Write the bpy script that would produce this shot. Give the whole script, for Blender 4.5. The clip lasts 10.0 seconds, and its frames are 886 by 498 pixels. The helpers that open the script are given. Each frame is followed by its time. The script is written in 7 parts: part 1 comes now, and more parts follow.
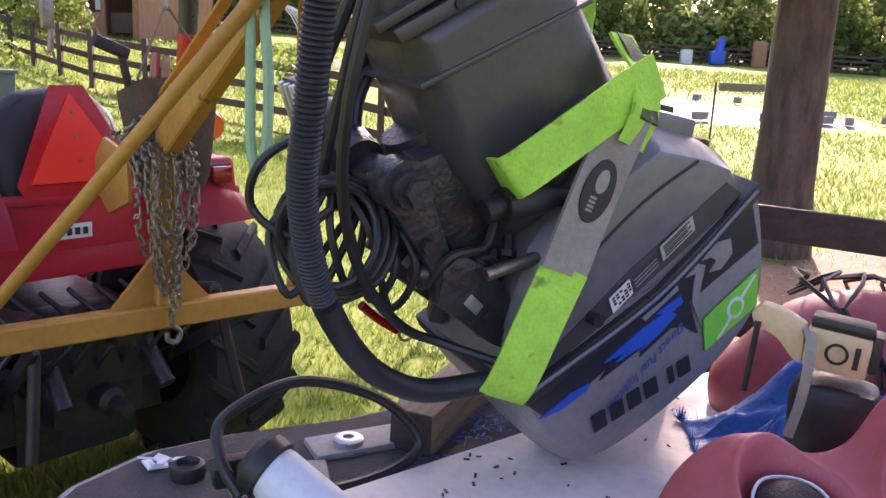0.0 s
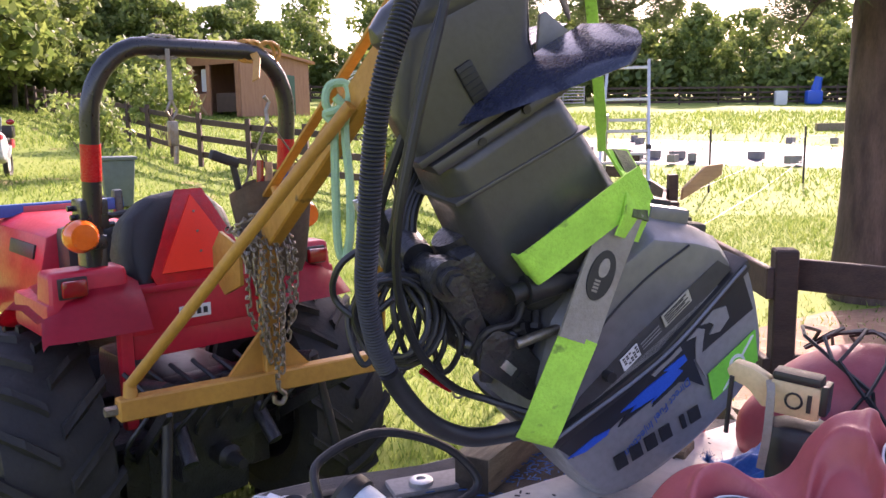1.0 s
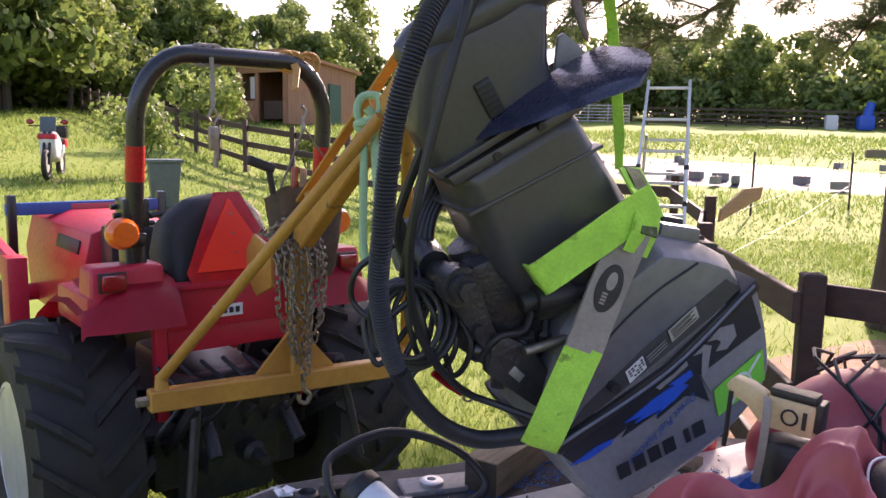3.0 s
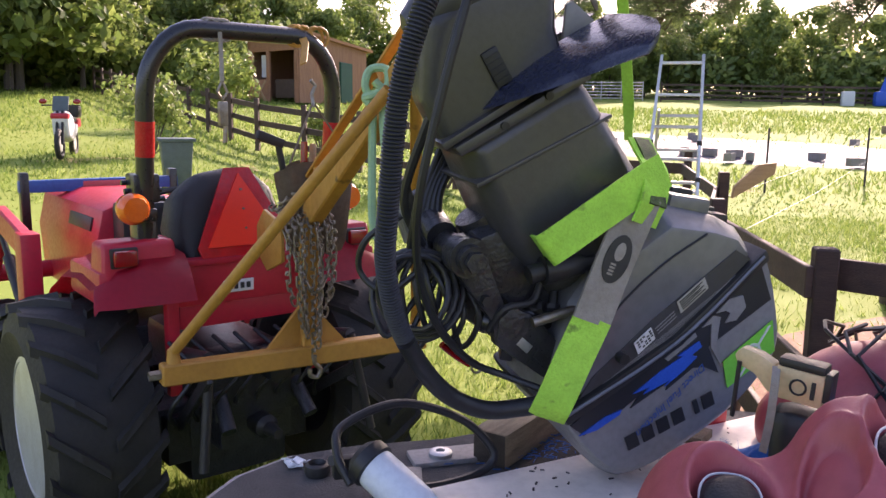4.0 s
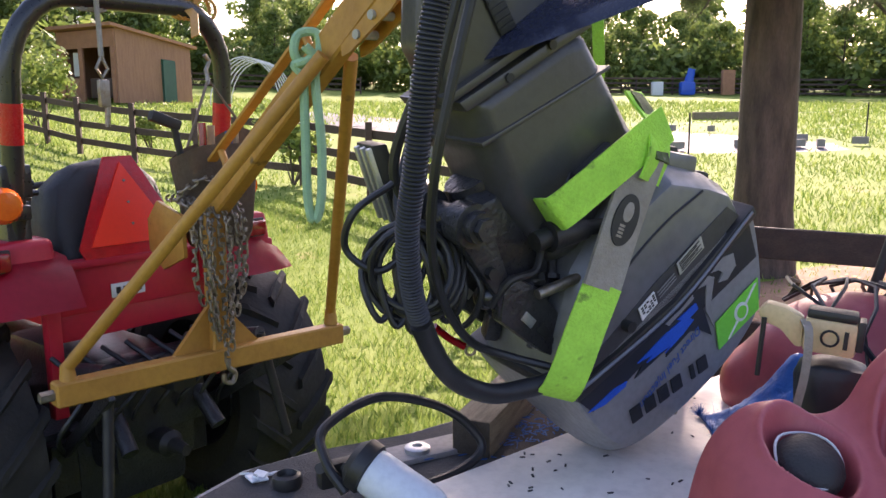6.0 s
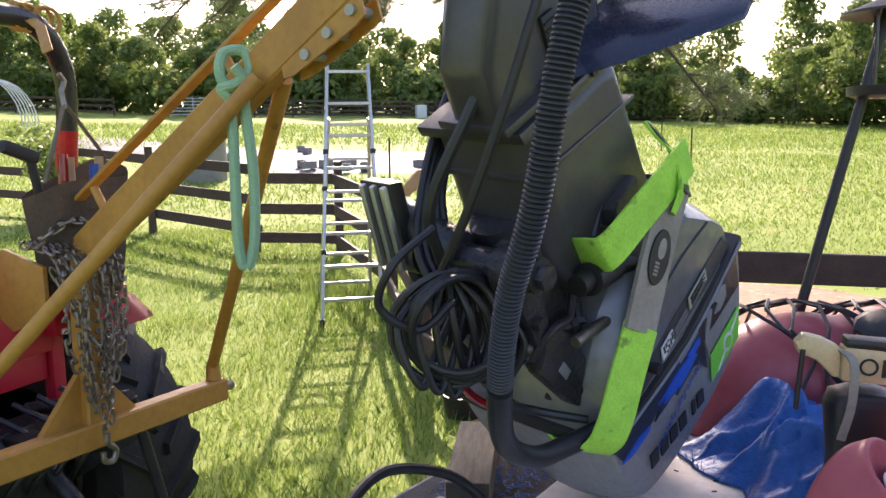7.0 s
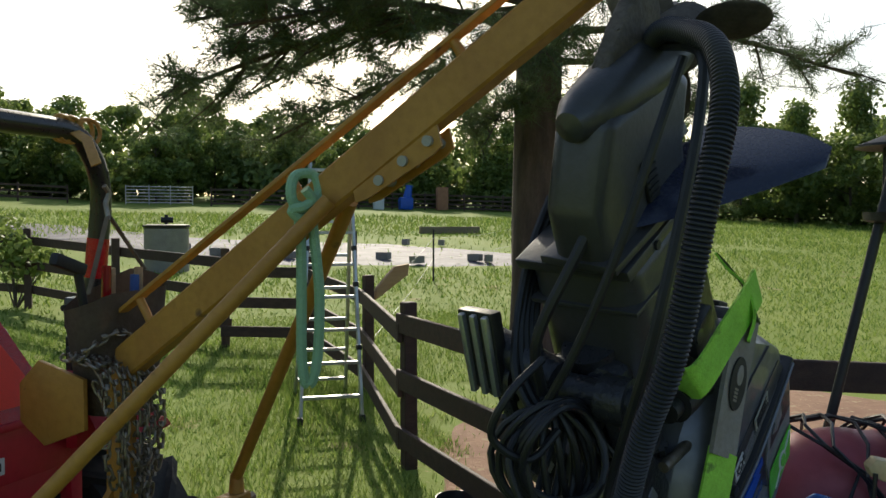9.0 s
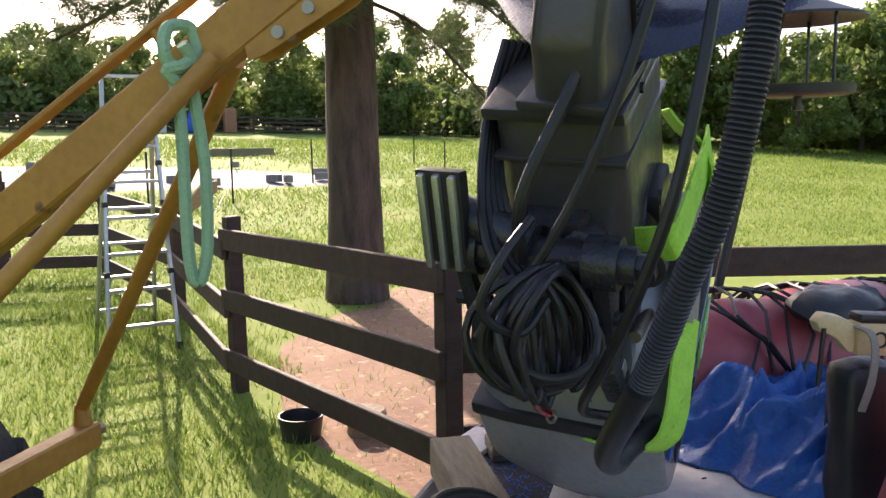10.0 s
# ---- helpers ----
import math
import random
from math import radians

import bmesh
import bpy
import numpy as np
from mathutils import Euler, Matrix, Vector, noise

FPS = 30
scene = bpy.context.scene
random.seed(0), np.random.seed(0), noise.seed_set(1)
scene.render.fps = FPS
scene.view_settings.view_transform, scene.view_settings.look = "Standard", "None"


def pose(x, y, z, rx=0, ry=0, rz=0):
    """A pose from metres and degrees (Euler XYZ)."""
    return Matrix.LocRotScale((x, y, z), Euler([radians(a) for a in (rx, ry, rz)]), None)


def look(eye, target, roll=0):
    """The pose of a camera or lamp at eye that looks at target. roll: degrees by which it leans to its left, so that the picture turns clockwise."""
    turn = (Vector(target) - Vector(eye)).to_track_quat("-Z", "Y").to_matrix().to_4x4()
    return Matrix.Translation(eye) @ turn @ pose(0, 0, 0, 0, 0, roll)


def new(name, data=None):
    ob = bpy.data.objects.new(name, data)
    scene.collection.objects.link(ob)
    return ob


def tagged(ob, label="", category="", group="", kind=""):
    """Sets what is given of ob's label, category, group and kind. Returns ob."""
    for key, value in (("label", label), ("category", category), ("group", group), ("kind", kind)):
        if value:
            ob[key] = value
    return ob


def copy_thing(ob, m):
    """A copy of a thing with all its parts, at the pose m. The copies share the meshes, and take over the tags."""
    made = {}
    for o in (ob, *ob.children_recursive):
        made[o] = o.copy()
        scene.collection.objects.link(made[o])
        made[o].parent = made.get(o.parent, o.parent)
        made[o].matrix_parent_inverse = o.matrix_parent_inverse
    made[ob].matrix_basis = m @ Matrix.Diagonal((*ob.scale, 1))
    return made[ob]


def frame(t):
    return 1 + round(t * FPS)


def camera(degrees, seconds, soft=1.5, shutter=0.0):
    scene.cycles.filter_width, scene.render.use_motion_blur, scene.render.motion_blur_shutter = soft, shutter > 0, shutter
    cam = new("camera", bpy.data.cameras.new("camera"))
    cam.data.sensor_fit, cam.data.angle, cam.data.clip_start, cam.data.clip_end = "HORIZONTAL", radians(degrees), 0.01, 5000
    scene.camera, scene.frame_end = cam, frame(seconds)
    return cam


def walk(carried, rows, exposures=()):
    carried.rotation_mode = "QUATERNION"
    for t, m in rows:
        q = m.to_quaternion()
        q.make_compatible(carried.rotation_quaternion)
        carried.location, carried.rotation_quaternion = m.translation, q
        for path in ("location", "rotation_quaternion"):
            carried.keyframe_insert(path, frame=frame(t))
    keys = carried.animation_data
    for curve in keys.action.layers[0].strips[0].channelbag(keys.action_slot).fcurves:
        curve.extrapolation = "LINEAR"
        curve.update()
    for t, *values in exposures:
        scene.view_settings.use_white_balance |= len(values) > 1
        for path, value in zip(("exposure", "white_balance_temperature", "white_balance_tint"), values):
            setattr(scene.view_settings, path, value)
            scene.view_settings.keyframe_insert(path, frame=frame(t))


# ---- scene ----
cam = camera(56.8, 10.0)
PATH = [
    (0, (0.092, -0.07, 1.547), (0.059, 1.882, 1.114), 2.7),
    (0.5, (0.177, -0.227, 1.587), (-0.04, 1.722, 1.195), -0.9),
    (1, (0.217, -0.417, 1.671), (-0.055, 1.541, 1.368), -0.9),
    (1.5, (0.263, -0.481, 1.694), (-0.045, 1.481, 1.454), -0.5),
    (2, (0.267, -0.493, 1.694), (-0.064, 1.468, 1.48), 0.6),
    (2.5, (0.271, -0.487, 1.684), (-0.081, 1.468, 1.45), 1.0),
    (4, (0.288, -0.479, 1.655), (-0.107, 1.455, 1.332), 0.7),
    (4.5, (0.282, -0.484, 1.651), (-0.124, 1.45, 1.338), 0.8),
    (5, (0.225, -0.499, 1.641), (-0.134, 1.444, 1.336), 1.0),
    (5.5, (0.102, -0.486, 1.599), (-0.103, 1.478, 1.286), 0.6),
    (5.7, (0.052, -0.444, 1.574), (-0.073, 1.525, 1.246), 0.0),
    (6.8, (-0.385, -0.11, 1.593), (0.042, 1.818, 1.274), -0.9),
    (7, (-0.477, -0.09, 1.6), (0.082, 1.81, 1.315), -0.8),
    (7.5, (-0.611, -0.104, 1.692), (0.181, 1.731, 1.623), 0.1),
    (8, (-0.612, -0.108, 1.72), (0.239, 1.697, 1.854), -0.6),
    (8.5, (-0.638, -0.084, 1.727), (0.191, 1.732, 1.853), -1.3),
    (9, (-0.733, -0.059, 1.675), (-0.058, 1.822, 1.608), -0.0),
    (9.5, (-0.801, 0.049, 1.588), (0.004, 1.855, 1.285), -0.6),
    (10, (-0.877, 0.26, 1.558), (0.237, 1.902, 1.3), -1.0),
]
EXPOSURES = [(0.0, 1.7, 6600, 40), (1.0, 1.72, 6600, 40), (2.5, 1.36, 6600, 36), (4.5, 1.45, 6600, 34), (5.5, 1.5, 6600, 30), (7.0, 1.52, 6500, 26), (7.5, 0.95, 6500, 14), (8.0, -0.15, 6100, 4), (8.6, -0.25, 6000, 0), (9.0, 0.02, 6300, 6), (9.5, 1.68, 6600, 22), (10.0, 1.2, 6600, 22)]
walk(cam, [(t, look(eye, target, roll)) for t, eye, target, roll in PATH], EXPOSURES)

# ---- world and sun ----
SUN_AZ, SUN_EL = math.atan2(0.26, 0.966), radians(29)   # azimuth from +y towards +x
world = bpy.data.worlds.new("world")
scene.world = world
world.use_nodes = True
wn = world.node_tree
sky = wn.nodes.new("ShaderNodeTexSky")
sky.sky_type, sky.sun_disc = "NISHITA", False
sky.sun_elevation, sky.sun_rotation = SUN_EL, SUN_AZ
sky.air_density, sky.dust_density, sky.ozone_density = 1.0, 2.5, 1.0
wn.nodes["Background"].inputs[1].default_value = 0.14
wn.links.new(sky.outputs[0], wn.nodes["Background"].inputs[0])
sun = new("sun", bpy.data.lights.new("sun", "SUN"))
sun.data.energy, sun.data.angle, sun.data.color = 4.6, radians(0.6), (1.0, 0.88, 0.7)
to_sun = Vector((math.sin(SUN_AZ) * math.cos(SUN_EL), math.cos(SUN_AZ) * math.cos(SUN_EL), math.sin(SUN_EL)))
sun.matrix_world = look(to_sun * 50, (0, 0, 0))


# ---- materials ----
def mat(name, colour, rough=0.6, metal=0.0, second=None, scale=6.0, amount=0.5, bump=0.0, bump_scale=60.0,
        per_object=0.0, stretch=(1, 1, 1), coat=0.0, spots=None, spot_scale=25.0, spot_cut=0.62, transmit=0.0, spec=0.5):
    m = bpy.data.materials.new(name)
    m.use_nodes = True
    nt = m.node_tree
    b = nt.nodes["Principled BSDF"]
    b.inputs["Roughness"].default_value, b.inputs["Metallic"].default_value = rough, metal
    b.inputs["Coat Weight"].default_value, b.inputs["Transmission Weight"].default_value = coat, transmit
    b.inputs["Specular IOR Level"].default_value = spec
    co = nt.nodes.new("ShaderNodeTexCoord")
    mp = nt.nodes.new("ShaderNodeMapping")
    mp.inputs["Scale"].default_value = stretch
    nt.links.new(co.outputs["Object"], mp.inputs[0])

    def tex(sc, detail=6.0):
        n = nt.nodes.new("ShaderNodeTexNoise")
        n.inputs["Scale"].default_value, n.inputs["Detail"].default_value = sc, detail
        nt.links.new(mp.outputs[0], n.inputs["Vector"])
        return n

    def mix(fac, a, c, kind="MIX"):
        n = nt.nodes.new("ShaderNodeMix")
        n.data_type, n.blend_type = "RGBA", kind
        for sock, v in ((n.inputs[0], fac), (n.inputs[6], a), (n.inputs[7], c)):
            if isinstance(v, (tuple, list)):
                sock.default_value = (*v, 1) if len(v) == 3 else v
            elif isinstance(v, (int, float)):
                sock.default_value = v
            else:
                nt.links.new(v, sock)
        return n.outputs[2]

    def ramp(src, lo, hi, top=1.0):
        n = nt.nodes.new("ShaderNodeMapRange")
        n.inputs[1].default_value, n.inputs[2].default_value, n.inputs[4].default_value = lo, hi, top
        nt.links.new(src, n.inputs[0])
        return n.outputs[0]

    second = second or tuple(c * 0.65 for c in colour)
    big = tex(scale)
    out = mix(ramp(big.outputs[0], 0.35, 0.68, amount), colour, second)
    fine = tex(scale * 9, 3.0)
    out = mix(ramp(fine.outputs[0], 0.4, 0.75, 0.35), out, tuple(c * 0.75 for c in second))
    if spots:
        sp = tex(spot_scale, 5.0)
        out = mix(ramp(sp.outputs[0], spot_cut, spot_cut + 0.06, 0.9), out, spots)
    if per_object:
        info = nt.nodes.new("ShaderNodeObjectInfo")
        hs = nt.nodes.new("ShaderNodeHueSaturation")
        mr = nt.nodes.new("ShaderNodeMapRange")
        mr.inputs[3].default_value, mr.inputs[4].default_value = 1 - per_object, 1 + per_object
        nt.links.new(info.outputs["Random"], mr.inputs[0])
        nt.links.new(mr.outputs[0], hs.inputs["Value"])
        nt.links.new(out, hs.inputs["Color"])
        out = hs.outputs[0]
    nt.links.new(out, b.inputs["Base Color"])
    rv = nt.nodes.new("ShaderNodeMapRange")
    rv.inputs[3].default_value, rv.inputs[4].default_value = max(0.03, rough - 0.12), min(1, rough + 0.15)
    nt.links.new(fine.outputs[0], rv.inputs[0])
    nt.links.new(rv.outputs[0], b.inputs["Roughness"])
    if bump:
        bt = tex(bump_scale, 4.0)
        bn = nt.nodes.new("ShaderNodeBump")
        bn.inputs["Strength"].default_value, bn.inputs["Distance"].default_value = bump, 0.01
        nt.links.new(bt.outputs[0], bn.inputs["Height"])
        nt.links.new(bn.outputs[0], b.inputs["Normal"])
    return m


def leafy(name, colour, second, trans=0.4, rough=0.55, spec=0.5):
    """Thin leaves: part of the light passes through."""
    m = bpy.data.materials.new(name)
    m.use_nodes = True
    nt = m.node_tree
    b, o = nt.nodes["Principled BSDF"], nt.nodes["Material Output"]
    b.inputs["Roughness"].default_value, b.inputs["Specular IOR Level"].default_value = rough, spec
    g = nt.nodes.new("ShaderNodeNewGeometry")
    mx = nt.nodes.new("ShaderNodeMix")
    mx.data_type = "RGBA"
    mx.inputs[6].default_value, mx.inputs[7].default_value = (*colour, 1), (*second, 1)
    nt.links.new(g.outputs["Random Per Island"], mx.inputs[0])
    t = nt.nodes.new("ShaderNodeBsdfTranslucent")
    ms = nt.nodes.new("ShaderNodeMixShader")
    ms.inputs[0].default_value = trans
    nt.links.new(mx.outputs[2], b.inputs["Base Color"])
    nt.links.new(mx.outputs[2], t.inputs[0])
    nt.links.new(b.outputs[0], ms.inputs[1])
    nt.links.new(t.outputs[0], ms.inputs[2])
    nt.links.new(ms.outputs[0], o.inputs[0])
    return m


M = {}
M["red"] = mat("red_paint", (0.5, 0.011, 0.032), 0.42, coat=0.12, second=(0.45, 0.012, 0.03), scale=5, amount=0.6, bump=0.03, bump_scale=200)
M["black_paint"] = mat("black_paint", (0.012, 0.012, 0.013), 0.3, second=(0.03, 0.028, 0.026), scale=9, coat=0.3)
M["dark_metal"] = mat("dark_metal", (0.02, 0.02, 0.022), 0.5, 0.3, second=(0.05, 0.045, 0.04), scale=14, bump=0.15)
M["greasy"] = mat("greasy_casting", (0.022, 0.022, 0.026), 0.3, 0.2, second=(0.06, 0.06, 0.066), scale=20, bump=0.3, bump_scale=90)
M["rubber"] = mat("tyre_rubber", (0.013, 0.0125, 0.012), 0.7, second=(0.035, 0.031, 0.026), scale=7, amount=0.7, bump=0.25, bump_scale=50)
M["rim"] = mat("rim_silver", (0.6, 0.6, 0.6), 0.4, 0.4, second=(0.4, 0.38, 0.34), scale=10)
M["vinyl"] = mat("black_vinyl", (0.014, 0.014, 0.015), 0.55, second=(0.025, 0.025, 0.026), bump=0.25, bump_scale=220)
M["orange"] = mat("fluorescent_orange", (1.0, 0.04, 0.01), 0.4, second=(0.95, 0.04, 0.01), scale=30, amount=0.3)
M["reflex_red"] = mat("reflective_red", (0.6, 0.014, 0.016), 0.25, second=(0.28, 0.006, 0.01), scale=40)
M["amber"] = mat("amber_lens", (0.9, 0.16, 0.01), 0.15, second=(0.75, 0.1, 0.005), scale=60, coat=0.6)
M["lens_red"] = mat("red_lens", (0.3, 0.005, 0.008), 0.12, coat=0.6, scale=50)
M["yellow"] = mat("yellow_paint", (0.5, 0.25, 0.04), 0.5, second=(0.38, 0.17, 0.03), scale=5, amount=0.7, bump=0.12, bump_scale=70,
                  spots=(0.1, 0.05, 0.025), spot_scale=9, spot_cut=0.68)
M["steel"] = mat("galvanised_steel", (0.34, 0.31, 0.27), 0.45, 0.85, second=(0.22, 0.16, 0.09), scale=40, amount=0.8)
M["rusty"] = mat("rusty_steel", (0.28, 0.2, 0.13), 0.6, 0.6, second=(0.2, 0.11, 0.06), scale=40, amount=0.9, bump=0.2)
M["motor_grey"] = mat("dark_grey_engine_paint", (0.065, 0.065, 0.07), 0.36, 0.2, second=(0.06, 0.055, 0.05), scale=8, bump=0.06, bump_scale=150, coat=0.15)
M["cowl_grey"] = mat("grey_cowl_paint", (0.19, 0.195, 0.215), 0.36, 0.35, second=(0.11, 0.112, 0.12), scale=4, coat=0.3, bump=0.03, bump_scale=250)
M["cowl_side"] = mat("mid_grey_decal", (0.24, 0.235, 0.24), 0.45, second=(0.19, 0.185, 0.185), scale=7, coat=0.2)
M["cowl_dark"] = mat("black_decal", (0.02, 0.021, 0.024), 0.35, second=(0.03, 0.03, 0.034), scale=9, coat=0.3)
M["blue_decal"] = mat("blue_decal", (0.015, 0.1, 0.55), 0.4, second=(0.01, 0.07, 0.4), scale=20)
M["blue_ink"] = mat("pale_blue_letters", (0.03, 0.1, 0.35), 0.4)
M["lime"] = mat("lime_webbing", (0.42, 0.82, 0.08), 0.8, second=(0.3, 0.62, 0.06), scale=16, amount=0.8, bump=0.35, bump_scale=260,
                spots=(0.14, 0.25, 0.04), spot_scale=14, spot_cut=0.61)
M["lime_decal"] = mat("green_sticker", (0.16, 0.62, 0.06), 0.35, second=(0.14, 0.55, 0.05), scale=15)
M["dirty_web"] = mat("grimy_webbing", (0.05, 0.06, 0.03), 0.85, second=(0.12, 0.17, 0.05), scale=35, amount=0.9, bump=0.4, bump_scale=250)
M["sleeve"] = mat("grey_webbing_sleeve", (0.33, 0.3, 0.26), 0.85, second=(0.24, 0.21, 0.17), scale=10, amount=0.8, bump=0.3, bump_scale=240)
M["label_white"] = mat("white_label", (0.7, 0.7, 0.7), 0.45, second=(0.6, 0.6, 0.6), scale=40)
M["label_cream"] = mat("cream_label", (0.42, 0.4, 0.33), 0.5, second=(0.36, 0.34, 0.28), scale=40)
M["ink"] = mat("black_ink", (0.02, 0.02, 0.022), 0.5)
M["hose"] = mat("corrugated_hose", (0.014, 0.015, 0.022), 0.45, second=(0.025, 0.026, 0.034), scale=30, bump=0.1)
M["cable"] = mat("black_cable", (0.012, 0.012, 0.014), 0.45, second=(0.03, 0.03, 0.032), scale=25)
M["foil_blue"] = mat("blue_black_wing", (0.016, 0.02, 0.045), 0.25, second=(0.03, 0.034, 0.06), scale=12, coat=0.4)
M["mud"] = mat("muddy_metal", (0.15, 0.12, 0.095), 0.8, second=(0.06, 0.05, 0.045), scale=14, amount=0.9, bump=0.5, bump_scale=60)
M["rope"] = mat("pale_green_rope", (0.35, 0.56, 0.33), 0.8, second=(0.28, 0.46, 0.27), scale=50, bump=0.5, bump_scale=180)
M["fence"] = mat("dark_stained_fence", (0.075, 0.042, 0.03), 0.72, second=(0.04, 0.022, 0.018), scale=3, amount=0.8, bump=0.3, bump_scale=40,
                 stretch=(1, 6, 6), per_object=0.18)
M["fence_far"] = mat("weathered_fence", (0.09, 0.055, 0.04), 0.75, second=(0.05, 0.03, 0.022), scale=3, per_object=0.2)
M["raw_wood"] = mat("split_raw_wood", (0.5, 0.33, 0.17), 0.75, second=(0.36, 0.22, 0.11), scale=5, stretch=(1, 8, 8), bump=0.3)
M["timber"] = mat("weathered_timber", (0.3, 0.235, 0.15), 0.8, second=(0.17, 0.125, 0.08), scale=5, amount=0.8, stretch=(2, 14, 14), bump=0.4, bump_scale=30,
                  spots=(0.05, 0.04, 0.03), spot_scale=4, spot_cut=0.66)
M["end_grain"] = mat("dark_end_grain", (0.06, 0.045, 0.033), 0.85, second=(0.03, 0.024, 0.018), scale=30, bump=0.4)
M["board"] = mat("dirty_white_board", (0.8, 0.74, 0.68), 0.7, second=(0.66, 0.6, 0.54), scale=5, amount=0.7, bump=0.1, spots=(0.2, 0.16, 0.13), spot_scale=30, spot_cut=0.74)
M["carpet"] = mat("dark_deck_carpet", (0.045, 0.043, 0.045), 0.9, second=(0.09, 0.085, 0.08), scale=10, amount=0.7, bump=0.5, bump_scale=180)
M["deck_grey"] = mat("grey_hull_edge", (0.3, 0.28, 0.27), 0.6, second=(0.2, 0.18, 0.17), scale=10)
M["pink_red"] = mat("faded_red_plastic", (0.42, 0.09, 0.1), 0.42, second=(0.36, 0.065, 0.08), scale=4, amount=0.6, bump=0.06, bump_scale=180)
M["tarp"] = mat("blue_tarp", (0.02, 0.13, 0.42), 0.5, second=(0.012, 0.075, 0.28), scale=14, amount=0.8, bump=0.4, bump_scale=60)
M["cream_plastic"] = mat("cream_tool_plastic", (0.62, 0.47, 0.26), 0.45, second=(0.55, 0.41, 0.22), scale=14)
M["black_plastic"] = mat("black_plastic", (0.014, 0.014, 0.015), 0.45, second=(0.03, 0.03, 0.03), scale=20, bump=0.1)
M["alu"] = mat("aluminium", (0.55, 0.56, 0.57), 0.35, 0.8, second=(0.42, 0.42, 0.42), scale=20)
M["canvas"] = mat("tan_canvas_bag", (0.2, 0.15, 0.105), 0.85, second=(0.13, 0.09, 0.06), scale=7, amount=0.7, bump=0.35, bump_scale=160)
M["white_plastic"] = mat("white_plastic", (0.66, 0.7, 0.74), 0.4, second=(0.55, 0.6, 0.66), scale=9)
M["bark"] = mat("pine_bark", (0.12, 0.085, 0.065), 0.9, second=(0.05, 0.035, 0.028), scale=9, amount=0.95, stretch=(1, 1, 0.25), bump=1.0, bump_scale=22)
M["bark_far"] = mat("grey_bark", (0.1, 0.08, 0.06), 0.9, scale=4)
M["shed_wall"] = mat("tan_shed_boards", (0.36, 0.19, 0.11), 0.8, second=(0.22, 0.1, 0.06), scale=2, stretch=(4, 4, 0.5))
M["shed_front"] = mat("red_brown_shed_trim", (0.42, 0.2, 0.11), 0.8, scale=3)
# near-black: the shade inside the shed is put into this colour
M["shed_dark"] = mat("shaded_shed_interior", (0.02, 0.016, 0.014), 0.9)
M["green_metal"] = mat("dark_green_metal", (0.02, 0.09, 0.06), 0.6, second=(0.015, 0.07, 0.05), scale=4)
M["concrete"] = mat("weathered_concrete", (0.3, 0.28, 0.25), 0.9, second=(0.2, 0.18, 0.16), scale=6, bump=0.3)
M["sheet"] = mat("white_ground_sheet", (0.16, 0.148, 0.17), 0.75, second=(0.075, 0.066, 0.085), scale=1.1, amount=0.95, bump=0.7, bump_scale=5, spots=(0.05, 0.05, 0.05), spot_scale=1.6, spot_cut=0.6)
M["wire"] = mat("grey_wire", (0.4, 0.4, 0.38), 0.5)
M["dirt"] = mat("red_dirt_straw", (0.3, 0.17, 0.1), 0.95, second=(0.2, 0.1, 0.06), scale=1.6, amount=0.9, bump=0.6, bump_scale=30, spots=(0.36, 0.27, 0.15), spot_scale=9, spot_cut=0.6)
M["grass"] = mat("mown_grass", (0.17, 0.24, 0.04), 0.9, second=(0.25, 0.3, 0.065), scale=0.35, amount=0.8, bump=1.0, bump_scale=30, spots=(0.3, 0.25, 0.1), spot_scale=0.9, spot_cut=0.64, spec=0.15)
M["blade"] = leafy("grass_blades", (0.09, 0.17, 0.028), (0.29, 0.36, 0.085), 0.5, 0.7, 0.12)
M["leaf"] = leafy("broad_leaves", (0.1, 0.16, 0.036), (0.25, 0.31, 0.08), 0.5)
M["leaf_light"] = leafy("light_leaves", (0.12, 0.185, 0.04), (0.27, 0.33, 0.085), 0.45)
M["needle"] = leafy("pine_needles", (0.06, 0.095, 0.04), (0.14, 0.18, 0.075), 0.4)
M["bin"] = mat("grey_green_bin", (0.1, 0.13, 0.13), 0.5, scale=8)
M["white_cloth"] = mat("white_fabric", (0.75, 0.75, 0.75), 0.7)


# ---- building helpers ----
def finish(bm, name, material, smooth=35):
    me = bpy.data.meshes.new(name)
    bmesh.ops.recalc_face_normals(bm, faces=bm.faces)
    bm.to_mesh(me)
    bm.free()
    if smooth:
        me.polygons.foreach_set("use_smooth", [True] * len(me.polygons))
        me.set_sharp_from_angle(angle=radians(smooth))
    for m in (material if isinstance(material, (list, tuple)) else [material]):
        me.materials.append(M[m] if isinstance(m, str) else m)
    return me


def part(name, bm, material, parent=None, label="", smooth=35, at=None):
    me = finish(bm, name, material, smooth)
    ob = new(name, me)
    if parent is not None:
        ob.parent = parent
    if at is not None:
        ob.matrix_basis = at
    if label:
        ob["label"] = label
    return ob


def thing(name, m, label, category, group="", kind=""):
    ob = new(name)
    ob.empty_display_size = 0.1
    ob.matrix_basis = m
    return tagged(ob, label, category, group, kind)


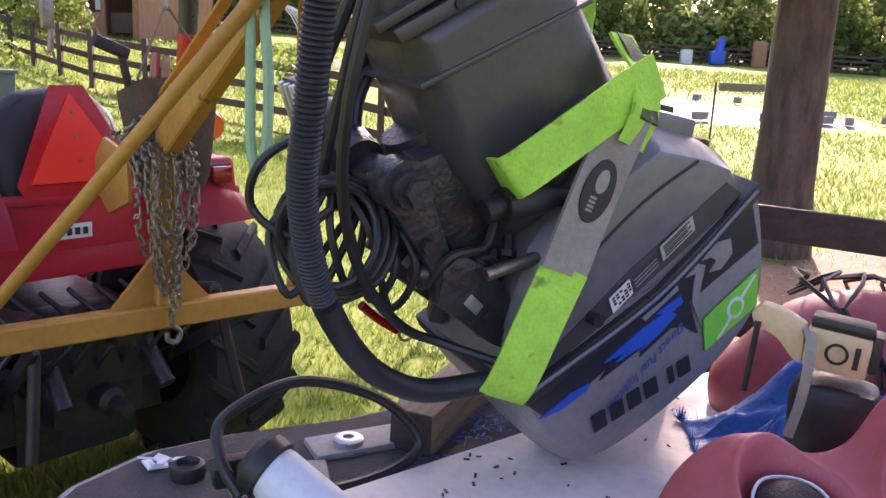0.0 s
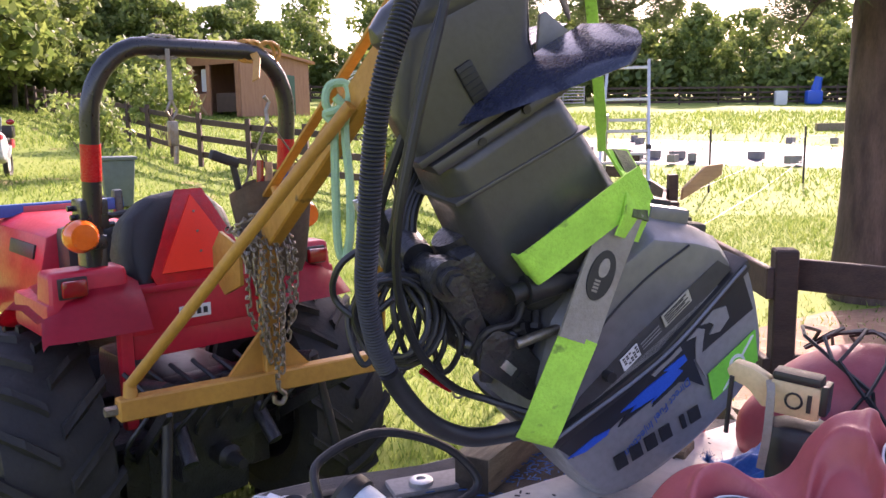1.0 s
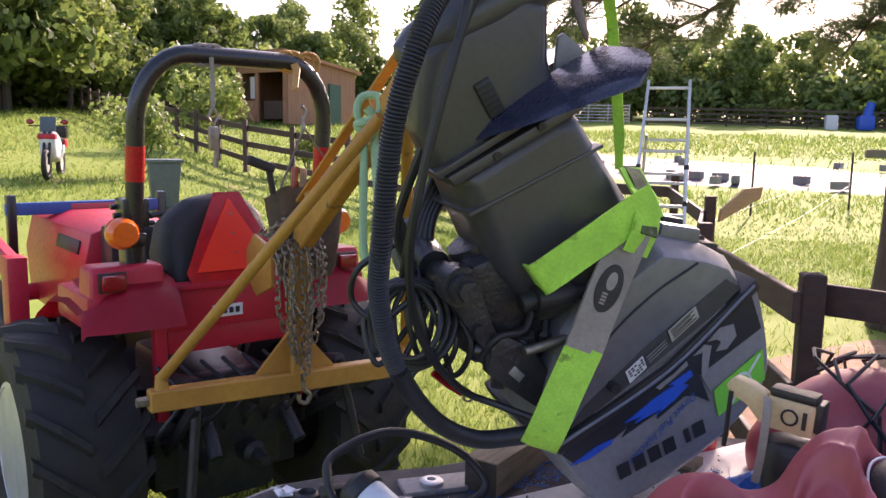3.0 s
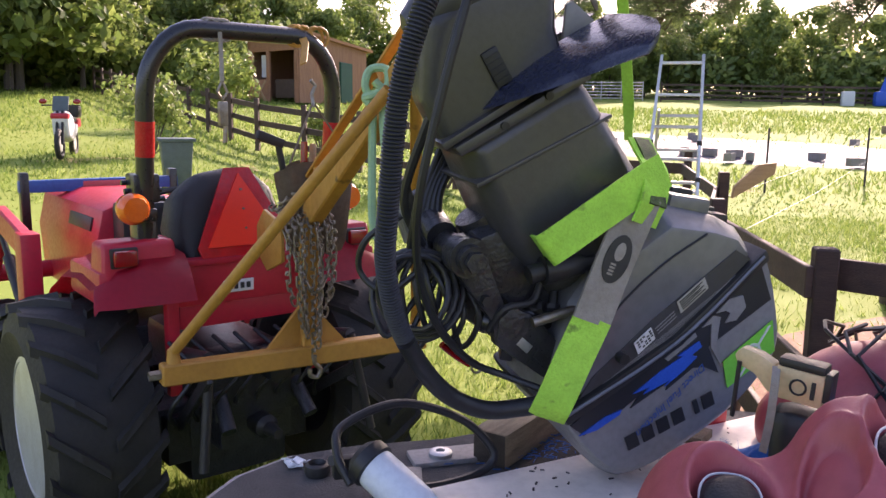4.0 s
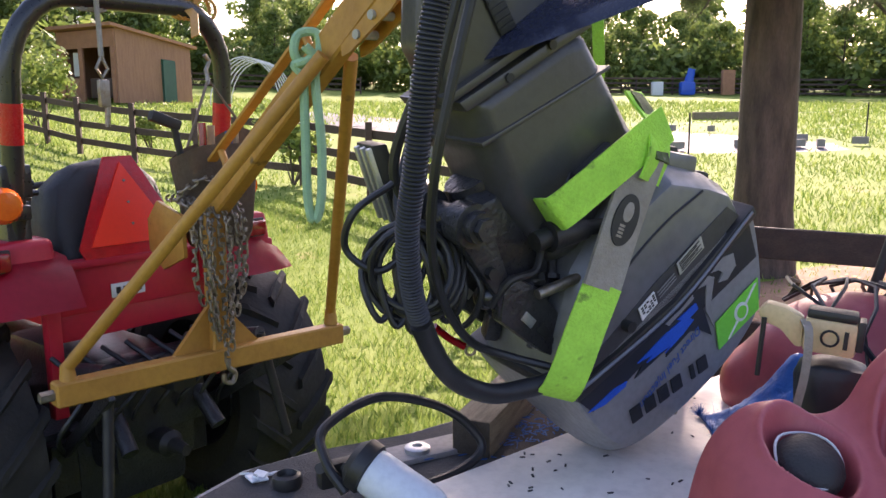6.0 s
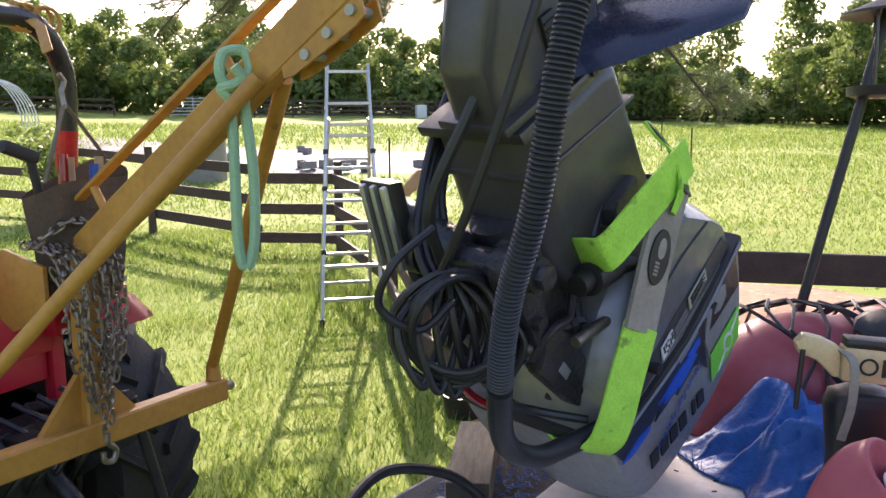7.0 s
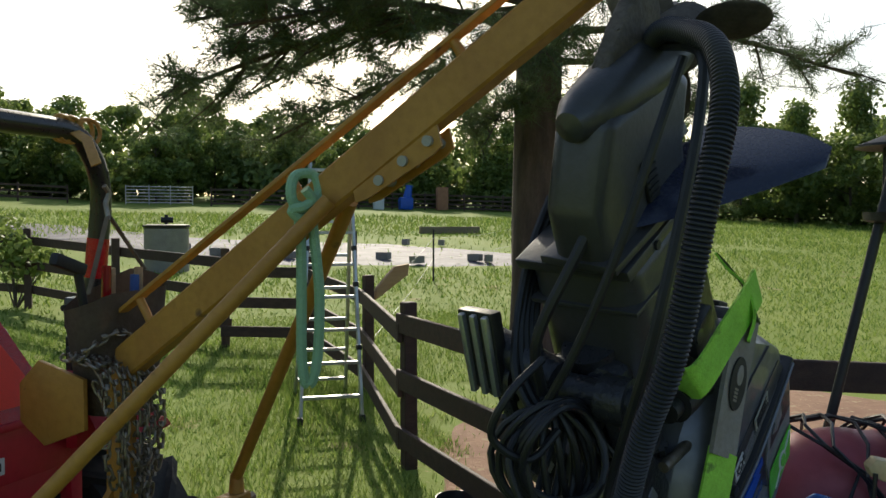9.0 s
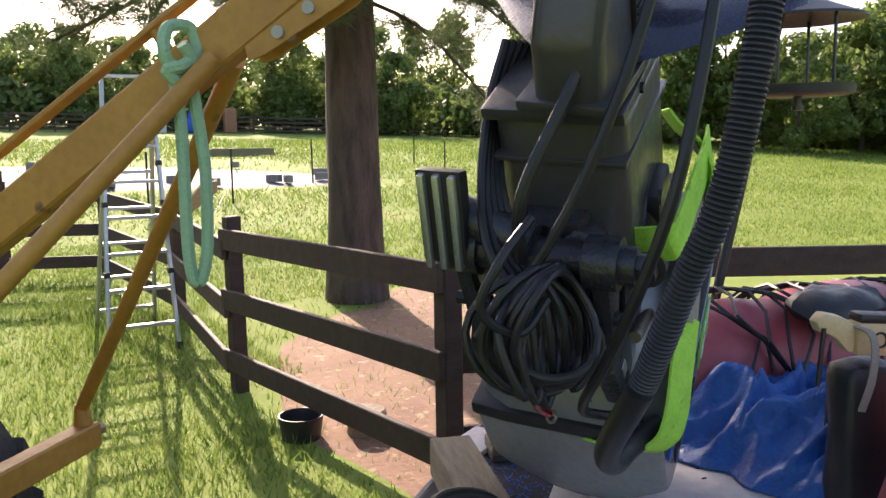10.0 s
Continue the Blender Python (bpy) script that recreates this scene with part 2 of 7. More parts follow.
def box(bm, c, s, bevel=0.0, rot=None, taper=None, seg=2):
    """A box at c of size s; taper: x and y scale of its top."""
    r = bmesh.ops.create_cube(bm, size=1)
    vs = r["verts"]
    for v in vs:
        k = taper if (taper and v.co.z > 0) else (1, 1)
        v.co = Vector((v.co.x * s[0] * k[0], v.co.y * s[1] * k[1], v.co.z * s[2]))
    if bevel:
        es = list({e for v in vs for e in v.link_edges})
        r = bmesh.ops.bevel(bm, geom=es, offset=bevel, segments=seg, affect="EDGES", profile=0.6)
        vs = list({v for f in r["faces"] for v in f.verts} | {v for v in vs if v.is_valid})
    m = Matrix.Translation(c) @ (rot.to_4x4() if rot is not None else Matrix())
    bmesh.ops.transform(bm, matrix=m, verts=vs)
    return vs


def tilt(rx=0, ry=0, rz=0):
    return Euler((radians(rx), radians(ry), radians(rz))).to_matrix()


def cyl(bm, a, b, r, r2=None, n=16, caps=True):
    """A rod or cone from a to b."""
    a, b = Vector(a), Vector(b)
    d = b - a
    m = Matrix.Translation((a + b) / 2) @ d.to_track_quat("Z", "Y").to_matrix().to_4x4()
    return bmesh.ops.create_cone(bm, cap_ends=caps, segments=n, radius1=r, radius2=r if r2 is None else r2, depth=d.length, matrix=m)["verts"]


def bar(bm, a, b, w, h, bevel=0.004, up=(0, 0, 1)):
    """A rectangular bar from a to b, h along up."""
    a, b = Vector(a), Vector(b)
    d = (b - a).normalized()
    side = d.cross(Vector(up)).normalized()
    u = side.cross(d)
    rot = Matrix((side, d, u)).transposed()
    return box(bm, (a + b) / 2, (w, (b - a).length, h), bevel, rot, seg=1)


def ball(bm, c, r, sc=(1, 1, 1), u=16, v=10, rot=None):
    m = Matrix.Translation(c) @ (rot.to_4x4() if rot is not None else Matrix()) @ Matrix.Diagonal((*sc, 1))
    return bmesh.ops.create_uvsphere(bm, u_segments=u, v_segments=v, radius=r, matrix=m)["verts"]


def prism(bm, outline, y0, y1, bevel=0.0, inset=0.0, seg=2):
    """An outline in x and z drawn out from y0 to y1; inset: the two sides are that much smaller."""
    cx, cz = sum(p[0] for p in outline) / len(outline), sum(p[1] for p in outline) / len(outline)
    ring = []
    ys = ((y0, inset), (y0 + (y1 - y0) * 0.18, 0), (y1 - (y1 - y0) * 0.18, 0), (y1, inset)) if inset else ((y0, 0), (y1, 0))
    for y, k in ys:
        row = []
        for x, z in outline:
            d = Vector((cx - x, cz - z))
            q = Vector((x, z)) + d.normalized() * min(k, d.length * 0.6)
            row.append(bm.verts.new((q.x, y, q.y)))
        ring.append(row)
    n = len(outline)
    for r0, r1 in zip(ring, ring[1:]):
        for i in range(n):
            bm.faces.new((r0[i], r0[(i + 1) % n], r1[(i + 1) % n], r1[i]))
    bm.faces.new(ring[0])
    bm.faces.new(list(reversed(ring[-1])))
    vs = [v for r in ring for v in r]
    if bevel:
        bmesh.ops.recalc_face_normals(bm, faces=bm.faces)
        es = [e for e in {e for v in vs for e in v.link_edges} if e.calc_face_angle(0) > 0.5]
        bmesh.ops.bevel(bm, geom=es, offset=bevel, segments=seg, affect="EDGES", profile=0.6)
    return vs


def spline(points, n=8):
    """A smooth run of points through the given ones."""
    p = [Vector(q) for q in points]
    p = [p[0] * 2 - p[1]] + p + [p[-1] * 2 - p[-2]]
    out = []
    for i in range(1, len(p) - 2):
        for k in range(n):
            t = k / n
            a, b, c, d = p[i - 1], p[i], p[i + 1], p[i + 2]
            out.append(0.5 * (2 * b + (c - a) * t + (2 * a - 5 * b + 4 * c - d) * t * t + (3 * b - a - 3 * c + d) * t ** 3))
    return out + [p[-2]]


def tube(bm, pts, r, n=8, flat=1.0, caps=True, radii=None):
    """A round tube along the points."""
    pts = [Vector(q) for q in pts]
    rows = []
    normal = None
    for i, q in enumerate(pts):
        d = (pts[min(i + 1, len(pts) - 1)] - pts[max(i - 1, 0)]).normalized()
        if normal is None:
            normal = d.orthogonal().normalized()
        normal = (normal - d * normal.dot(d)).normalized()
        side = d.cross(normal)
        rr = radii[i] if radii else r
        rows.append([bm.verts.new(q + normal * rr * math.cos(k * 2 * math.pi / n) + side * rr * flat * math.sin(k * 2 * math.pi / n)) for k in range(n)])
    for r0, r1 in zip(rows, rows[1:]):
        for k in range(n):
            bm.faces.new((r0[k], r0[(k + 1) % n], r1[(k + 1) % n], r1[k]))
    if caps:
        bm.faces.new(rows[0])
        bm.faces.new(list(reversed(rows[-1])))


def ribbon(bm, pts, across, width, thick=0.004):
    """A flat strap along the points; across: the direction of its width at each point, or one for all."""
    pts = [Vector(q) for q in pts]
    acs = [Vector(a).normalized() for a in across] if isinstance(across[0], (tuple, list, Vector)) else [Vector(across).normalized()] * len(pts)
    rows = []
    for i, q in enumerate(pts):
        d = (pts[min(i + 1, len(pts) - 1)] - pts[max(i - 1, 0)]).normalized()
        a = (acs[i] - d * acs[i].dot(d)).normalized()
        nn = d.cross(a)
        w = width[i] if isinstance(width, (list, tuple)) else width
        rows.append([bm.verts.new(q + a * w * sx / 2 + nn * thick * sn / 2) for sx, sn in ((-1, -1), (1, -1), (1, 1), (-1, 1))])
    for r0, r1 in zip(rows, rows[1:]):
        for k in range(4):
            bm.faces.new((r0[k], r0[(k + 1) % 4], r1[(k + 1) % 4], r1[k]))
    bm.faces.new(rows[0])
    bm.faces.new(list(reversed(rows[-1])))


def lathe(bm, profile, n=24, m=None):
    """Radius and height pairs turned round z."""
    rows = [[bm.verts.new((r * math.cos(k * 2 * math.pi / n), r * math.sin(k * 2 * math.pi / n), z)) for k in range(n)] for r, z in profile]
    for r0, r1 in zip(rows, rows[1:]):
        for k in range(n):
            bm.faces.new((r0[k], r0[(k + 1) % n], r1[(k + 1) % n], r1[k]))
    for row in (rows[0], rows[-1]):
        bm.faces.new(row)
    vs = [v for r in rows for v in r]
    if m is not None:
        bmesh.ops.transform(bm, matrix=m, verts=vs)
    return vs


def raw(name, verts, faces, material, parent=None, smooth=False):
    me = bpy.data.meshes.new(name)
    me.from_pydata(verts, [], faces)
    me.materials.append(M[material])
    if smooth:
        me.polygons.foreach_set("use_smooth", [True] * len(me.polygons))
    ob = new(name, me)
    if parent is not None:
        ob.parent = parent
    return ob


BM = bmesh.new


def soft(v, w=2.0):
    return 0.5 * (v + math.sqrt(v * v + w * w)) - 0.12


def ground_z(x, y):
    """The lie of the land: level by the tractor, rising to the far field and to the shed."""
    up = 0.055 * max(0, soft(y - 8)) + 0.05 * max(0, soft(-x - 4)) - 0.016 * max(0, soft(x - 5))
    near = math.exp(-((x / 4.0) ** 2 + ((y - 4) / 5.0) ** 2))
    return up * (1 - near) - 0.13 + 0.02 * noise.noise((x * 0.35, y * 0.35, 0))


# ---- ground ----
def make_ground():
    xs = sorted({round(v, 3) for v in [-400, -250, -160, -110, -80, -60] + [-50 + 2.5 * i for i in range(41)] + [-8 + 0.5 * i for i in range(33)] + [60, 80, 110, 160, 250, 400]})
    ys = sorted({round(v, 3) for v in [-200, -100, -60, -40, -20, -10] + [-6 + 0.5 * i for i in range(33)] + [10 + 2.5 * i for i in range(29)] + [90, 110, 150, 220, 320, 450]})
    vs, fs = [], []
    for y in ys:
        for x in xs:
            k = 1.0 if max(abs(x), abs(y)) < 100 else 100 / max(abs(x), abs(y))
            vs.append((x, y, ground_z(x * k, y * k)))
    w = len(xs)
    for j in range(len(ys) - 1):
        for i in range(w - 1):
            fs.append((j * w + i, j * w + i + 1, (j + 1) * w + i + 1, (j + 1) * w + i))
    ob = raw("ground", vs, fs, "grass", smooth=True)
    tagged(ob, "mown green pasture grass with dry patches", "ground", kind="structure")


make_ground()


def patch(name, outline, z_up, material, label, category, kind="structure", step=0.35, ragged=0.25):
    """A sheet that lies on the ground, with an uneven edge; outline: a polygon in x and y."""
    bm = BM()
    n = len(outline)
    cx, cy = sum(p[0] for p in outline) / n, sum(p[1] for p in outline) / n
    edge = []
    for i in range(n):
        a, b = Vector(outline[i]), Vector(outline[(i + 1) % n])
        m = max(2, int((b - a).length / step))
        for k in range(m):
            q = a.lerp(b, k / m)
            j = noise.noise_vector((q.x * 1.3, q.y * 1.3, 3.0)) * ragged
            edge.append(Vector((q.x + j.x, q.y + j.y)))
    rings = []
    for f in (1.0, 0.85, 0.65, 0.45, 0.25, 0.08):
        rings.append([bm.verts.new((cx + (q.x - cx) * f, cy + (q.y - cy) * f,
                                    ground_z(cx + (q.x - cx) * f, cy + (q.y - cy) * f) + (z_up if f < 1 else -0.01))) for q in edge])
    for r0, r1 in zip(rings, rings[1:]):
        for k in range(len(edge)):
            bm.faces.new((r0[k], r0[(k + 1) % len(edge)], r1[(k + 1) % len(edge)], r1[k]))
    bm.faces.new(rings[-1])
    return tagged(part(name, bm, material, smooth=60), label, category, kind=kind)


patch("dirt_patch", [(0.8, 2.6), (0.95, 5.2), (1.7, 6.7), (4.2, 8.6), (6.0, 7.2), (7.5, 4.0), (7.0, 1.0), (3, 0.6)], 0.02, "dirt",
      "bare red dirt with straw under the pine", "dirt", step=0.4)


# ---- fence ----
def board_rail(parent, a, b, h=0.14, t=0.035):
    bm = BM()
    bar(bm, a, b, t, h, 0.005)
    part("rail", bm, "fence", parent)


def fence_run(points, heights, label, off=0.0, post=(0.1, 0.1), post_h=1.22, rail_h=0.14, mat_name="fence", skip_posts=(), group="fence"):
    t = thing("fence", pose(points[0][0], points[0][1], 0), label, "fence", kind="structure")
    o = Vector((points[0][0], points[0][1], 0))
    for i, (x, y) in enumerate(points):
        if i in skip_posts:
            continue
        bm = BM()
        z = ground_z(x, y)
        box(bm, (x - o.x, y - o.y, z + post_h / 2 - 0.1), (post[0], post[1], post_h + 0.2), 0.008, tilt(rz=random.uniform(-8, 8), rx=random.uniform(-1, 1)), seg=1)
        part("post", bm, mat_name, t)
    for (x0, y0), (x1, y1) in zip(points, points[1:]):
        d = Vector((x1 - x0, y1 - y0, 0)).normalized()
        s = Vector((d.y, -d.x, 0)) * off
        for h in heights:
            a = Vector((x0, y0, ground_z(x0, y0) + h)) - o + s - d * 0.04
            b = Vector((x1, y1, ground_z(x1, y1) + h)) - o + s + d * 0.04
            bm = BM()
            bar(bm, a, b, 0.036, rail_h, 0.005)
            part("rail", bm, mat_name, t)
    return t


P_CORNER, P_NEAR, P_FAR = (1.04, 5.62), (1.22, 3.32), (0.98, 7.9)
fence_run([P_CORNER, (1.39, 8.15), (1.25, 10.6), (0.2, 11.0)], (1.0, 0.6, 0.22), "dark brown board fence running behind the ladder", off=-0.07, skip_posts=(0,))
fence_run([P_CORNER, P_NEAR], (1.07, 0.66, 0.24), "dark brown three-rail board fence beside the pine", off=0.07)
fence_run([P_NEAR, (3.6, 1.9), (6.2, 0.4)], (1.1, 0.66, 0.26), "dark brown board fence behind the deck", off=-0.07, skip_posts=(0,))


# ---- tractor ----
TRACTOR = pose(-1.165, 2.6, -0.13, 0, 0, 50)
BOOM = pose(-1.239, 2.807, -0.055, 0, 0, 44)
tractor = thing("tractor", TRACTOR, "small red farm tractor with black roll bar and ag tyres", "tractor")


def wheel(parent, x, y, r, w, rim_r, side, lugs):
    bm = BM()
    tz = Matrix.Translation((x, y, r)) @ pose(0, 0, 0, 0, 90, 0)
    prof = [(rim_r, -w * 0.42), (rim_r + (r - rim_r) * 0.45, -w * 0.52), (r * 0.93, -w * 0.45), (r * 0.95, -w * 0.2), (r * 0.955, 0),
            (r * 0.95, w * 0.2), (r * 0.93, w * 0.45), (rim_r + (r - rim_r) * 0.45, w * 0.52), (rim_r, w * 0.42), (rim_r * 0.9, 0)]
    n = 40
    rows = [[bm.verts.new((q * math.cos(k * 2 * math.pi / n), q * math.sin(k * 2 * math.pi / n), z)) for k in range(n)] for q, z in prof]
    for i in range(len(prof)):
        r0, r1 = rows[i], rows[(i + 1) % len(prof)]
        for k in range(n):
            bm.faces.new((r0[k], r0[(k + 1) % n], r1[(k + 1) % n], r1[k]))
    bmesh.ops.transform(bm, matrix=tz, verts=bm.verts)
    wh = part("wheel", bm, "rubber", parent, "worn black rubber tyre")
    bm = BM()
    for k in range(lugs):
        for sgn in (-1, 1):
            a0 = (k + (0.5 if sgn > 0 else 0)) * 2 * math.pi / lugs
            cs = []
            for f in (0.02, 0.5, 1.0):
                ang = a0 - f * 0.34
                cs.append((Vector((math.cos(ang), math.sin(ang), 0)), sgn * w * (0.03 + 0.49 * f)))
            rows2 = []
            for (d, z), rr in zip(cs, (1.0, 0.995, 0.955)):
                tng = Vector((-d.y, d.x, 0))
                rows2.append([bm.verts.new(d * (r * (rr - 0.07)) + tng * 0.034 + Vector((0, 0, z))), bm.verts.new(d * r * rr + tng * 0.017 + Vector((0, 0, z))),
                              bm.verts.new(d * r * rr - tng * 0.017 + Vector((0, 0, z))), bm.verts.new(d * (r * (rr - 0.07)) - tng * 0.034 + Vector((0, 0, z)))])
            for r0, r1 in zip(rows2, rows2[1:]):
                for q in range(4):
                    bm.faces.new((r0[q], r0[(q + 1) % 4], r1[(q + 1) % 4], r1[q]))
            bm.faces.new(rows2[0])
            bm.faces.new(list(reversed(rows2[-1])))
    bmesh.ops.transform(bm, matrix=tz, verts=bm.verts)
    part("tread", bm, "rubber", wh, smooth=0)
    bm = BM()
    sg = side
    prof = [(rim_r * 1.02, sg * w * 0.43), (rim_r * 0.95, sg * w * 0.44), (rim_r * 0.9, sg * w * 0.3), (rim_r * 0.84, sg * w * 0.12), (rim_r * 0.5, sg * w * 0.1),
            (rim_r * 0.44, sg * w * 0.2), (rim_r * 0.2, sg * w * 0.22), (0.02, sg * w * 0.22)]
    lathe(bm, prof, 32, tz)
    for k in range(6):
        a = k * math.pi / 3
        cyl(bm, tz @ Vector((rim_r * 0.33 * math.cos(a), rim_r * 0.33 * math.sin(a), sg * w * 0.2)), tz @ Vector((rim_r * 0.33 * math.cos(a), rim_r * 0.33 * math.sin(a), sg * w * 0.26)), 0.012, n=6)
    part("rim", bm, "rim", wh, "silver painted steel rim")
    return wh


for sx in (-1, 1):
    wheel(tractor, sx * 0.605, 0.36, 0.53, 0.4, 0.285, sx, 17)
    wheel(tractor, sx * 0.66, 1.62, 0.4, 0.27, 0.21, sx, 15)


def fender(sx):
    """A mudguard with a deep rear panel, a lamp box on top and a skirt that flares over the tyre."""
    bm = BM()
    # rear lip, rear face, crown and the slope down to the front
    out = [(-0.16, 1.085, 0.0), (-0.15, 1.1, 0.0), (-0.09, 1.2, 0.01), (-0.04, 1.245, 0.03), (0.14, 1.265, 0.03), (0.36, 1.235, 0.03), (0.56, 1.12, 0.02), (0.68, 0.98, 0.0)]
    prev = None
    for i, (y, z, dip) in enumerate(out):
        k = 0.02 if i < 2 else 0.0
        row = [bm.verts.new((sx * 0.27, y, z)), bm.verts.new((sx * 0.44, y, z)), bm.verts.new((sx * (0.53 + k), y + 0.01, z - dip)),
               bm.verts.new((sx * (0.6 + k), y + 0.03, z - dip * 3.0 - 0.006 * (i > 1))), bm.verts.new((sx * (0.615 + k), y + 0.035, z - dip * 3.0 - 0.02))]
        if prev:
            for q in range(4):
                bm.faces.new((prev[q], prev[q + 1], row[q + 1], row[q]))
        prev = row
    bmesh.ops.solidify(bm, geom=bm.faces[:], thickness=0.012)
    f = part("fender", bm, "red", tractor, "glossy red mudguard", smooth=50)
    bm = BM()
    box(bm, (sx * 0.44, 0.03, 1.225), (0.29, 0.17, 0.17), 0.025, None, (0.93, 0.8), 3)
    part("rear_panel", bm, "red", f)
    bm = BM()
    box(bm, (sx * 0.43, 0.15, 1.14), (0.33, 0.4, 0.13), 0.02)
    part("inner_panel", bm, "red", f)
    bm = BM()
    box(bm, (sx * 0.5, -0.058, 1.252), (0.085, 0.035, 0.06), 0.01)
    lamp = part("tail_light", bm, "lens_red", f, "dark red lens")
    bm = BM()
    box(bm, (sx * 0.5, -0.045, 1.252), (0.1, 0.02, 0.075), 0.006)
    part("bezel", bm, "black_plastic", lamp)


fender(-1)
fender(1)


def tractor_body():
    t = tractor
    bm = BM()
    box(bm, (0, 0.02, 1.12), (0.58, 0.05, 0.19), 0.012)
    p = part("rear_cross_panel", bm, "red", t)
    bm = BM()
    box(bm, (0, -0.008, 1.2), (0.56, 0.03, 0.025), 0.006)
    part("rolled_edge", bm, "red", p)
    bm = BM()
    box(bm, (0, 0.03, 0.98), (0.56, 0.03, 0.1), 0.01)
    part("lower_panel", bm, "red", p)
    bm = BM()
    box(bm, (-0.04, -0.012, 1.09), (0.13, 0.006, 0.05), 0.002)
    pl = part("number_plate", bm, "label_white", p, "small white model plate")
    bm = BM()
    for k in range(4):
        box(bm, (-0.08 + k * 0.027, -0.017, 1.09), (0.016, 0.004, 0.024))
    part("marking", bm, "ink", pl)
    # gearbox, axle and linkage under the seat
    bm = BM()
    box(bm, (0, 0.35, 0.62), (0.34, 0.85, 0.42), 0.05)
    part("gearbox", bm, "greasy", t, "dark greasy gearbox")
    bm = BM()
    box(bm, (0, 0.26, 0.48), (1.0, 0.2, 0.18), 0.04)
    part("rear_axle", bm, "greasy", t)
    bm = BM()
    lathe(bm, [(0.045, 0), (0.05, 0.02), (0.05, 0.16), (0.03, 0.18), (0.02, 0.26), (0.001, 0.26)], 18, pose(0, -0.0, 0.52, 90, 0, 0))
    part("power_shaft", bm, "dark_metal", t)
    bm = BM()
    box(bm, (0, -0.04, 0.7), (0.4, 0.12, 0.3), 0.03)
    part("hitch_housing", bm, "greasy", t)
    bm = BM()
    box(bm, (0.05, -0.12, 0.78), (0.1, 0.16, 0.12), 0.02)
    part("valve_block", bm, "dark_metal", t)
    for sx in (-1, 1):
        bm = BM()
        cyl(bm, (sx * 0.26, 0.1, 0.82), (sx * 0.3, -0.32, 0.9), 0.025)
        part("lift_arm", bm, "greasy", t)
        bm = BM()
        cyl(bm, (sx * 0.3, -0.32, 0.9), (sx * 0.36, -0.38, 0.5), 0.018)
        part("lift_rod", bm, "dark_metal", t)
        bm = BM()
        bar(bm, (sx * 0.26, 0.12, 0.5), (sx * 0.42 + 0.08, -0.41, 0.86), 0.022, 0.05)
        part("lower_link", bm, "greasy", t)
        bm = BM()
        cyl(bm, (sx * 0.16, 0.0, 0.75), (sx * 0.18, -0.2, 0.55), 0.03)
        part("check_link", bm, "greasy", t)
    for k in range(8):
        bm = BM()
        x = -0.34 + 0.09 * k
        tube(bm, spline([(x, -0.02, 0.9), (x + 0.05, -0.14 - 0.02 * (k % 3), 0.8), (x - 0.04, -0.12, 0.66), (x + 0.02, 0.0, 0.55)], 5), 0.009, 6)
        part("hydraulic_hose", bm, "cable", t)
    # added dark beams and belly block: they stop light passing under the tractor
    for sx in (-1, 1):
        bm = BM()
        bar(bm, (sx * 0.27, 0.1, 0.44), (sx * 0.27, 1.9, 0.4), 0.1, 0.2)
        part("subframe_beam", bm, "greasy", t, "dark filler beam added to block light under the tractor")
    bm = BM()
    box(bm, (0, 0.75, 0.4), (0.46, 1.3, 0.34), 0.05)
    part("belly_pan", bm, "greasy", t)
    # frame uprights beside the gearbox
    for sx in (-1, 1):
        bm = BM()
        box(bm, (sx * 0.31, 0.02, 0.9), (0.05, 0.05, 0.46), 0.01)
        part("upright", bm, "red", t)
    # roll bar
    bm = BM()
    def hoop(z, xx, lean):
        return (xx, 0.04 - lean * (z - 1.2), z)
    pts = []
    for sx in (-1, 1):
        leg = [hoop(z, sx * 0.395, 0.12) for z in (1.1, 1.3, 1.6, 1.84)]
        arc = [hoop(1.84 + 0.25 * math.sin(a), sx * (0.395 - 0.2 * (1 - math.cos(a))), 0.12) for a in [i * math.pi / 2 / 7 for i in range(1, 8)]]
        leg += arc
        pts = (leg + pts) if sx < 0 else pts + list(reversed(leg))
    tube(bm, pts, 0.034, 14)
    rb = part("roll_bar", bm, "black_paint", t, "black tubular roll bar")
    for sx in (-1, 1):
        bm = BM()
        cyl(bm, hoop(1.62, sx * 0.395, 0.12), hoop(1.75, sx * 0.395, 0.12), 0.0355, n=16)
        part("reflective_band", bm, "reflex_red", rb, "red reflective band")
        bm = BM()
        box(bm, (sx * 0.395, 0.03, 1.5), (0.1, 0.1, 0.11), 0.012)
        box(bm, (sx * 0.395, 0.03, 1.4), (0.07, 0.12, 0.05), 0.01)
        for k in range(3):
            cyl(bm, (sx * 0.395 - 0.07, 0.0 + 0.03 * k, 1.46 + 0.03 * k), (sx * 0.395 + 0.07, 0.0 + 0.03 * k, 1.46 + 0.03 * k), 0.011, n=8)
        cyl(bm, (sx * 0.405, 0.0, 1.43), (sx * 0.425, -0.01, 1.43), 0.015)
        box(bm, (sx * 0.395, 0.04, 1.24), (0.08, 0.09, 0.3), 0.01)
        part("hinge_bracket", bm, "black_paint", rb, "black folding hinge with pins")
        bm = BM()
        lathe(bm, [(0.01, -0.045), (0.045, -0.042), (0.058, -0.02), (0.06, 0.0), (0.058, 0.02), (0.045, 0.042), (0.01, 0.045)], 20,
              pose(sx * 0.458, -0.04, 1.43, 90, 0, 0))
        part("turn_signal", bm, "amber", t, "round amber turn signal")
        bm = BM()
        cyl(bm, (sx * 0.458, -0.01, 1.43), (sx * 0.42, 0.04, 1.43), 0.02)
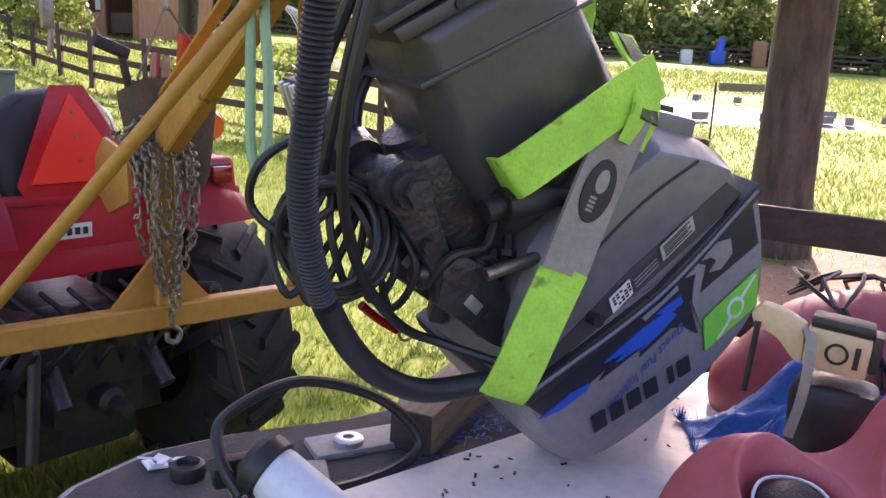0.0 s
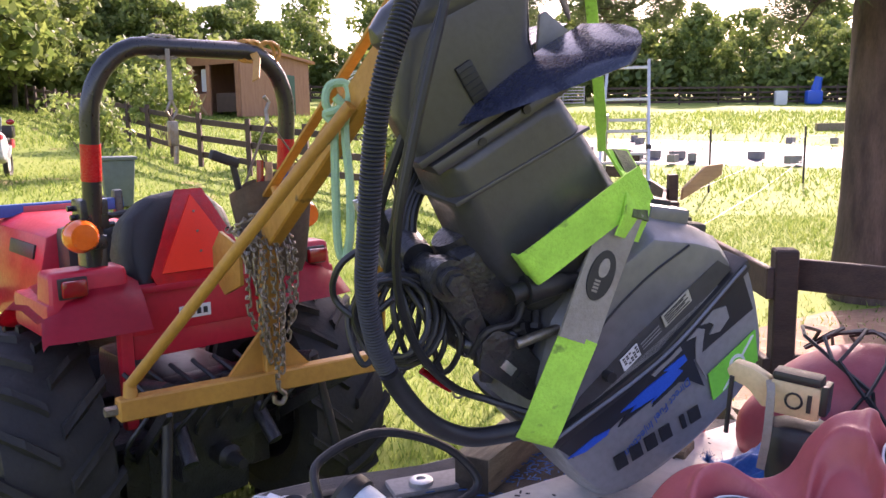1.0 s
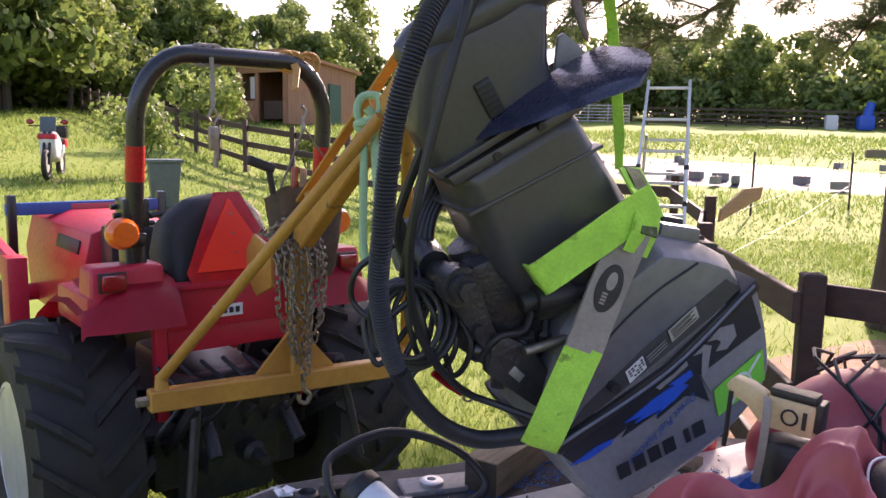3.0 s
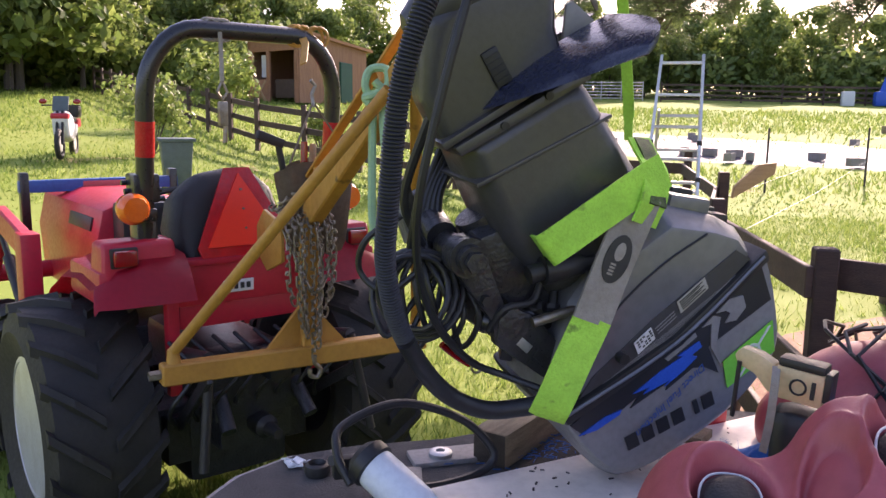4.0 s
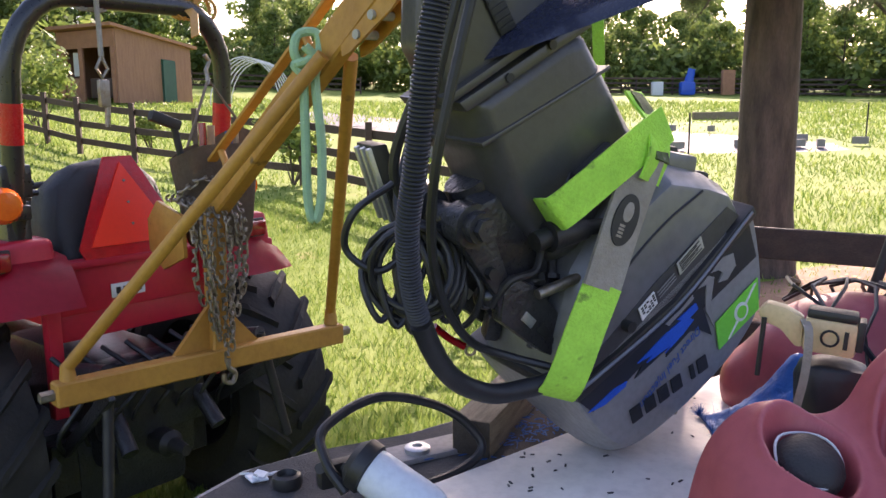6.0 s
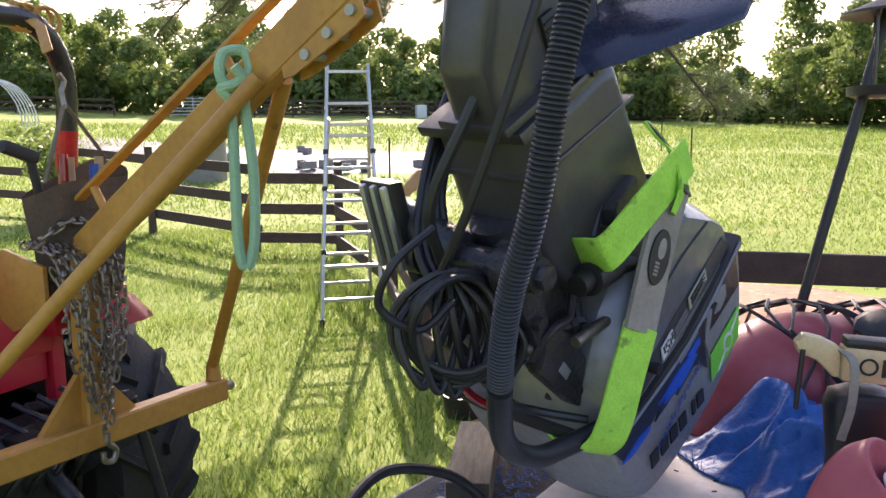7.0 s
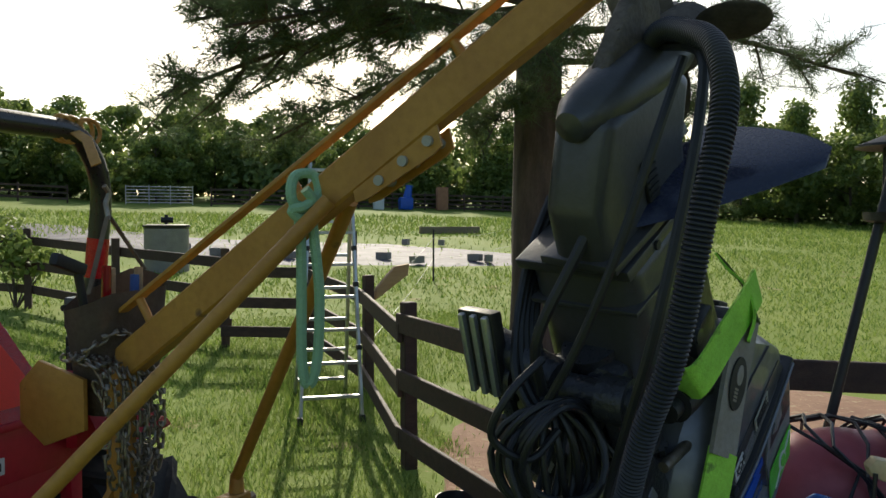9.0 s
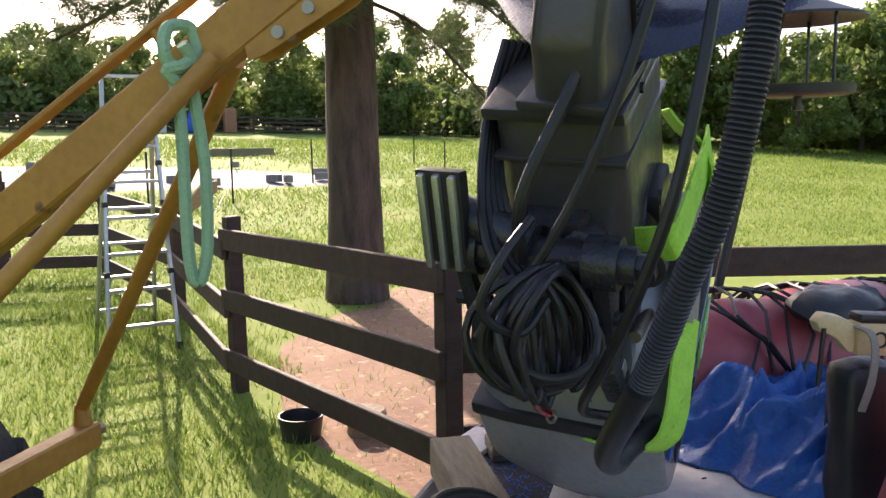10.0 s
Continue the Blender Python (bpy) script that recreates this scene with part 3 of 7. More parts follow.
        part("lamp_arm", bm, "black_paint", t)
    # seat and warning triangle
    bm = BM()
    out = [(-0.25, 1.14), (-0.265, 1.34), (-0.23, 1.46), (-0.13, 1.545), (0.0, 1.565), (0.12, 1.55), (0.2, 1.47), (0.23, 1.34), (0.22, 1.14)]
    prism(bm, out, 0.03, 0.25, 0.04, 0.06, 4)
    bmesh.ops.transform(bm, matrix=Matrix.Translation((0, 0.1, 1.14)) @ pose(0, 0, 0, -15, 0, 0) @ Matrix.Translation((0, -0.1, -1.14)), verts=bm.verts)
    box(bm, (0, 0.4, 1.12), (0.46, 0.44, 0.12), 0.05)
    part("seat", bm, "vinyl", t, "black vinyl seat")
    tri = part("slow_vehicle_sign", sign_plate(0.212, 0.415, 0.0), "reflex_red", t, "red-bordered orange warning triangle", at=pose(0.01, -0.005, 1.2, -16, 0, 0))
    bm = BM()
    prism(bm, [(-0.17, 0.05), (0.17, 0.05), (0.0, 0.35)], -0.016, -0.008)
    part("triangle", bm, "orange", tri, "fluorescent orange triangle")
    for z in (0.12, 0.2, 0.28):
        bm = BM()
        cyl(bm, (0, -0.02, z), (0, -0.014, z), 0.005, n=8)
        part("screw", bm, "steel", tri)
    # steering wheel and dash
    bm = BM()
    ring = [(0.18 * math.cos(a), 0.0, 0.18 * math.sin(a)) for a in [i * math.pi / 12 for i in range(25)]]
    mt = pose(0, 0.78, 1.36, 65, 0, 0)
    tube(bm, [mt @ Vector(q) for q in ring], 0.014, 8, caps=False)
    for a in (0.5, 2.6, 4.7):
        cyl(bm, mt @ Vector((0, 0, 0)), mt @ Vector((0.18 * math.cos(a), 0, 0.18 * math.sin(a))), 0.01, n=6)
    cyl(bm, mt @ Vector((0, 0, 0)), (0, 0.95, 1.0), 0.02)
    part("steering_wheel", bm, "black_plastic", t)
    bm = BM()
    box(bm, (0, 1.0, 1.18), (0.42, 0.18, 0.34), 0.04)
    part("dash", bm, "black_plastic", t)
    # bonnet
    bm = BM()
    prism(bm, [(-0.27, 0.8), (-0.29, 1.12), (-0.25, 1.3), (-0.12, 1.35), (0.12, 1.35), (0.25, 1.3), (0.29, 1.12), (0.27, 0.8)], 1.08, 2.25, 0.015)
    hood = part("bonnet", bm, "red", t, "red engine bonnet with black side stripe")
    for sx in (-1, 1):
        bm = BM()
        box(bm, (sx * 0.272, 1.4, 1.22), (0.012, 0.4, 0.07), 0.004, tilt(ry=-sx * 12))
        part("stripe", bm, "black_plastic", hood)
    bm = BM()
    box(bm, (0, 1.5, 0.55), (0.36, 1.0, 0.34), 0.04)
    box(bm, (0, 1.9, 0.38), (1.0, 0.14, 0.12), 0.03)
    part("engine_block", bm, "greasy", t)
    # foot boards
    for sx in (-1, 1):
        bm = BM()
        box(bm, (sx * 0.33, 0.8, 0.62), (0.32, 0.46, 0.03), 0.008)
        part("foot_board", bm, "black_paint", t)
    # loader
    bm = BM()
    cyl(bm, (-0.58, 2.1, 0.86), (0.58, 2.1, 0.86), 0.05)
    ld = part("loader_cross_tube", bm, "red", t)
    for sx in (-1, 1):
        bm = BM()
        box(bm, (sx * 0.58, 1.15, 0.9), (0.09, 0.14, 0.62), 0.01)
        bar(bm, (sx * 0.58, 1.15, 1.14), (sx * 0.58, 1.75, 1.22), 0.06, 0.13, 0.01)
        bar(bm, (sx * 0.58, 1.75, 1.22), (sx * 0.58, 2.35, 0.65), 0.06, 0.13, 0.01)
        part("loader_arm", bm, "red", t, "red front loader arm")
    for sx in (-1, 1):
        bm = BM()
        cyl(bm, (sx * 0.58, 1.2, 0.72), (sx * 0.58, 1.62, 1.02), 0.03)
        cyl(bm, (sx * 0.58, 1.62, 1.02), (sx * 0.58, 1.8, 1.15), 0.016)
        part("lift_cylinder", bm, "dark_metal", ld)
    bm = BM()
    box(bm, (0, 1.95, 1.36), (0.9, 0.05, 0.07), 0.01)
    cb = part("loader_bar", bm, "blue_ink", ld, "blue cross bar with a pale decal")
    bm = BM()
    box(bm, (0.02, 1.922, 1.36), (0.26, 0.008, 0.045), 0.002)
    part("decal", bm, "pink_red", cb)
    for sx in (-1, 1):
        bm = BM()
        box(bm, (sx * 0.42, 1.95, 1.24), (0.05, 0.06, 0.4), 0.01)
        part("bar_post", bm, "black_paint", ld)
    bm = BM()
    prism(bm, [(2.3, 0.1), (2.3, 0.6), (2.36, 0.62), (2.45, 0.25), (2.75, 0.12), (2.75, 0.08)], -0.7, 0.7)
    bmesh.ops.transform(bm, matrix=pose(0, 0, 0, 0, 0, 90), verts=bm.verts)
    bmesh.ops.transform(bm, matrix=Matrix.Diagonal((1, 1, 1, 1)), verts=bm.verts)
    part("bucket", bm, "red", ld, "red loader bucket")


def sign_plate(half, h, z0):
    bm = BM()
    prism(bm, [(-half * 0.9, z0), (half * 0.9, z0), (half * 0.99, z0 + 0.05), (0.055, z0 + h * 0.9), (-0.055, z0 + h * 0.9), (-half * 0.99, z0 + 0.05)], -0.008, 0.0)
    return bm


tractor_body()


# ---- lifting boom on the tractor's rear ----
boom = thing("lifting_boom", BOOM, "yellow steel three-point lifting boom behind the tractor", "boom")


def make_boom():
    t = boom
    bm = BM()
    bar(bm, (-0.545, -0.62, 0.815), (0.51, -0.62, 0.8), 0.06, 0.075, 0.006)
    beam = part("cross_beam", bm, "yellow", t)
    for x0, z0 in ((-0.56, 0.815), (0.525, 0.8)):
        bm = BM()
        cyl(bm, (x0 - 0.025, -0.62, z0), (x0 + 0.025, -0.62, z0), 0.018, n=6)
        part("pin", bm, "steel", beam)
    lo, hi = Vector((0.025, -0.59, 1.32)), Vector((-0.03, -2.06, 2.288))
    bm = BM()
    bar(bm, lo, hi, 0.055, 0.092, 0.006)
    part("main_arm", bm, "yellow", t, "yellow square steel arm")
    bm = BM()
    bar(bm, (0, -0.61, 0.83), (0.02, -0.6, 1.35), 0.06, 0.06, 0.006, up=(0, 1, 0))
    prism(bm, [(-0.16, 0.84), (-0.02, 0.84), (-0.02, 1.0)], -0.61, -0.59)
    prism(bm, [(0.16, 0.84), (0.02, 0.84), (0.02, 1.0)], -0.61, -0.59)
    part("mast", bm, "yellow", t)
    bm = BM()
    prism(bm, [(-0.56, 1.16), (-0.4, 1.1), (-0.3, 1.16), (-0.3, 1.27), (-0.38, 1.34), (-0.56, 1.3)], -0.007, 0.007, 0.002)
    bmesh.ops.transform(bm, matrix=Matrix.Translation((-0.07, 0, 0)) @ pose(0, 0, 0, 0, 0, 90), verts=bm.verts)
    part("top_link_plate", bm, "yellow", t)
    along = (hi - lo).normalized()
    nrm = Vector((0, along.z, -along.y))
    at = lambda k, off: lo + (hi - lo) * k + nrm * off
    for sx in (-1, 1):
        bm = BM()
        e = at(0.5, -0.03) + Vector((sx * 0.045, 0, 0))
        b0 = Vector((-0.015 + sx * 0.485, -0.62, 0.84))
        cyl(bm, b0 + Vector((0, 0, 0.05)), e, 0.019)
        cyl(bm, b0, b0 + Vector((0, 0, 0.06)), 0.026, 0.02)
        part("brace", bm, "yellow", t, "yellow tube brace")
    bm = BM()
    bar(bm, at(0.0, 0.13), at(0.93, 0.085), 0.035, 0.012, 0.002)
    for k in (0.1, 0.45, 0.75):
        cyl(bm, at(k, 0.04), at(k, 0.13 - 0.045 * k), 0.012)
    part("tension_bar", bm, "yellow", t)
    bm = BM()
    for sx in (-0.03, 0.03):
        vs = prism(bm, [(0.06, -0.045), (0.05, -0.07), (0.08, -0.08), (0.27, -0.094), (0.3, -0.09), (0.315, -0.045)], sx - 0.004, sx + 0.004)
    mx = Matrix((Vector((0, along.y, along.z)), Vector((1, 0, 0)), nrm)).transposed().to_4x4()
    bmesh.ops.transform(bm, matrix=Matrix.Translation(at(0.5, 0)) @ mx, verts=bm.verts)
    pl = part("drilled_plate", bm, "yellow", t, "yellow plate with drilled holes")
    bm = BM()
    for k in (0.13, 0.205, 0.28):
        q = at(0.5, -0.064) + along * k
        cyl(bm, q + Vector((-0.037, 0, 0)), q + Vector((0.037, 0, 0)), 0.012, n=14)
    part("hole", bm, "label_cream", pl)
    return at


boom_at = make_boom()


# ---- outboard motor, upside down: x aft, z towards the skeg ----
MOTOR = pose(0.267, 1.408, 1.262, 5, -32.7, 29)
motor = thing("outboard_motor", MOTOR, "grey outboard motor hung upside down in a lime strap", "outboard motor")
STEER = pose(0.0, -0.04, 0.03, 0, 0, -5)
BRACKET = pose(0.115, 0.02, 0.0)          # the clamp on the transom side
SIDE = -0.176          # the near flank of the cowl


def loop_tube(bm, pts, r, n=8, per=6):
    tube(bm, spline(pts, per), r, n)


def raised(a, c):
    return c + 0.035 - 0.12 * min(0.0, a)


def decal(bm, outline, y=SIDE - 0.004, t=0.003):
    prism(bm, outline, y, y + t)


def make_motor():
    t = motor
    bm = BM()
    flank = spline([(-0.262, -0.095, 0), (-0.255, -0.17, 0), (-0.235, -0.26, 0), (-0.2, -0.31, 0), (-0.1, -0.34, 0), (0.05, -0.35, 0), (0.17, -0.338, 0), (0.255, -0.3, 0), (0.295, -0.22, 0), (0.322, -0.1, 0), (0.31, -0.07, 0)], 4)
    rings = []
    for f in (1, 0.965, 0.85, 0.6, 0.3, 0, -0.3, -0.6, -0.85, -0.965, -1):
        e = 0.985 if abs(f) == 1 else 1.0
        deep = 1 + 0.42 * (1 - f * f)
        rings.append([bm.verts.new((0.03 + (q.x - 0.03) * e, f * SIDE, -0.09 + (q.y + 0.09) * (e if q.y > -0.15 else e * (1 + (deep - 1) * min(1, (-0.15 - q.y) / 0.12))))) for q in flank])
    for r0, r1 in zip(rings, rings[1:]):
        for k in range(len(r0)):
            bm.faces.new((r0[k], r0[(k + 1) % len(r0)], r1[(k + 1) % len(r0)], r1[k]))
    bm.faces.new(rings[0])
    bm.faces.new(rings[-1])
    bmesh.ops.recalc_face_normals(bm, faces=bm.faces[:])
    top = part("top_cowl", bm, "cowl_side", t, "grey cowl with black and blue graphics")
    # graphics on the near flank
    bm = BM()
    decal(bm, [(a, raised(a, c)) for a, c in [(-0.255, -0.188), (0.300, -0.128), (0.290, -0.215), (0.105, -0.213), (0.100, -0.288), (0.075, -0.250), (0.050, -0.233), (-0.030, -0.240), (-0.015, -0.224), (-0.120, -0.231), (-0.090, -0.214),
               (-0.200, -0.233), (-0.170, -0.216), (-0.240, -0.228)]])
    part("black_graphic", bm, "cowl_dark", top)
    for out in ([(0.090, -0.184), (0.030, -0.181), (0.040, -0.190), (-0.020, -0.188), (-0.100, -0.201), (-0.060, -0.208), (-0.080, -0.216), (-0.010, -0.220), (-0.030, -0.228), (0.030, -0.221), (0.070, -0.214), (0.060, -0.202), (0.090, -0.200)],
                [(-0.140, -0.220), (-0.180, -0.214), (-0.250, -0.220), (-0.210, -0.231), (-0.150, -0.228)]):
        bm = BM()
        decal(bm, [(a, raised(a, c)) for a, c in out], SIDE - 0.007)
        part("blue_flash", bm, "blue_decal", top, "jagged blue flash")
    for out in ([(0.000, -0.166), (0.090, -0.158), (0.090, -0.171), (0.040, -0.174), (0.005, -0.176)],
                [(0.155, -0.153), (0.195, -0.143), (0.230, -0.158), (0.225, -0.188), (0.190, -0.200), (0.165, -0.188), (0.185, -0.176), (0.178, -0.163)],
                [(0.110, -0.160), (0.145, -0.153), (0.160, -0.168), (0.145, -0.188), (0.125, -0.218), (0.112, -0.278), (0.108, -0.218), (0.125, -0.183), (0.135, -0.168)]):
        bm = BM()
        decal(bm, [(a, raised(a, c)) for a, c in out], SIDE - 0.0065)
        part("grey_swirl", bm, "cowl_side", top)
    bm = BM()
    decal(bm, [(0.120, -0.235), (0.272, -0.228), (0.246, -0.300), (0.103, -0.300)], SIDE - 0.006)
    gs = part("green_sticker", bm, "lime_decal", top, "bright green corner sticker")
    bm = BM()
    cyl(bm, (0.195, SIDE - 0.0085, -0.264), (0.195, SIDE - 0.006, -0.264), 0.022, n=24)
    part("round_emblem", bm, "label_white", gs)
    bm = BM()
    cyl(bm, (0.195, SIDE - 0.01, -0.264), (0.195, SIDE - 0.0085, -0.264), 0.015, n=20)
    part("emblem_centre", bm, "lime_decal", gs)
    bm = BM()
    decal(bm, [(0.135, -0.296), (0.145, -0.295), (0.262, -0.234), (0.255, -0.232)], SIDE - 0.0085)
    part("white_line", bm, "label_white", gs)
    # maker's name as plain slanted bars
    for k in range(6):
        bm = BM()
        a = 0.065 - k * 0.04
        w = 0.012 if k == 1 else 0.029
        b = -0.256 - 0.2 * (a + 0.06)
        decal(bm, [(a, b), (a - w, b + 0.2 * w), (a - w - 0.006, b - 0.034 + 0.2 * w), (a - 0.006, b - 0.034)], SIDE - 0.005)
        part("name_bar", bm, "ink", top, "black lettering bar")
    cu = bpy.data.curves.new("script", "FONT")
    cu.body, cu.size, cu.extrude, cu.align_x, cu.shear = "Direct Fuel Injection", 0.026, 0.0004, "CENTER", 0.3
    txt = new("script", cu)
    dg = bpy.context.evaluated_depsgraph_get()
    me = bpy.data.meshes.new_from_object(txt.evaluated_get(dg))
    bpy.data.objects.remove(txt)
    me.materials.clear()
    me.materials.append(M["blue_ink"])
    ob = new("script_lettering", me)
    ob.parent = top
    ob.matrix_basis = pose(-0.03, SIDE - 0.0045, -0.222, 90, 170, 0)
    # seam band with its bead
    bm = BM()
    prism(bm, [(-0.268, -0.116), (0.05, -0.134), (0.33, -0.088), (0.33, -0.06), (0.05, -0.102), (-0.266, -0.084)], SIDE - 0.012, -SIDE + 0.012, 0.008, 0.006)
    sb = part("seam_band", bm, "black_plastic", t, "black rubber seam")
    bm = BM()
    loop_tube(bm, [(-0.25, SIDE - 0.013, -0.09), (0.04, SIDE - 0.014, -0.11), (0.31, SIDE - 0.013, -0.07)], 0.004, 6)
    part("bead", bm, "cowl_grey", sb)
    # lower cowl in two planes, with the side door
    bm = BM()
    prism(bm, [(-0.262, -0.095), (0.05, -0.11), (0.325, -0.07), (0.318, -0.01), (0.275, 0.05), (0.175, 0.15), (0.03, 0.155), (-0.109, 0.085), (-0.205, -0.01)], SIDE + 0.002, -SIDE - 0.002, 0.01, 0.04, 2)
    lc = part("lower_cowl", bm, "cowl_grey", t, "grey painted lower cowl with a carry grip", smooth=25)
    bm = BM()
    loop_tube(bm, [(-0.12, SIDE + 0.001, 0.01), (-0.02, SIDE + 0.001, 0.045), (0.1, SIDE + 0.001, 0.06), (0.215, SIDE + 0.001, 0.055)], 0.0028, 6)
    part("panel_seam", bm, "ink", lc)
    bm = BM()
    decal(bm, [(-0.21, -0.085), (0.05, -0.1), (0.285, -0.062), (0.262, -0.022), (0.020, -0.035), (-0.16, -0.06)], SIDE + 0.0, 0.004)
    part("dark_panel", bm, "motor_grey", lc)
    bm = BM()
    box(bm, (0.235, 0, 0.09), (0.11, 0.22, 0.06), 0.012, tilt(ry=42))
    part("grip", bm, "cowl_grey", lc, "grey moulded carry grip")
    # solid black block in place of the shade in the grip's hollow
    bm = BM()
    box(bm, (0.252, 0, 0.112), (0.06, 0.15, 0.03), 0.008, tilt(ry=42))
    part("grip_hollow", bm, "ink", lc)
    bm = BM()
    for k in range(3):
        box(bm, (0.305 + 0.012 * (k % 2), -0.06 + 0.06 * k, 0.0), (0.05, 0.04, 0.04), 0.01, tilt(ry=40))
    part("latch", bm, "black_plastic", lc)
    bm = BM()
    cyl(bm, (-0.085, SIDE - 0.02, -0.06), (-0.085, SIDE + 0.01, -0.06), 0.012, n=16)
    part("flush_plug", bm, "black_plastic", lc)
    # paper labels
    up = 0.038
    bm = BM()
    decal(bm, [(-0.048, up - 0.118), (0.002, up - 0.112), (0.005, up - 0.083), (-0.045, up - 0.089)], SIDE - 0.006)
    l1 = part("white_label", bm, "label_white", lc)
    bm = BM()
    for k in range(5):
        for j in range(4):
            if (k * 3 + j * 5) % 4:
                decal(bm, [(-0.041 + k * 0.009, up - 0.112 + j * 0.006 + k * 0.001), (-0.035 + k * 0.009, up - 0.1114 + j * 0.006 + k * 0.001), (-0.035 + k * 0.009, up - 0.108 + j * 0.006 + k * 0.001), (-0.041 + k * 0.009, up - 0.1086 + j * 0.006 + k * 0.001)], SIDE - 0.0075, 0.001)
    part("print", bm, "ink", l1)
    bm = BM()
    decal(bm, [(0.08, up - 0.1), (0.162, up - 0.091), (0.165, up - 0.063), (0.083, up - 0.072)], SIDE - 0.006)
    l2 = part("cream_label", bm, "label_cream", lc)
    bm = BM()
    for j in range(5):
        decal(bm, [(0.087, up - 0.095 + j * 0.0048), (0.155 - 0.01 * (j % 2), up - 0.0875 + j * 0.0048), (0.155 - 0.01 * (j % 2), up - 0.0855 + j * 0.0048), (0.087, up - 0.093 + j * 0.0048)], SIDE - 0.0075, 0.001)
    part("print", bm, "ink", l2)
    bm = BM()
    for j in range(3):
        decal(bm, [(0.012, up - 0.107 + j * 0.007), (0.068, up - 0.1005 + j * 0.007), (0.068, up - 0.0985 + j * 0.007), (0.012, up - 0.105 + j * 0.007)], SIDE - 0.006, 0.001)
    part("small_print", bm, "cowl_side", lc)
    # drive shaft housing
    bm = BM()
    prism(bm, [(-0.13, 0.1), (0.0, 0.06), (0.19, 0.07), (0.18, 0.22), (0.155, 0.475), (0.1, 0.495), (-0.14, 0.5), (-0.152, 0.4), (-0.165, 0.27)], -0.105, 0.105, 0.02, 0.03, 3)
    hs = part("shaft_housing", bm, "motor_grey", t, "dark grey shaft housing with cast ribs")
    bm = BM()
    prism(bm, [(-0.157, 0.41), (0.165, 0.372), (0.165, 0.38), (-0.157, 0.42)], -0.109, 0.109, 0.003)
    part("rib", bm, "motor_grey", hs)
    bm = BM()
    prism(bm, [(-0.155, 0.482), (0.16, 0.465), (0.164, 0.487), (-0.16, 0.506)], -0.11, 0.11, 0.006)
    part("flange", bm, "motor_grey", hs)
    for a in (-0.05, 0.06):
        bm = BM()
        cyl(bm, (a, -0.115, 0.487), (a, -0.1, 0.487), 0.009, n=8)
        part("bolt", bm, "dark_metal", hs)
    bm = BM()
    box(bm, (0.045, -0.112, 0.21), (0.1, 0.03, 0.085), 0.01, tilt(ry=-4))
    cyl(bm, (0.015, -0.128, 0.235), (0.015, -0.12, 0.235), 0.016, n=14)
    part("cover_plate", bm, "motor_grey", hs)
    # gear case
    bm = BM()
    prism(bm, [(-0.165, 0.465), (0.13, 0.465), (0.15, 0.56), (0.2, 0.66), (0.16, 0.7), (-0.08, 0.71), (-0.16, 0.58)], -0.055, 0.055, 0.015, 0.018, 3)
    gc = part("gear_case", bm, "motor_grey", t, "dark grey gear case", at=STEER)
    bm = BM()
    box(bm, (0.0, -0.058, 0.56), (0.035, 0.01, 0.075), 0.003)
    for k in range(5):
        box(bm, (0.0, -0.064, 0.535 + 0.0125 * k), (0.03, 0.004, 0.004))
    part("water_intake", bm, "ink", gc)
    bm = BM()
    lathe(bm, [(0.004, -0.235), (0.026, -0.225), (0.045, -0.19), (0.057, -0.12), (0.06, -0.03), (0.057, 0.06), (0.05, 0.11), (0.042, 0.14)], 24, pose(0.12, 0, 0.7, 0, 92, 0))
    part("torpedo", bm, "motor_grey", gc, "scuffed gear case bullet")
    bm = BM()
    prism(bm, [(-0.06, 0.72), (0.17, 0.72), (0.2, 0.78), (0.2, 0.84), (0.16, 0.85), (0.06, 0.8)], -0.016, 0.016, 0.006, 0.006)
    part("skeg", bm, "mud", gc, "mud-caked skeg")
    bm = BM()
    lathe(bm, [(0.045, 0.1), (0.058, 0.12), (0.056, 0.19), (0.028, 0.215), (0.01, 0.22)], 20, pose(0.12, 0, 0.7, 0, 92, 0))
    pr = part("propeller", bm, "mud", t, "dirty three-blade propeller", at=STEER)
    for k in range(3):
        bm = BM()
        vs = ball(bm, (0, 0, 0.105), 0.07, (0.1, 0.8, 1.0), 16, 10, tilt(rz=38))
        for v in vs:
            v.co.x += 0.12 * v.co.y * v.co.z / 0.1
        bmesh.ops.transform(bm, matrix=Matrix.Translation((0.275, 0, 0.695)) @ pose(0, 0, 0, k * 120 + 75, 0, 0), verts=vs)
        part("blade", bm, "mud", pr)
    # plate, trim tab and wings
    bm = BM()
    prism(bm, [(-0.17, 0.478), (0.24, 0.478), (0.25, 0.492), (-0.17, 0.494)], -0.075, 0.075, 0.004)
    part("ventilation_plate", bm, "motor_grey", t, at=STEER)
    bm = BM()
    prism(bm, [(0.16, 0.52), (0.24, 0.52), (0.215, 0.58), (0.2, 0.58)], -0.006, 0.006, 0.003)
    part("trim_tab", bm, "cowl_side", t, "pale grey trim tab", at=STEER)
    for sy in (-1, 1):
        bm = BM()
        rows = []
        for f in (0, 0.15, 0.35, 0.55, 0.75, 0.9, 1.0):
            y = 0.03 + 0.24 * f
            x0, x1 = -0.08 + 0.27 * f ** 1.3, 0.26 + 0.02 * math.sin(f * 1.6) - 0.05 * f ** 4
            th = 0.02 * (1 - 0.75 * f) + 0.003
            z = 0.505 - 0.015 * f
            rows.append([bm.verts.new((x0 + (x1 - x0) * k, sy * y, z + th * up + 0.02 * k * k)) for k, up in ((0, 0), (0.15, 0.8), (0.45, 1.0), (0.8, 0.5), (1, 0), (0.8, -0.4), (0.45, -0.5), (0.15, -0.5))])
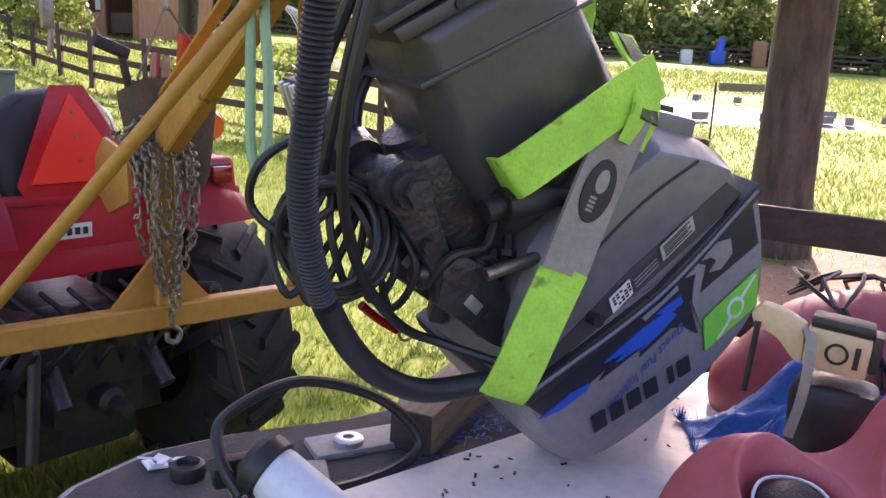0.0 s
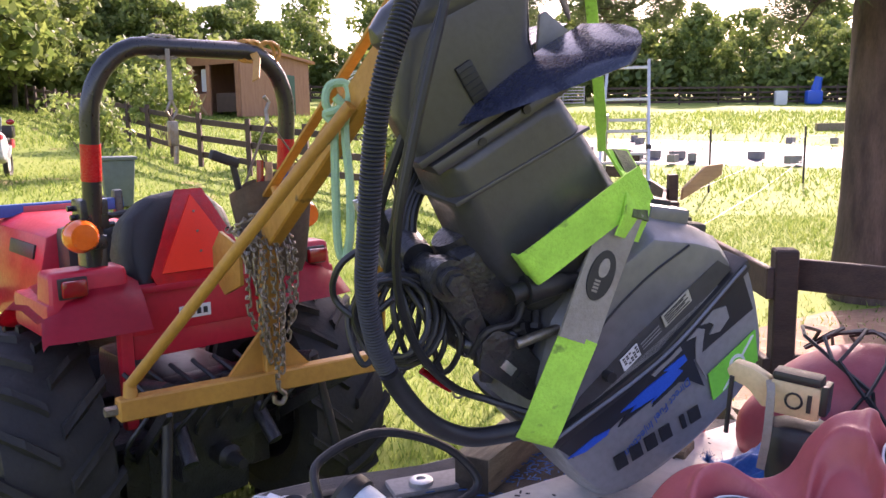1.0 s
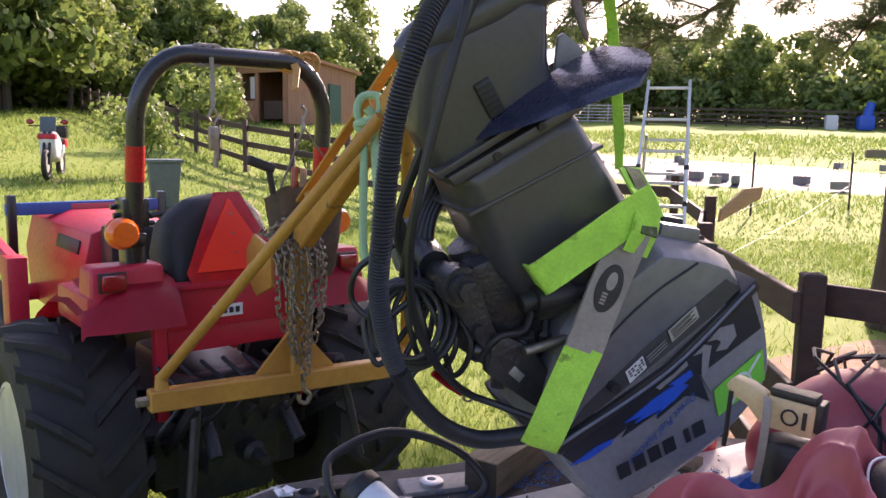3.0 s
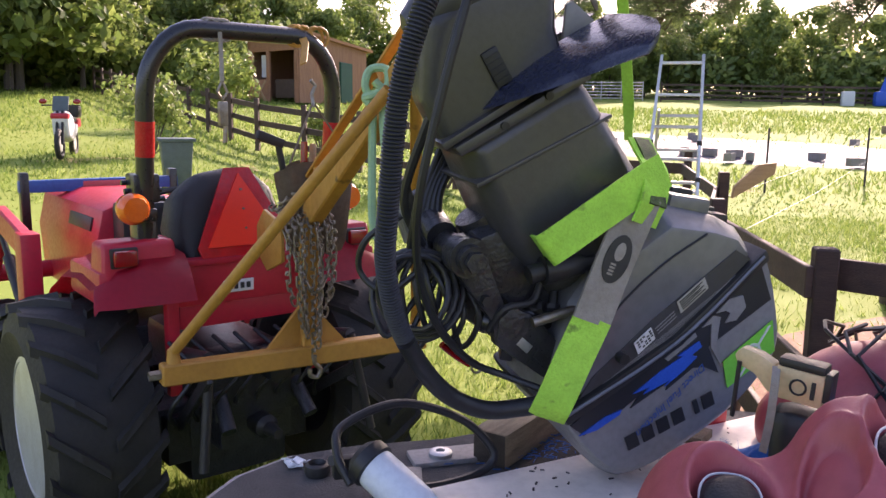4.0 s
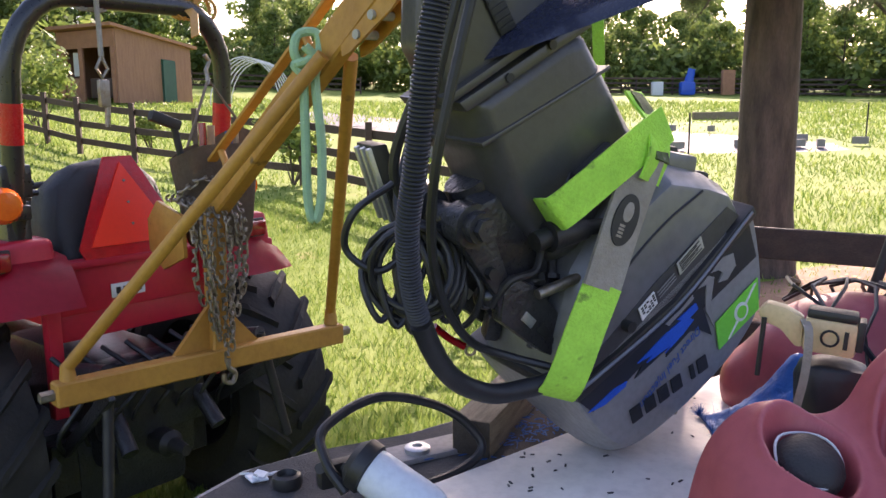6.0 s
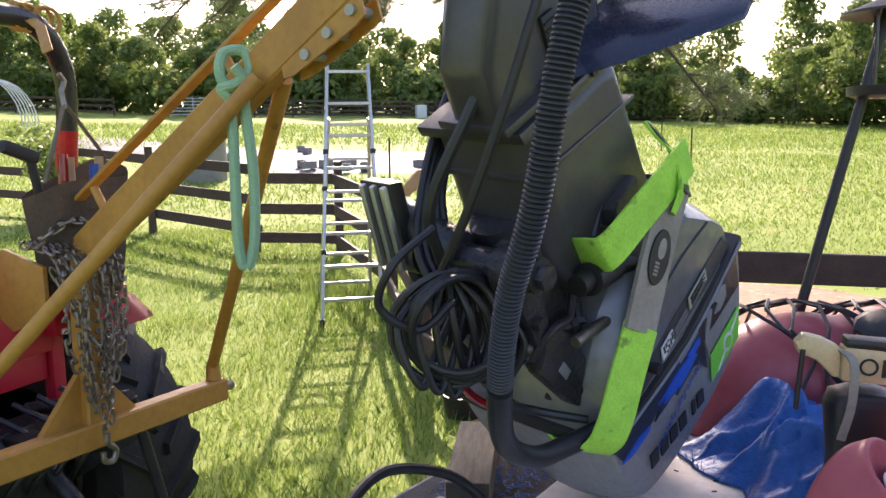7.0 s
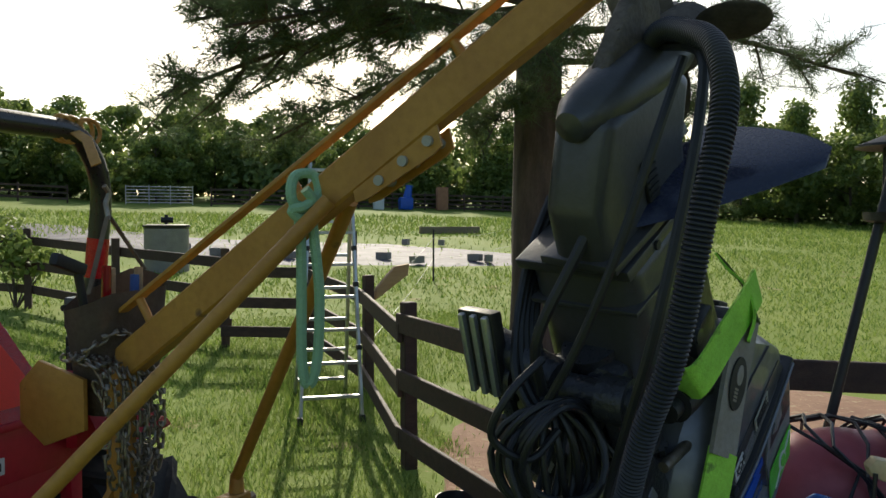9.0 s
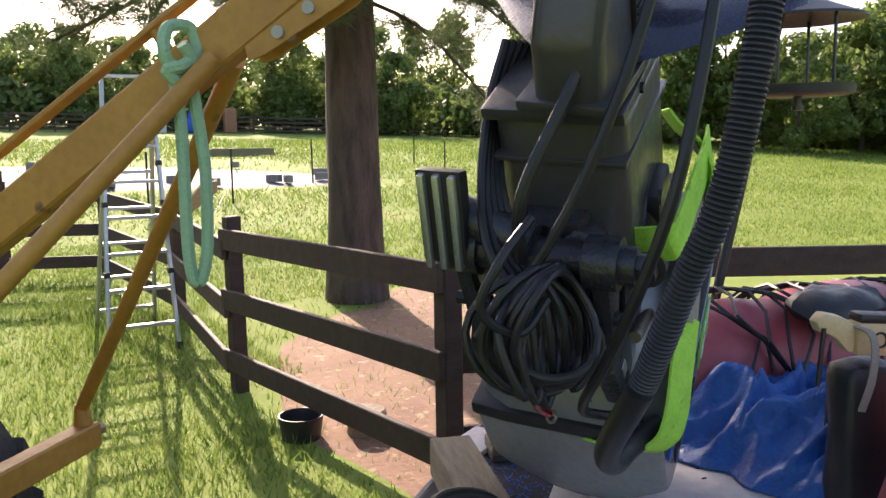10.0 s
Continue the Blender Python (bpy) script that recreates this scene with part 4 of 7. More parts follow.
        for r0, r1 in zip(rows, rows[1:]):
            for q in range(8):
                bm.faces.new((r0[q], r0[(q + 1) % 8], r1[(q + 1) % 8], r1[q]))
        bm.faces.new(rows[0])
        bm.faces.new(rows[-1])
        part("wing", bm, "foil_blue", t, "blue-black hydrofoil wing", smooth=50, at=STEER)
    # swivel bracket, clamp bracket, tilt cylinder
    bm = BM()
    prism(bm, [(-0.2, 0.02), (-0.12, 0.02), (-0.11, 0.3), (-0.2, 0.32), (-0.24, 0.24)], -0.075, 0.075, 0.015, 0.015)
    cyl(bm, (-0.16, 0, -0.02), (-0.16, 0, 0.33), 0.05, n=20)
    part("swivel_bracket", bm, "greasy", t, "black cast swivel bracket")
    for sy in (-1, 1):
        bm = BM()
        y = sy * 0.11
        # slotted arm, elbow and the tongue towards the tilt tube
        prism(bm, [(-0.405, 0.1), (-0.37, 0.145), (-0.33, 0.15), (-0.3, 0.1), (-0.275, -0.03), (-0.29, -0.075), (-0.325, -0.08), (-0.355, -0.03)], y - 0.018, y + 0.018, 0.008)
        prism(bm, [(-0.405, 0.1), (-0.385, 0.145), (-0.395, 0.27), (-0.375, 0.33), (-0.34, 0.335), (-0.325, 0.28), (-0.345, 0.15)], y - 0.014, y + 0.014, 0.007)
        cyl(bm, (-0.36, y - 0.026, 0.3), (-0.36, y + 0.026, 0.3), 0.042, n=20)
        cb = part("clamp_bracket", bm, "greasy", t, "black cast clamp bracket with bolt slots", at=BRACKET)
        for k in range(3):
            bm = BM()
            q = Vector((-0.352 + 0.017 * k, 0, 0.06 - 0.045 * k))
            box(bm, q + Vector((0, y - 0.0185, 0)), (0.02, 0.004, 0.034), 0.001, tilt(ry=-16))
            part("slot", bm, ("alu", "ink", "ink")[k], cb)
        for x, z in ((-0.375, 0.2), (-0.305, -0.055), (-0.36, 0.3)):
            bm = BM()
            cyl(bm, (x, y - 0.03, z), (x, y + 0.03, z), 0.012, n=6)
            part("bolt", bm, "dark_metal", cb)
        bm = BM()
        loop_tube(bm, [(-0.4, y, 0.13), (-0.35, y - 0.02, 0.16), (-0.29, y - 0.01, 0.13), (-0.25, y, 0.15)], 0.008, 8, 4)
        part("stay", bm, "dark_metal", cb)
    bm = BM()
    cyl(bm, (-0.36, -0.16, 0.3), (-0.36, 0.17, 0.3), 0.03, n=18)
    cyl(bm, (-0.36, -0.175, 0.3), (-0.36, -0.16, 0.3), 0.022, n=6)
    part("tilt_tube", bm, "greasy", t, at=BRACKET)
    bm = BM()
    prism(bm, [(-0.405, 0.3), (-0.375, 0.29), (-0.34, 0.44), (-0.37, 0.455)], 0.095, 0.17, 0.006)
    fp = part("transom_plate", bm, "black_plastic", t, "ribbed transom plate", at=BRACKET)
    for k in range(3):
        bm = BM()
        box(bm, (-0.391, 0.107 + 0.025 * k, 0.372), (0.016, 0.012, 0.16), 0.004, tilt(ry=12))
        part("rib", bm, "alu", fp, "worn bare metal rib")
    bm = BM()
    cyl(bm, (-0.36, 0.0, 0.32), (-0.335, 0.16, 0.36), 0.034, n=18)
    part("clamp_body", bm, "greasy", t, at=BRACKET)
    # twin tilt rams that run across to the swivel
    for y, r0 in ((-0.05, 0.034), (0.06, 0.03)):
        bm = BM()
        cyl(bm, (-0.37, y, 0.26), (-0.22, y, 0.16), r0, n=20)
        cyl(bm, (-0.375, y, 0.264), (-0.35, y, 0.247), r0 * 1.15, n=20)
        cyl(bm, (-0.24, y, 0.173), (-0.215, y, 0.157), r0 * 1.12, n=20)
        ram = part("tilt_ram", bm, "black_paint", t, "black hydraulic tilt ram", at=BRACKET)
        bm = BM()
        cyl(bm, (-0.22, y, 0.16), (-0.13, y, 0.1), 0.011, n=12)
        part("ram_rod", bm, "steel", ram, "bright steel rod")
    bm = BM()
    cyl(bm, (-0.39, -0.09, 0.14), (-0.26, -0.09, 0.07), 0.024, n=16)
    ball(bm, (-0.39, -0.09, 0.14), 0.026)
    part("tilt_motor", bm, "black_paint", t, "round black tilt motor", at=BRACKET)
    rng = random.Random(17)
    for k in range(22):
        bm = BM()
        c = Vector((rng.uniform(-0.36, -0.14), rng.uniform(-0.14, 0.08), rng.uniform(-0.06, 0.26)))
        c.x = max(c.x, -0.4 + 0.3 * abs(c.z - 0.12))
        if k % 3 == 0:
            d = Vector((rng.uniform(-1, 1), rng.uniform(-0.4, 0.4), rng.uniform(-1, 1))).normalized() * rng.uniform(0.03, 0.06)
            cyl(bm, c - d, c + d, rng.uniform(0.007, 0.012), n=10)
            cyl(bm, c + d * 0.8, c + d, 0.016, n=6)
            part("link_rod", bm, ("dark_metal", "steel")[k % 2], t, at=BRACKET)
        else:
            box(bm, c, (rng.uniform(0.02, 0.07), rng.uniform(0.015, 0.05), rng.uniform(0.015, 0.04)), 0.006, tilt(rng.uniform(-30, 30), rng.uniform(-60, 60), rng.uniform(-20, 20)))
            part("lever", bm, ("greasy", "black_paint", "dark_metal", "greasy")[k % 4], t, at=BRACKET)
    bm = BM()
    cyl(bm, (-0.13, -0.13, 0.19), (-0.05, -0.13, 0.15), 0.03, 0.022, n=16)
    cyl(bm, (-0.05, -0.13, 0.15), (-0.0, -0.13, 0.12), 0.016, n=12)
    cyl(bm, (-0.16, -0.128, 0.2), (-0.13, -0.128, 0.19), 0.02, n=12)
    part("steering_ram", bm, "dark_metal", t, "steel steering ram")
    bm = BM()
    cyl(bm, (-0.2, -0.12, 0.1), (-0.06, -0.125, 0.05), 0.011, n=12)
    part("bright_rod", bm, "steel", t)
    bm = BM()
    prism(bm, [(-0.2, -0.08), (-0.12, -0.05), (-0.05, 0.05), (-0.13, 0.06), (-0.19, 0.0)], -0.1, 0.1, 0.02, 0.02)
    part("steering_arm", bm, "greasy", t)


make_motor()


# ---- corrugated hose, cables ----
def make_hose():
    pts = spline([(0.2, 1.19, 1.065), (0.12, 1.18, 1.045), (0.04, 1.14, 1.05), (-0.035, 1.08, 1.11), (-0.083, 0.97, 1.245), (-0.096, 0.9, 1.38), (-0.08, 0.855, 1.5), (-0.054, 0.83, 1.69),
                  (-0.015, 0.84, 1.83), (0.015, 0.9, 1.92), (0.04, 1.0, 1.965), (0.06, 1.1, 1.985), (0.1, 1.22, 1.95)], 40)
    t = thing("corrugated_hose", pose(0, 0, 0), "black corrugated sleeve looped down the motor's front", "hose")
    n1 = len(pts) * 33 // 100
    bm = BM()
    tube(bm, pts[:n1 + 2:4], 0.0195, 14)
    part("smooth_end", bm, "cable", t)
    bm = BM()
    # step the ribs evenly along the run
    run = [pts[n1]]
    for q in pts[n1:]:
        while (q - run[-1]).length >= 0.0022:
            run.append(run[-1] + (q - run[-1]).normalized() * 0.0022)
    tube(bm, run, 0.018, 12, radii=[(0.017, 0.0195, 0.0195)[i % 3] for i in range(len(run))])
    part("ribbed_sleeve", bm, "hose", t)


make_hose()


def cable(pts, r, label, mat_name="cable", per=8, n=8):
    bm = BM()
    tube(bm, spline(pts, per), r, n)
    ob = part("cable", bm, mat_name)
    return tagged(ob, label, "cable", group="motor cables")


def make_cables():
    cable([(0.17, 1.2, 1.08), (0.08, 1.22, 1.1), (0.01, 1.18, 1.14), (-0.04, 1.08, 1.24), (-0.06, 1.0, 1.36), (-0.05, 0.95, 1.5), (-0.01, 0.94, 1.68), (0.03, 0.95, 1.84), (0.05, 0.98, 1.93), (0.08, 1.12, 1.97)], 0.0085, "thick black cable hanging beside the sleeve")
    cable([(0.05, 1.02, 1.93), (0.0, 1.02, 1.8), (-0.05, 1.05, 1.62), (-0.09, 1.1, 1.47), (-0.12, 1.16, 1.36)], 0.008, "black cable tied to the motor's front")
    cable([(-0.02, 1.1, 1.75), (-0.08, 1.12, 1.62), (-0.13, 1.16, 1.48), (-0.1, 1.2, 1.38)], 0.01, "short black cable to the tilt motor")
    # the far bundle that hangs from the bracket
    for k in range(5):
        dx = 0.015 * k
        cable([(-0.02 + dx, 1.33, 1.72), (-0.07 + dx, 1.31 + 0.01 * k, 1.62), (-0.11 + dx * 0.6, 1.28, 1.5), (-0.13 + dx, 1.24, 1.4), (-0.1 + dx, 1.2, 1.32)], 0.008, "black cable of the hanging bundle")
    # coil beside the bracket
    for k in range(7):
        r = 0.074 + 0.006 * (k % 4)
        c = Vector((-0.1 + 0.006 * (k % 3), 1.12 + 0.014 * k, 1.295 - 0.004 * k))
        ph = 0.3 * k
        ring = [c + Vector((r * math.cos(a), 0.02 * math.sin(2 * a + ph), r * 1.05 * math.sin(a))) for a in [ph + i * 2 * math.pi / 20 for i in range(21)]]
        bm = BM()
        tube(bm, ring, 0.0065, 8, caps=False)
        tagged(part("cable_coil", bm, "cable"), "loop of black cable coiled by the motor bracket", "cable", group="coiled cable loops")
    for k in range(6):
        x = -0.16 + 0.03 * k
        cable([(-0.1, 1.17, 1.38), (x - 0.03, 1.14, 1.3), (x, 1.12 + 0.012 * k, 1.2 - 0.015 * (k % 3)), (x + 0.04, 1.16, 1.25), (-0.05, 1.2, 1.36)], 0.0065, "drooping loop of black cable")
    cable([(-0.13, 1.14, 1.45), (-0.2, 1.12, 1.4), (-0.22, 1.14, 1.33), (-0.16, 1.13, 1.29), (-0.1, 1.14, 1.33)], 0.007, "small loop of black cable")
    # battery lead with a red boot
    bm = BM()
    tube(bm, spline([(-0.06, 1.22, 1.16), (-0.03, 1.24, 1.13), (0.0, 1.25, 1.11)], 5), 0.008, 8)
    lead = tagged(part("battery_lead", bm, "lens_red"), "red battery lead with a ring end", "cable")
    bm = BM()
    rg = [(0.012 + 0.01 * math.cos(a), 1.255, 1.1 + 0.01 * math.sin(a)) for a in [i * math.pi / 6 for i in range(13)]]
    tube(bm, rg, 0.003, 6, caps=False)
    part("ring_terminal", bm, "steel", lead)


make_cables()


# ---- lifting strap ----
def make_strap():
    t = thing("lifting_strap", pose(-0.006, 0.012, 0), "wide lime webbing strap with a grey sleeve round the motor", "strap")
    W = 0.08
    N = Vector((0.34, -0.94, 0)).normalized()          # out of the motor's near flank

    def run(name, pts, across, mat_name, label="", width=W, per=6, thick=0.005):
        p = spline(pts, per)
        bm = BM()
        ribbon(bm, p, across, width, thick)
        return part(name, bm, mat_name, t, label, smooth=50)

    ac = Vector((0.84, 0.2, 0.54))
    # down the flank and under the cowl
    run("sleeve", [(0.359, 1.214, 1.5), (0.309, 1.19, 1.366), (0.266, 1.168, 1.24)], Vector((0.92, 0.34, -0.3)), "sleeve", "grey wear sleeve with an oval badge", W * 1.02, thick=0.009)
    run("lower_band", [(0.27, 1.17, 1.25), (0.235, 1.153, 1.165), (0.206, 1.14, 1.09), (0.188, 1.15, 1.045), (0.18, 1.21, 1.015), (0.2, 1.4, 0.995), (0.21, 1.54, 1.0), (0.2, 1.585, 1.06), (0.22, 1.6, 1.2)],
        Vector((0.92, 0.2, -0.3)), "lime")
    bm = BM()
    lathe(bm, [(0.001, 0.0), (0.052, 0.0), (0.051, 0.003), (0.001, 0.0032)], 32)
    bmesh.ops.transform(bm, matrix=Matrix.Diagonal((0.52, 1.0, 1, 1)), verts=bm.verts)
    d = Vector((0.093, 0.046, 0.26)).normalized()
    zz = d.cross(Vector((0.92, 0.34, -0.3))).normalized()
    if zz.y > 0:
        zz = -zz
    xx = d.cross(zz).normalized()
    rm = Matrix((xx, d, zz)).transposed().to_4x4()
    bd = part("oval_badge", bm, "ink", t, "black oval badge", at=Matrix.Translation(Vector((0.31, 1.19, 1.37)) + zz * 0.0055) @ rm)
    bm = BM()
    lathe(bm, [(0.012, 0.0), (0.018, 0.0), (0.018, 0.001), (0.012, 0.001)], 20)
    bmesh.ops.transform(bm, matrix=Matrix.Translation((0, 0.016, 0.0032)) @ Matrix.Diagonal((0.6, 1.1, 1, 1)), verts=bm.verts)
    for k in range(4):
        box(bm, (-0.004, -0.012 - 0.007 * k, 0.0036), (0.012, 0.0045, 0.001))
    part("badge_marks", bm, "sleeve", bd)
    # the band that goes round the bracket and back up
    run("upper_band", [(0.4, 1.235, 1.55), (0.356, 1.207, 1.522), (0.27, 1.166, 1.46), (0.187, 1.128, 1.4), (0.166, 1.15, 1.388), (0.15, 1.25, 1.385), (0.17, 1.38, 1.42), (0.24, 1.48, 1.47)],
        Vector((-0.55, -0.27, 0.82)), "lime", width=W * 0.92)
    mo = lambda *q: tuple(MOTOR @ Vector(q) + Vector((0.015, -0.005, 0.015)))
    run("knot_band", [mo(0.07, -0.19, 0.165), mo(0.115, -0.192, 0.2), mo(0.155, -0.165, 0.235), mo(0.174, -0.124, 0.262), mo(0.184, -0.1, 0.29)], MOTOR.to_3x3() @ Vector((0.7, 0.25, -0.65)), "lime", width=W * 0.95)
    run("grimy_band", [mo(0.112, -0.198, 0.185), mo(0.15, -0.168, 0.225), mo(0.177, -0.128, 0.262), mo(0.188, -0.1, 0.285)], MOTOR.to_3x3() @ Vector((0.7, 0.25, -0.65)), "dirty_web", "oil-blackened webbing", width=W * 0.6)
    # the riser to the boom's hook
    run("riser", [(0.33, 1.56, 1.6), (0.325, 1.55, 1.7), (0.3, 1.49, 1.92), (0.275, 1.39, 2.06)], Vector((0.96, -0.25, 0)), "lime", width=[0.02] * 4 + [0.026] * 15)
    return t


make_strap()


def torus(bm, m, major, minor, sx=1.0, n=14, k=6):
    pts = [m @ Vector((major * math.cos(a) * sx, major * math.sin(a), 0)) for a in [i * 2 * math.pi / n for i in range(n + 1)]]
    tube(bm, pts, minor, k, caps=False)


def make_hook():
    t = thing("hook_and_shackle", pose(0.175, 1.32, 2.215), "steel hook and shackle at the boom's end", "shackle")
    bm = BM()
    tube(bm, spline([(-0.05, 0.04, 0.03), (0.0, 0.0, 0.1), (0.06, -0.04, 0.1), (0.09, -0.06, 0.05), (0.05, -0.02, -0.03)], 6), 0.012, 10)
    part("hook", bm, "rusty", t)
    bm = BM()
    cyl(bm, (0.01, -0.01, -0.02), (0.03, -0.02, -0.12), 0.012)
    ball(bm, (0.02, -0.01, -0.03), 0.025)
    part("swivel", bm, "dark_metal", t)
    bm = BM()
    tube(bm, [(0.03, 0.02, -0.12), (0.035, 0.03, -0.2), (0.05, 0.05, -0.24), (0.085, 0.08, -0.24), (0.1, 0.06, -0.2), (0.07, 0.0, -0.11)], 0.01, 8)
    part("shackle", bm, "steel", t)


make_hook()


# ---- chain on the boom's mast ----
def make_chain():
    t = thing("log_chain", BOOM, "heap of steel log chain hung over the boom's mast", "chain")
    bm = BM()
    n, pts = 16, []
    for i in range(n + 1):
        a = i * 2 * math.pi / n
        pts.append(Vector((0.0085 * math.cos(a), 0, 0.0125 * math.sin(a) + (0.0085 if math.sin(a) >= 0 else -0.0085))))
    tube(bm, pts, 0.0042, 6, caps=False)
    me = finish(bm, "link", "steel", 60)
    rng = random.Random(4)
    count = 0

    def strand(p):
        nonlocal count
        p = spline(p, 8)
        run, acc = [p[0]], 0
        for q in p[1:]:
            while (q - run[-1]).length > 0.031:
                run.append(run[-1] + (q - run[-1]).normalized() * 0.031)
        for i in range(len(run) - 1):
            if count > 290:
                return
            d = (run[i + 1] - run[i]).normalized()
            ob = new("link", me)
            ob.parent = t
            rot = d.to_track_quat("Z", "Y").to_matrix().to_4x4()
            ob.matrix_basis = Matrix.Translation((run[i] + run[i + 1]) / 2) @ rot @ pose(0, 0, 0, 0, 0, (0 if i % 2 else 90) + rng.uniform(-20, 20))
            count += 1

    for k in range(9):
        x0 = -0.085 + 0.021 * k
        lowz = (1.0, 0.93, 0.9, 0.86, 0.8, 0.84, 0.88, 0.95, 1.02)[k]
        y = -0.66 - 0.012 * (k % 3)
        strand([(x0 * 1.1, -0.5, 1.36), (x0, y + 0.05, 1.345), (x0, y, 1.28), (x0 + rng.uniform(-0.01, 0.01), y, 1.1), (x0 * 0.7, y, lowz)])
    strand([(-0.09, -0.62, 1.3), (-0.04, -0.68, 1.12), (0.0, -0.69, 1.06), (0.05, -0.68, 1.12), (0.09, -0.63, 1.3)])
    strand([(-0.1, -0.56, 1.36), (-0.03, -0.61, 1.42), (0.05, -0.6, 1.41), (0.1, -0.54, 1.34)])
    bm = BM()
    tube(bm, spline([(0, -0.68, 0.82), (0.0, -0.68, 0.79), (0.022, -0.68, 0.765), (0.01, -0.68, 0.735), (-0.018, -0.68, 0.745), (-0.02, -0.68, 0.77)], 5), 0.009, 8)
    part("grab_hook", bm, "steel", t)


make_chain()


def make_rope():
    t = thing("rope_sling", pose(-0.02, 0.03, -0.09), "pale green braided rope sling knotted on the boom", "rope")
    for k, dx in enumerate((-0.016, 0.016)):
        bm = BM()
        tube(bm, spline([(-0.37 + dx, 1.84, 1.81), (-0.365 + dx, 1.815, 1.72), (-0.36 + dx * 1.3, 1.81, 1.6), (-0.362 + dx * 1.2, 1.81, 1.46), (-0.365 + dx * 0.6, 1.81, 1.395), (-0.365, 1.81, 1.385)], 6), 0.0125, 8)
        part("strand", bm, "rope", t)
    bm = BM()
    c = Vector((-0.372, 1.855, 1.83))
    tube(bm, spline([c + Vector(v) for v in ((0.0, -0.03, -0.06), (-0.03, -0.04, -0.01), (-0.02, -0.03, 0.04), (0.025, -0.02, 0.045), (0.035, -0.03, 0.0), (0.0, -0.05, -0.03), (-0.03, -0.045, -0.04), (0.01, -0.04, -0.07), (0.03, -0.04, -0.03), (0.0, -0.05, 0.01))], 6), 0.0125, 8)
    part("knot", bm, "rope", t)


make_rope()


# ---- tool bag and tie-downs on the tractor ----
def make_bag():
    t = thing("tool_bag", TRACTOR @ pose(0.04, 0, 0.06), "tan canvas tool bag with hammers hung behind the seat", "tool bag")
    bm = BM()
    rows = []
    n = 18
    for z, hx, hy in ((1.2, 0.1, 0.06), (1.24, 0.115, 0.075), (1.36, 0.13, 0.085), (1.5, 0.15, 0.09), (1.55, 0.155, 0.09)):
        rows.append([bm.verts.new((0.1 + hx * math.copysign(abs(math.cos(a)) ** 0.6, math.cos(a)), -0.33 + hy * math.copysign(abs(math.sin(a)) ** 0.6, math.sin(a)),
                                   z + 0.02 * (z > 1.52) * math.sin(2 * a) + 0.04 * (z > 1.45) * math.cos(a))) for a in [i * 2 * math.pi / n for i in range(n)]])
    for r0, r1 in zip(rows, rows[1:]):
        for k in range(n):
            bm.faces.new((r0[k], r0[(k + 1) % n], r1[(k + 1) % n], r1[k]))
    bm.faces.new(rows[0])
    bmesh.ops.solidify(bm, geom=bm.faces[:], thickness=0.006)
    bag = part("bag", bm, "canvas", t, "worn tan canvas", smooth=60)
    for x, y, h, mt in ((0.04, -0.34, 0.06, "lens_red"), (0.1, -0.3, 0.05, "raw_wood"), (0.17, -0.34, 0.05, "raw_wood"), (0.13, -0.36, 0.03, "blue_ink")):
        bm = BM()
        cyl(bm, (x, y, 1.4), (x + 0.01, y, 1.56 + h), 0.016, 0.013, n=10)
        part("tool_handle", bm, mt, t)
    bm = BM()
    cyl(bm, (-0.02, -0.34, 1.42), (-0.06, -0.34, 1.62), 0.012)
    box(bm, (-0.09, -0.34, 1.63), (0.11, 0.03, 0.035), 0.008, tilt(ry=20))
    part("hammer", bm, "dark_metal", t)
    for a, b in (((0.0, -0.32, 1.54), (0.12, -0.28, 1.76)), ((0.23, -0.32, 1.6), (0.13, -0.28, 1.76))):
        bm = BM()
        ribbon(bm, [a, b], Vector((0.3, 1, 0)), 0.02)
        part("handle_strap", bm, "canvas", t)
    bm = BM()
    tube(bm, [(0.125, -0.28, 1.75), (0.125, -0.27, 1.8), (0.14, -0.27, 1.83), (0.12, -0.27, 1.85)], 0.008, 8)
    part("snap_hook", bm, "steel", t)


make_bag()


def make_tiedowns():
    t = thing("yellow_tie_down", TRACTOR @ pose(0, -0.02, 0.12), "yellow and grey bungee strap wound on the roll bar", "strap")
    for k in range(5):
        bm = BM()
        torus(bm, pose(0.2 + 0.018 * k + (0.04 if k > 2 else 0), -0.053, 1.97, 90, 90, 20 * (k % 2) - 10), 0.04, 0.007)
        part("wrap", bm, "yellow", t)
    bm = BM()
    ribbon(bm, [(0.22, -0.085, 1.96), (0.19, -0.16, 1.93), (0.13, -0.25, 1.85)], Vector((0, 1, 0.2)), 0.03)
    part("tail", bm, "yellow", t)
    t = thing("cord_and_clasp", TRACTOR @ pose(0, -0.02, 0.12), "grey cord with a steel clasp hung on the roll bar", "cord")
    bm = BM()
    for k in range(4):
        torus(bm, pose(-0.16 + 0.02 * k, -0.053, 1.97, 90, 90, 14 * (k % 2) - 7), 0.04, 0.006)
    tube(bm, [(-0.13, -0.09, 1.96), (-0.13, -0.095, 1.85), (-0.13, -0.095, 1.78)], 0.009, 8)
    part("cord", bm, "sleeve", t)
    bm = BM()
    tube(bm, [(-0.13, -0.095, 1.78), (-0.15, -0.095, 1.74), (-0.13, -0.095, 1.71), (-0.11, -0.095, 1.74), (-0.13, -0.095, 1.78)], 0.006, 8)
    box(bm, (-0.13, -0.095, 1.66), (0.035, 0.025, 0.09), 0.006)
    cyl(bm, (-0.12, -0.095, 1.62), (-0.125, -0.095, 1.55), 0.009)
    part("clasp", bm, "steel", t)


make_tiedowns()


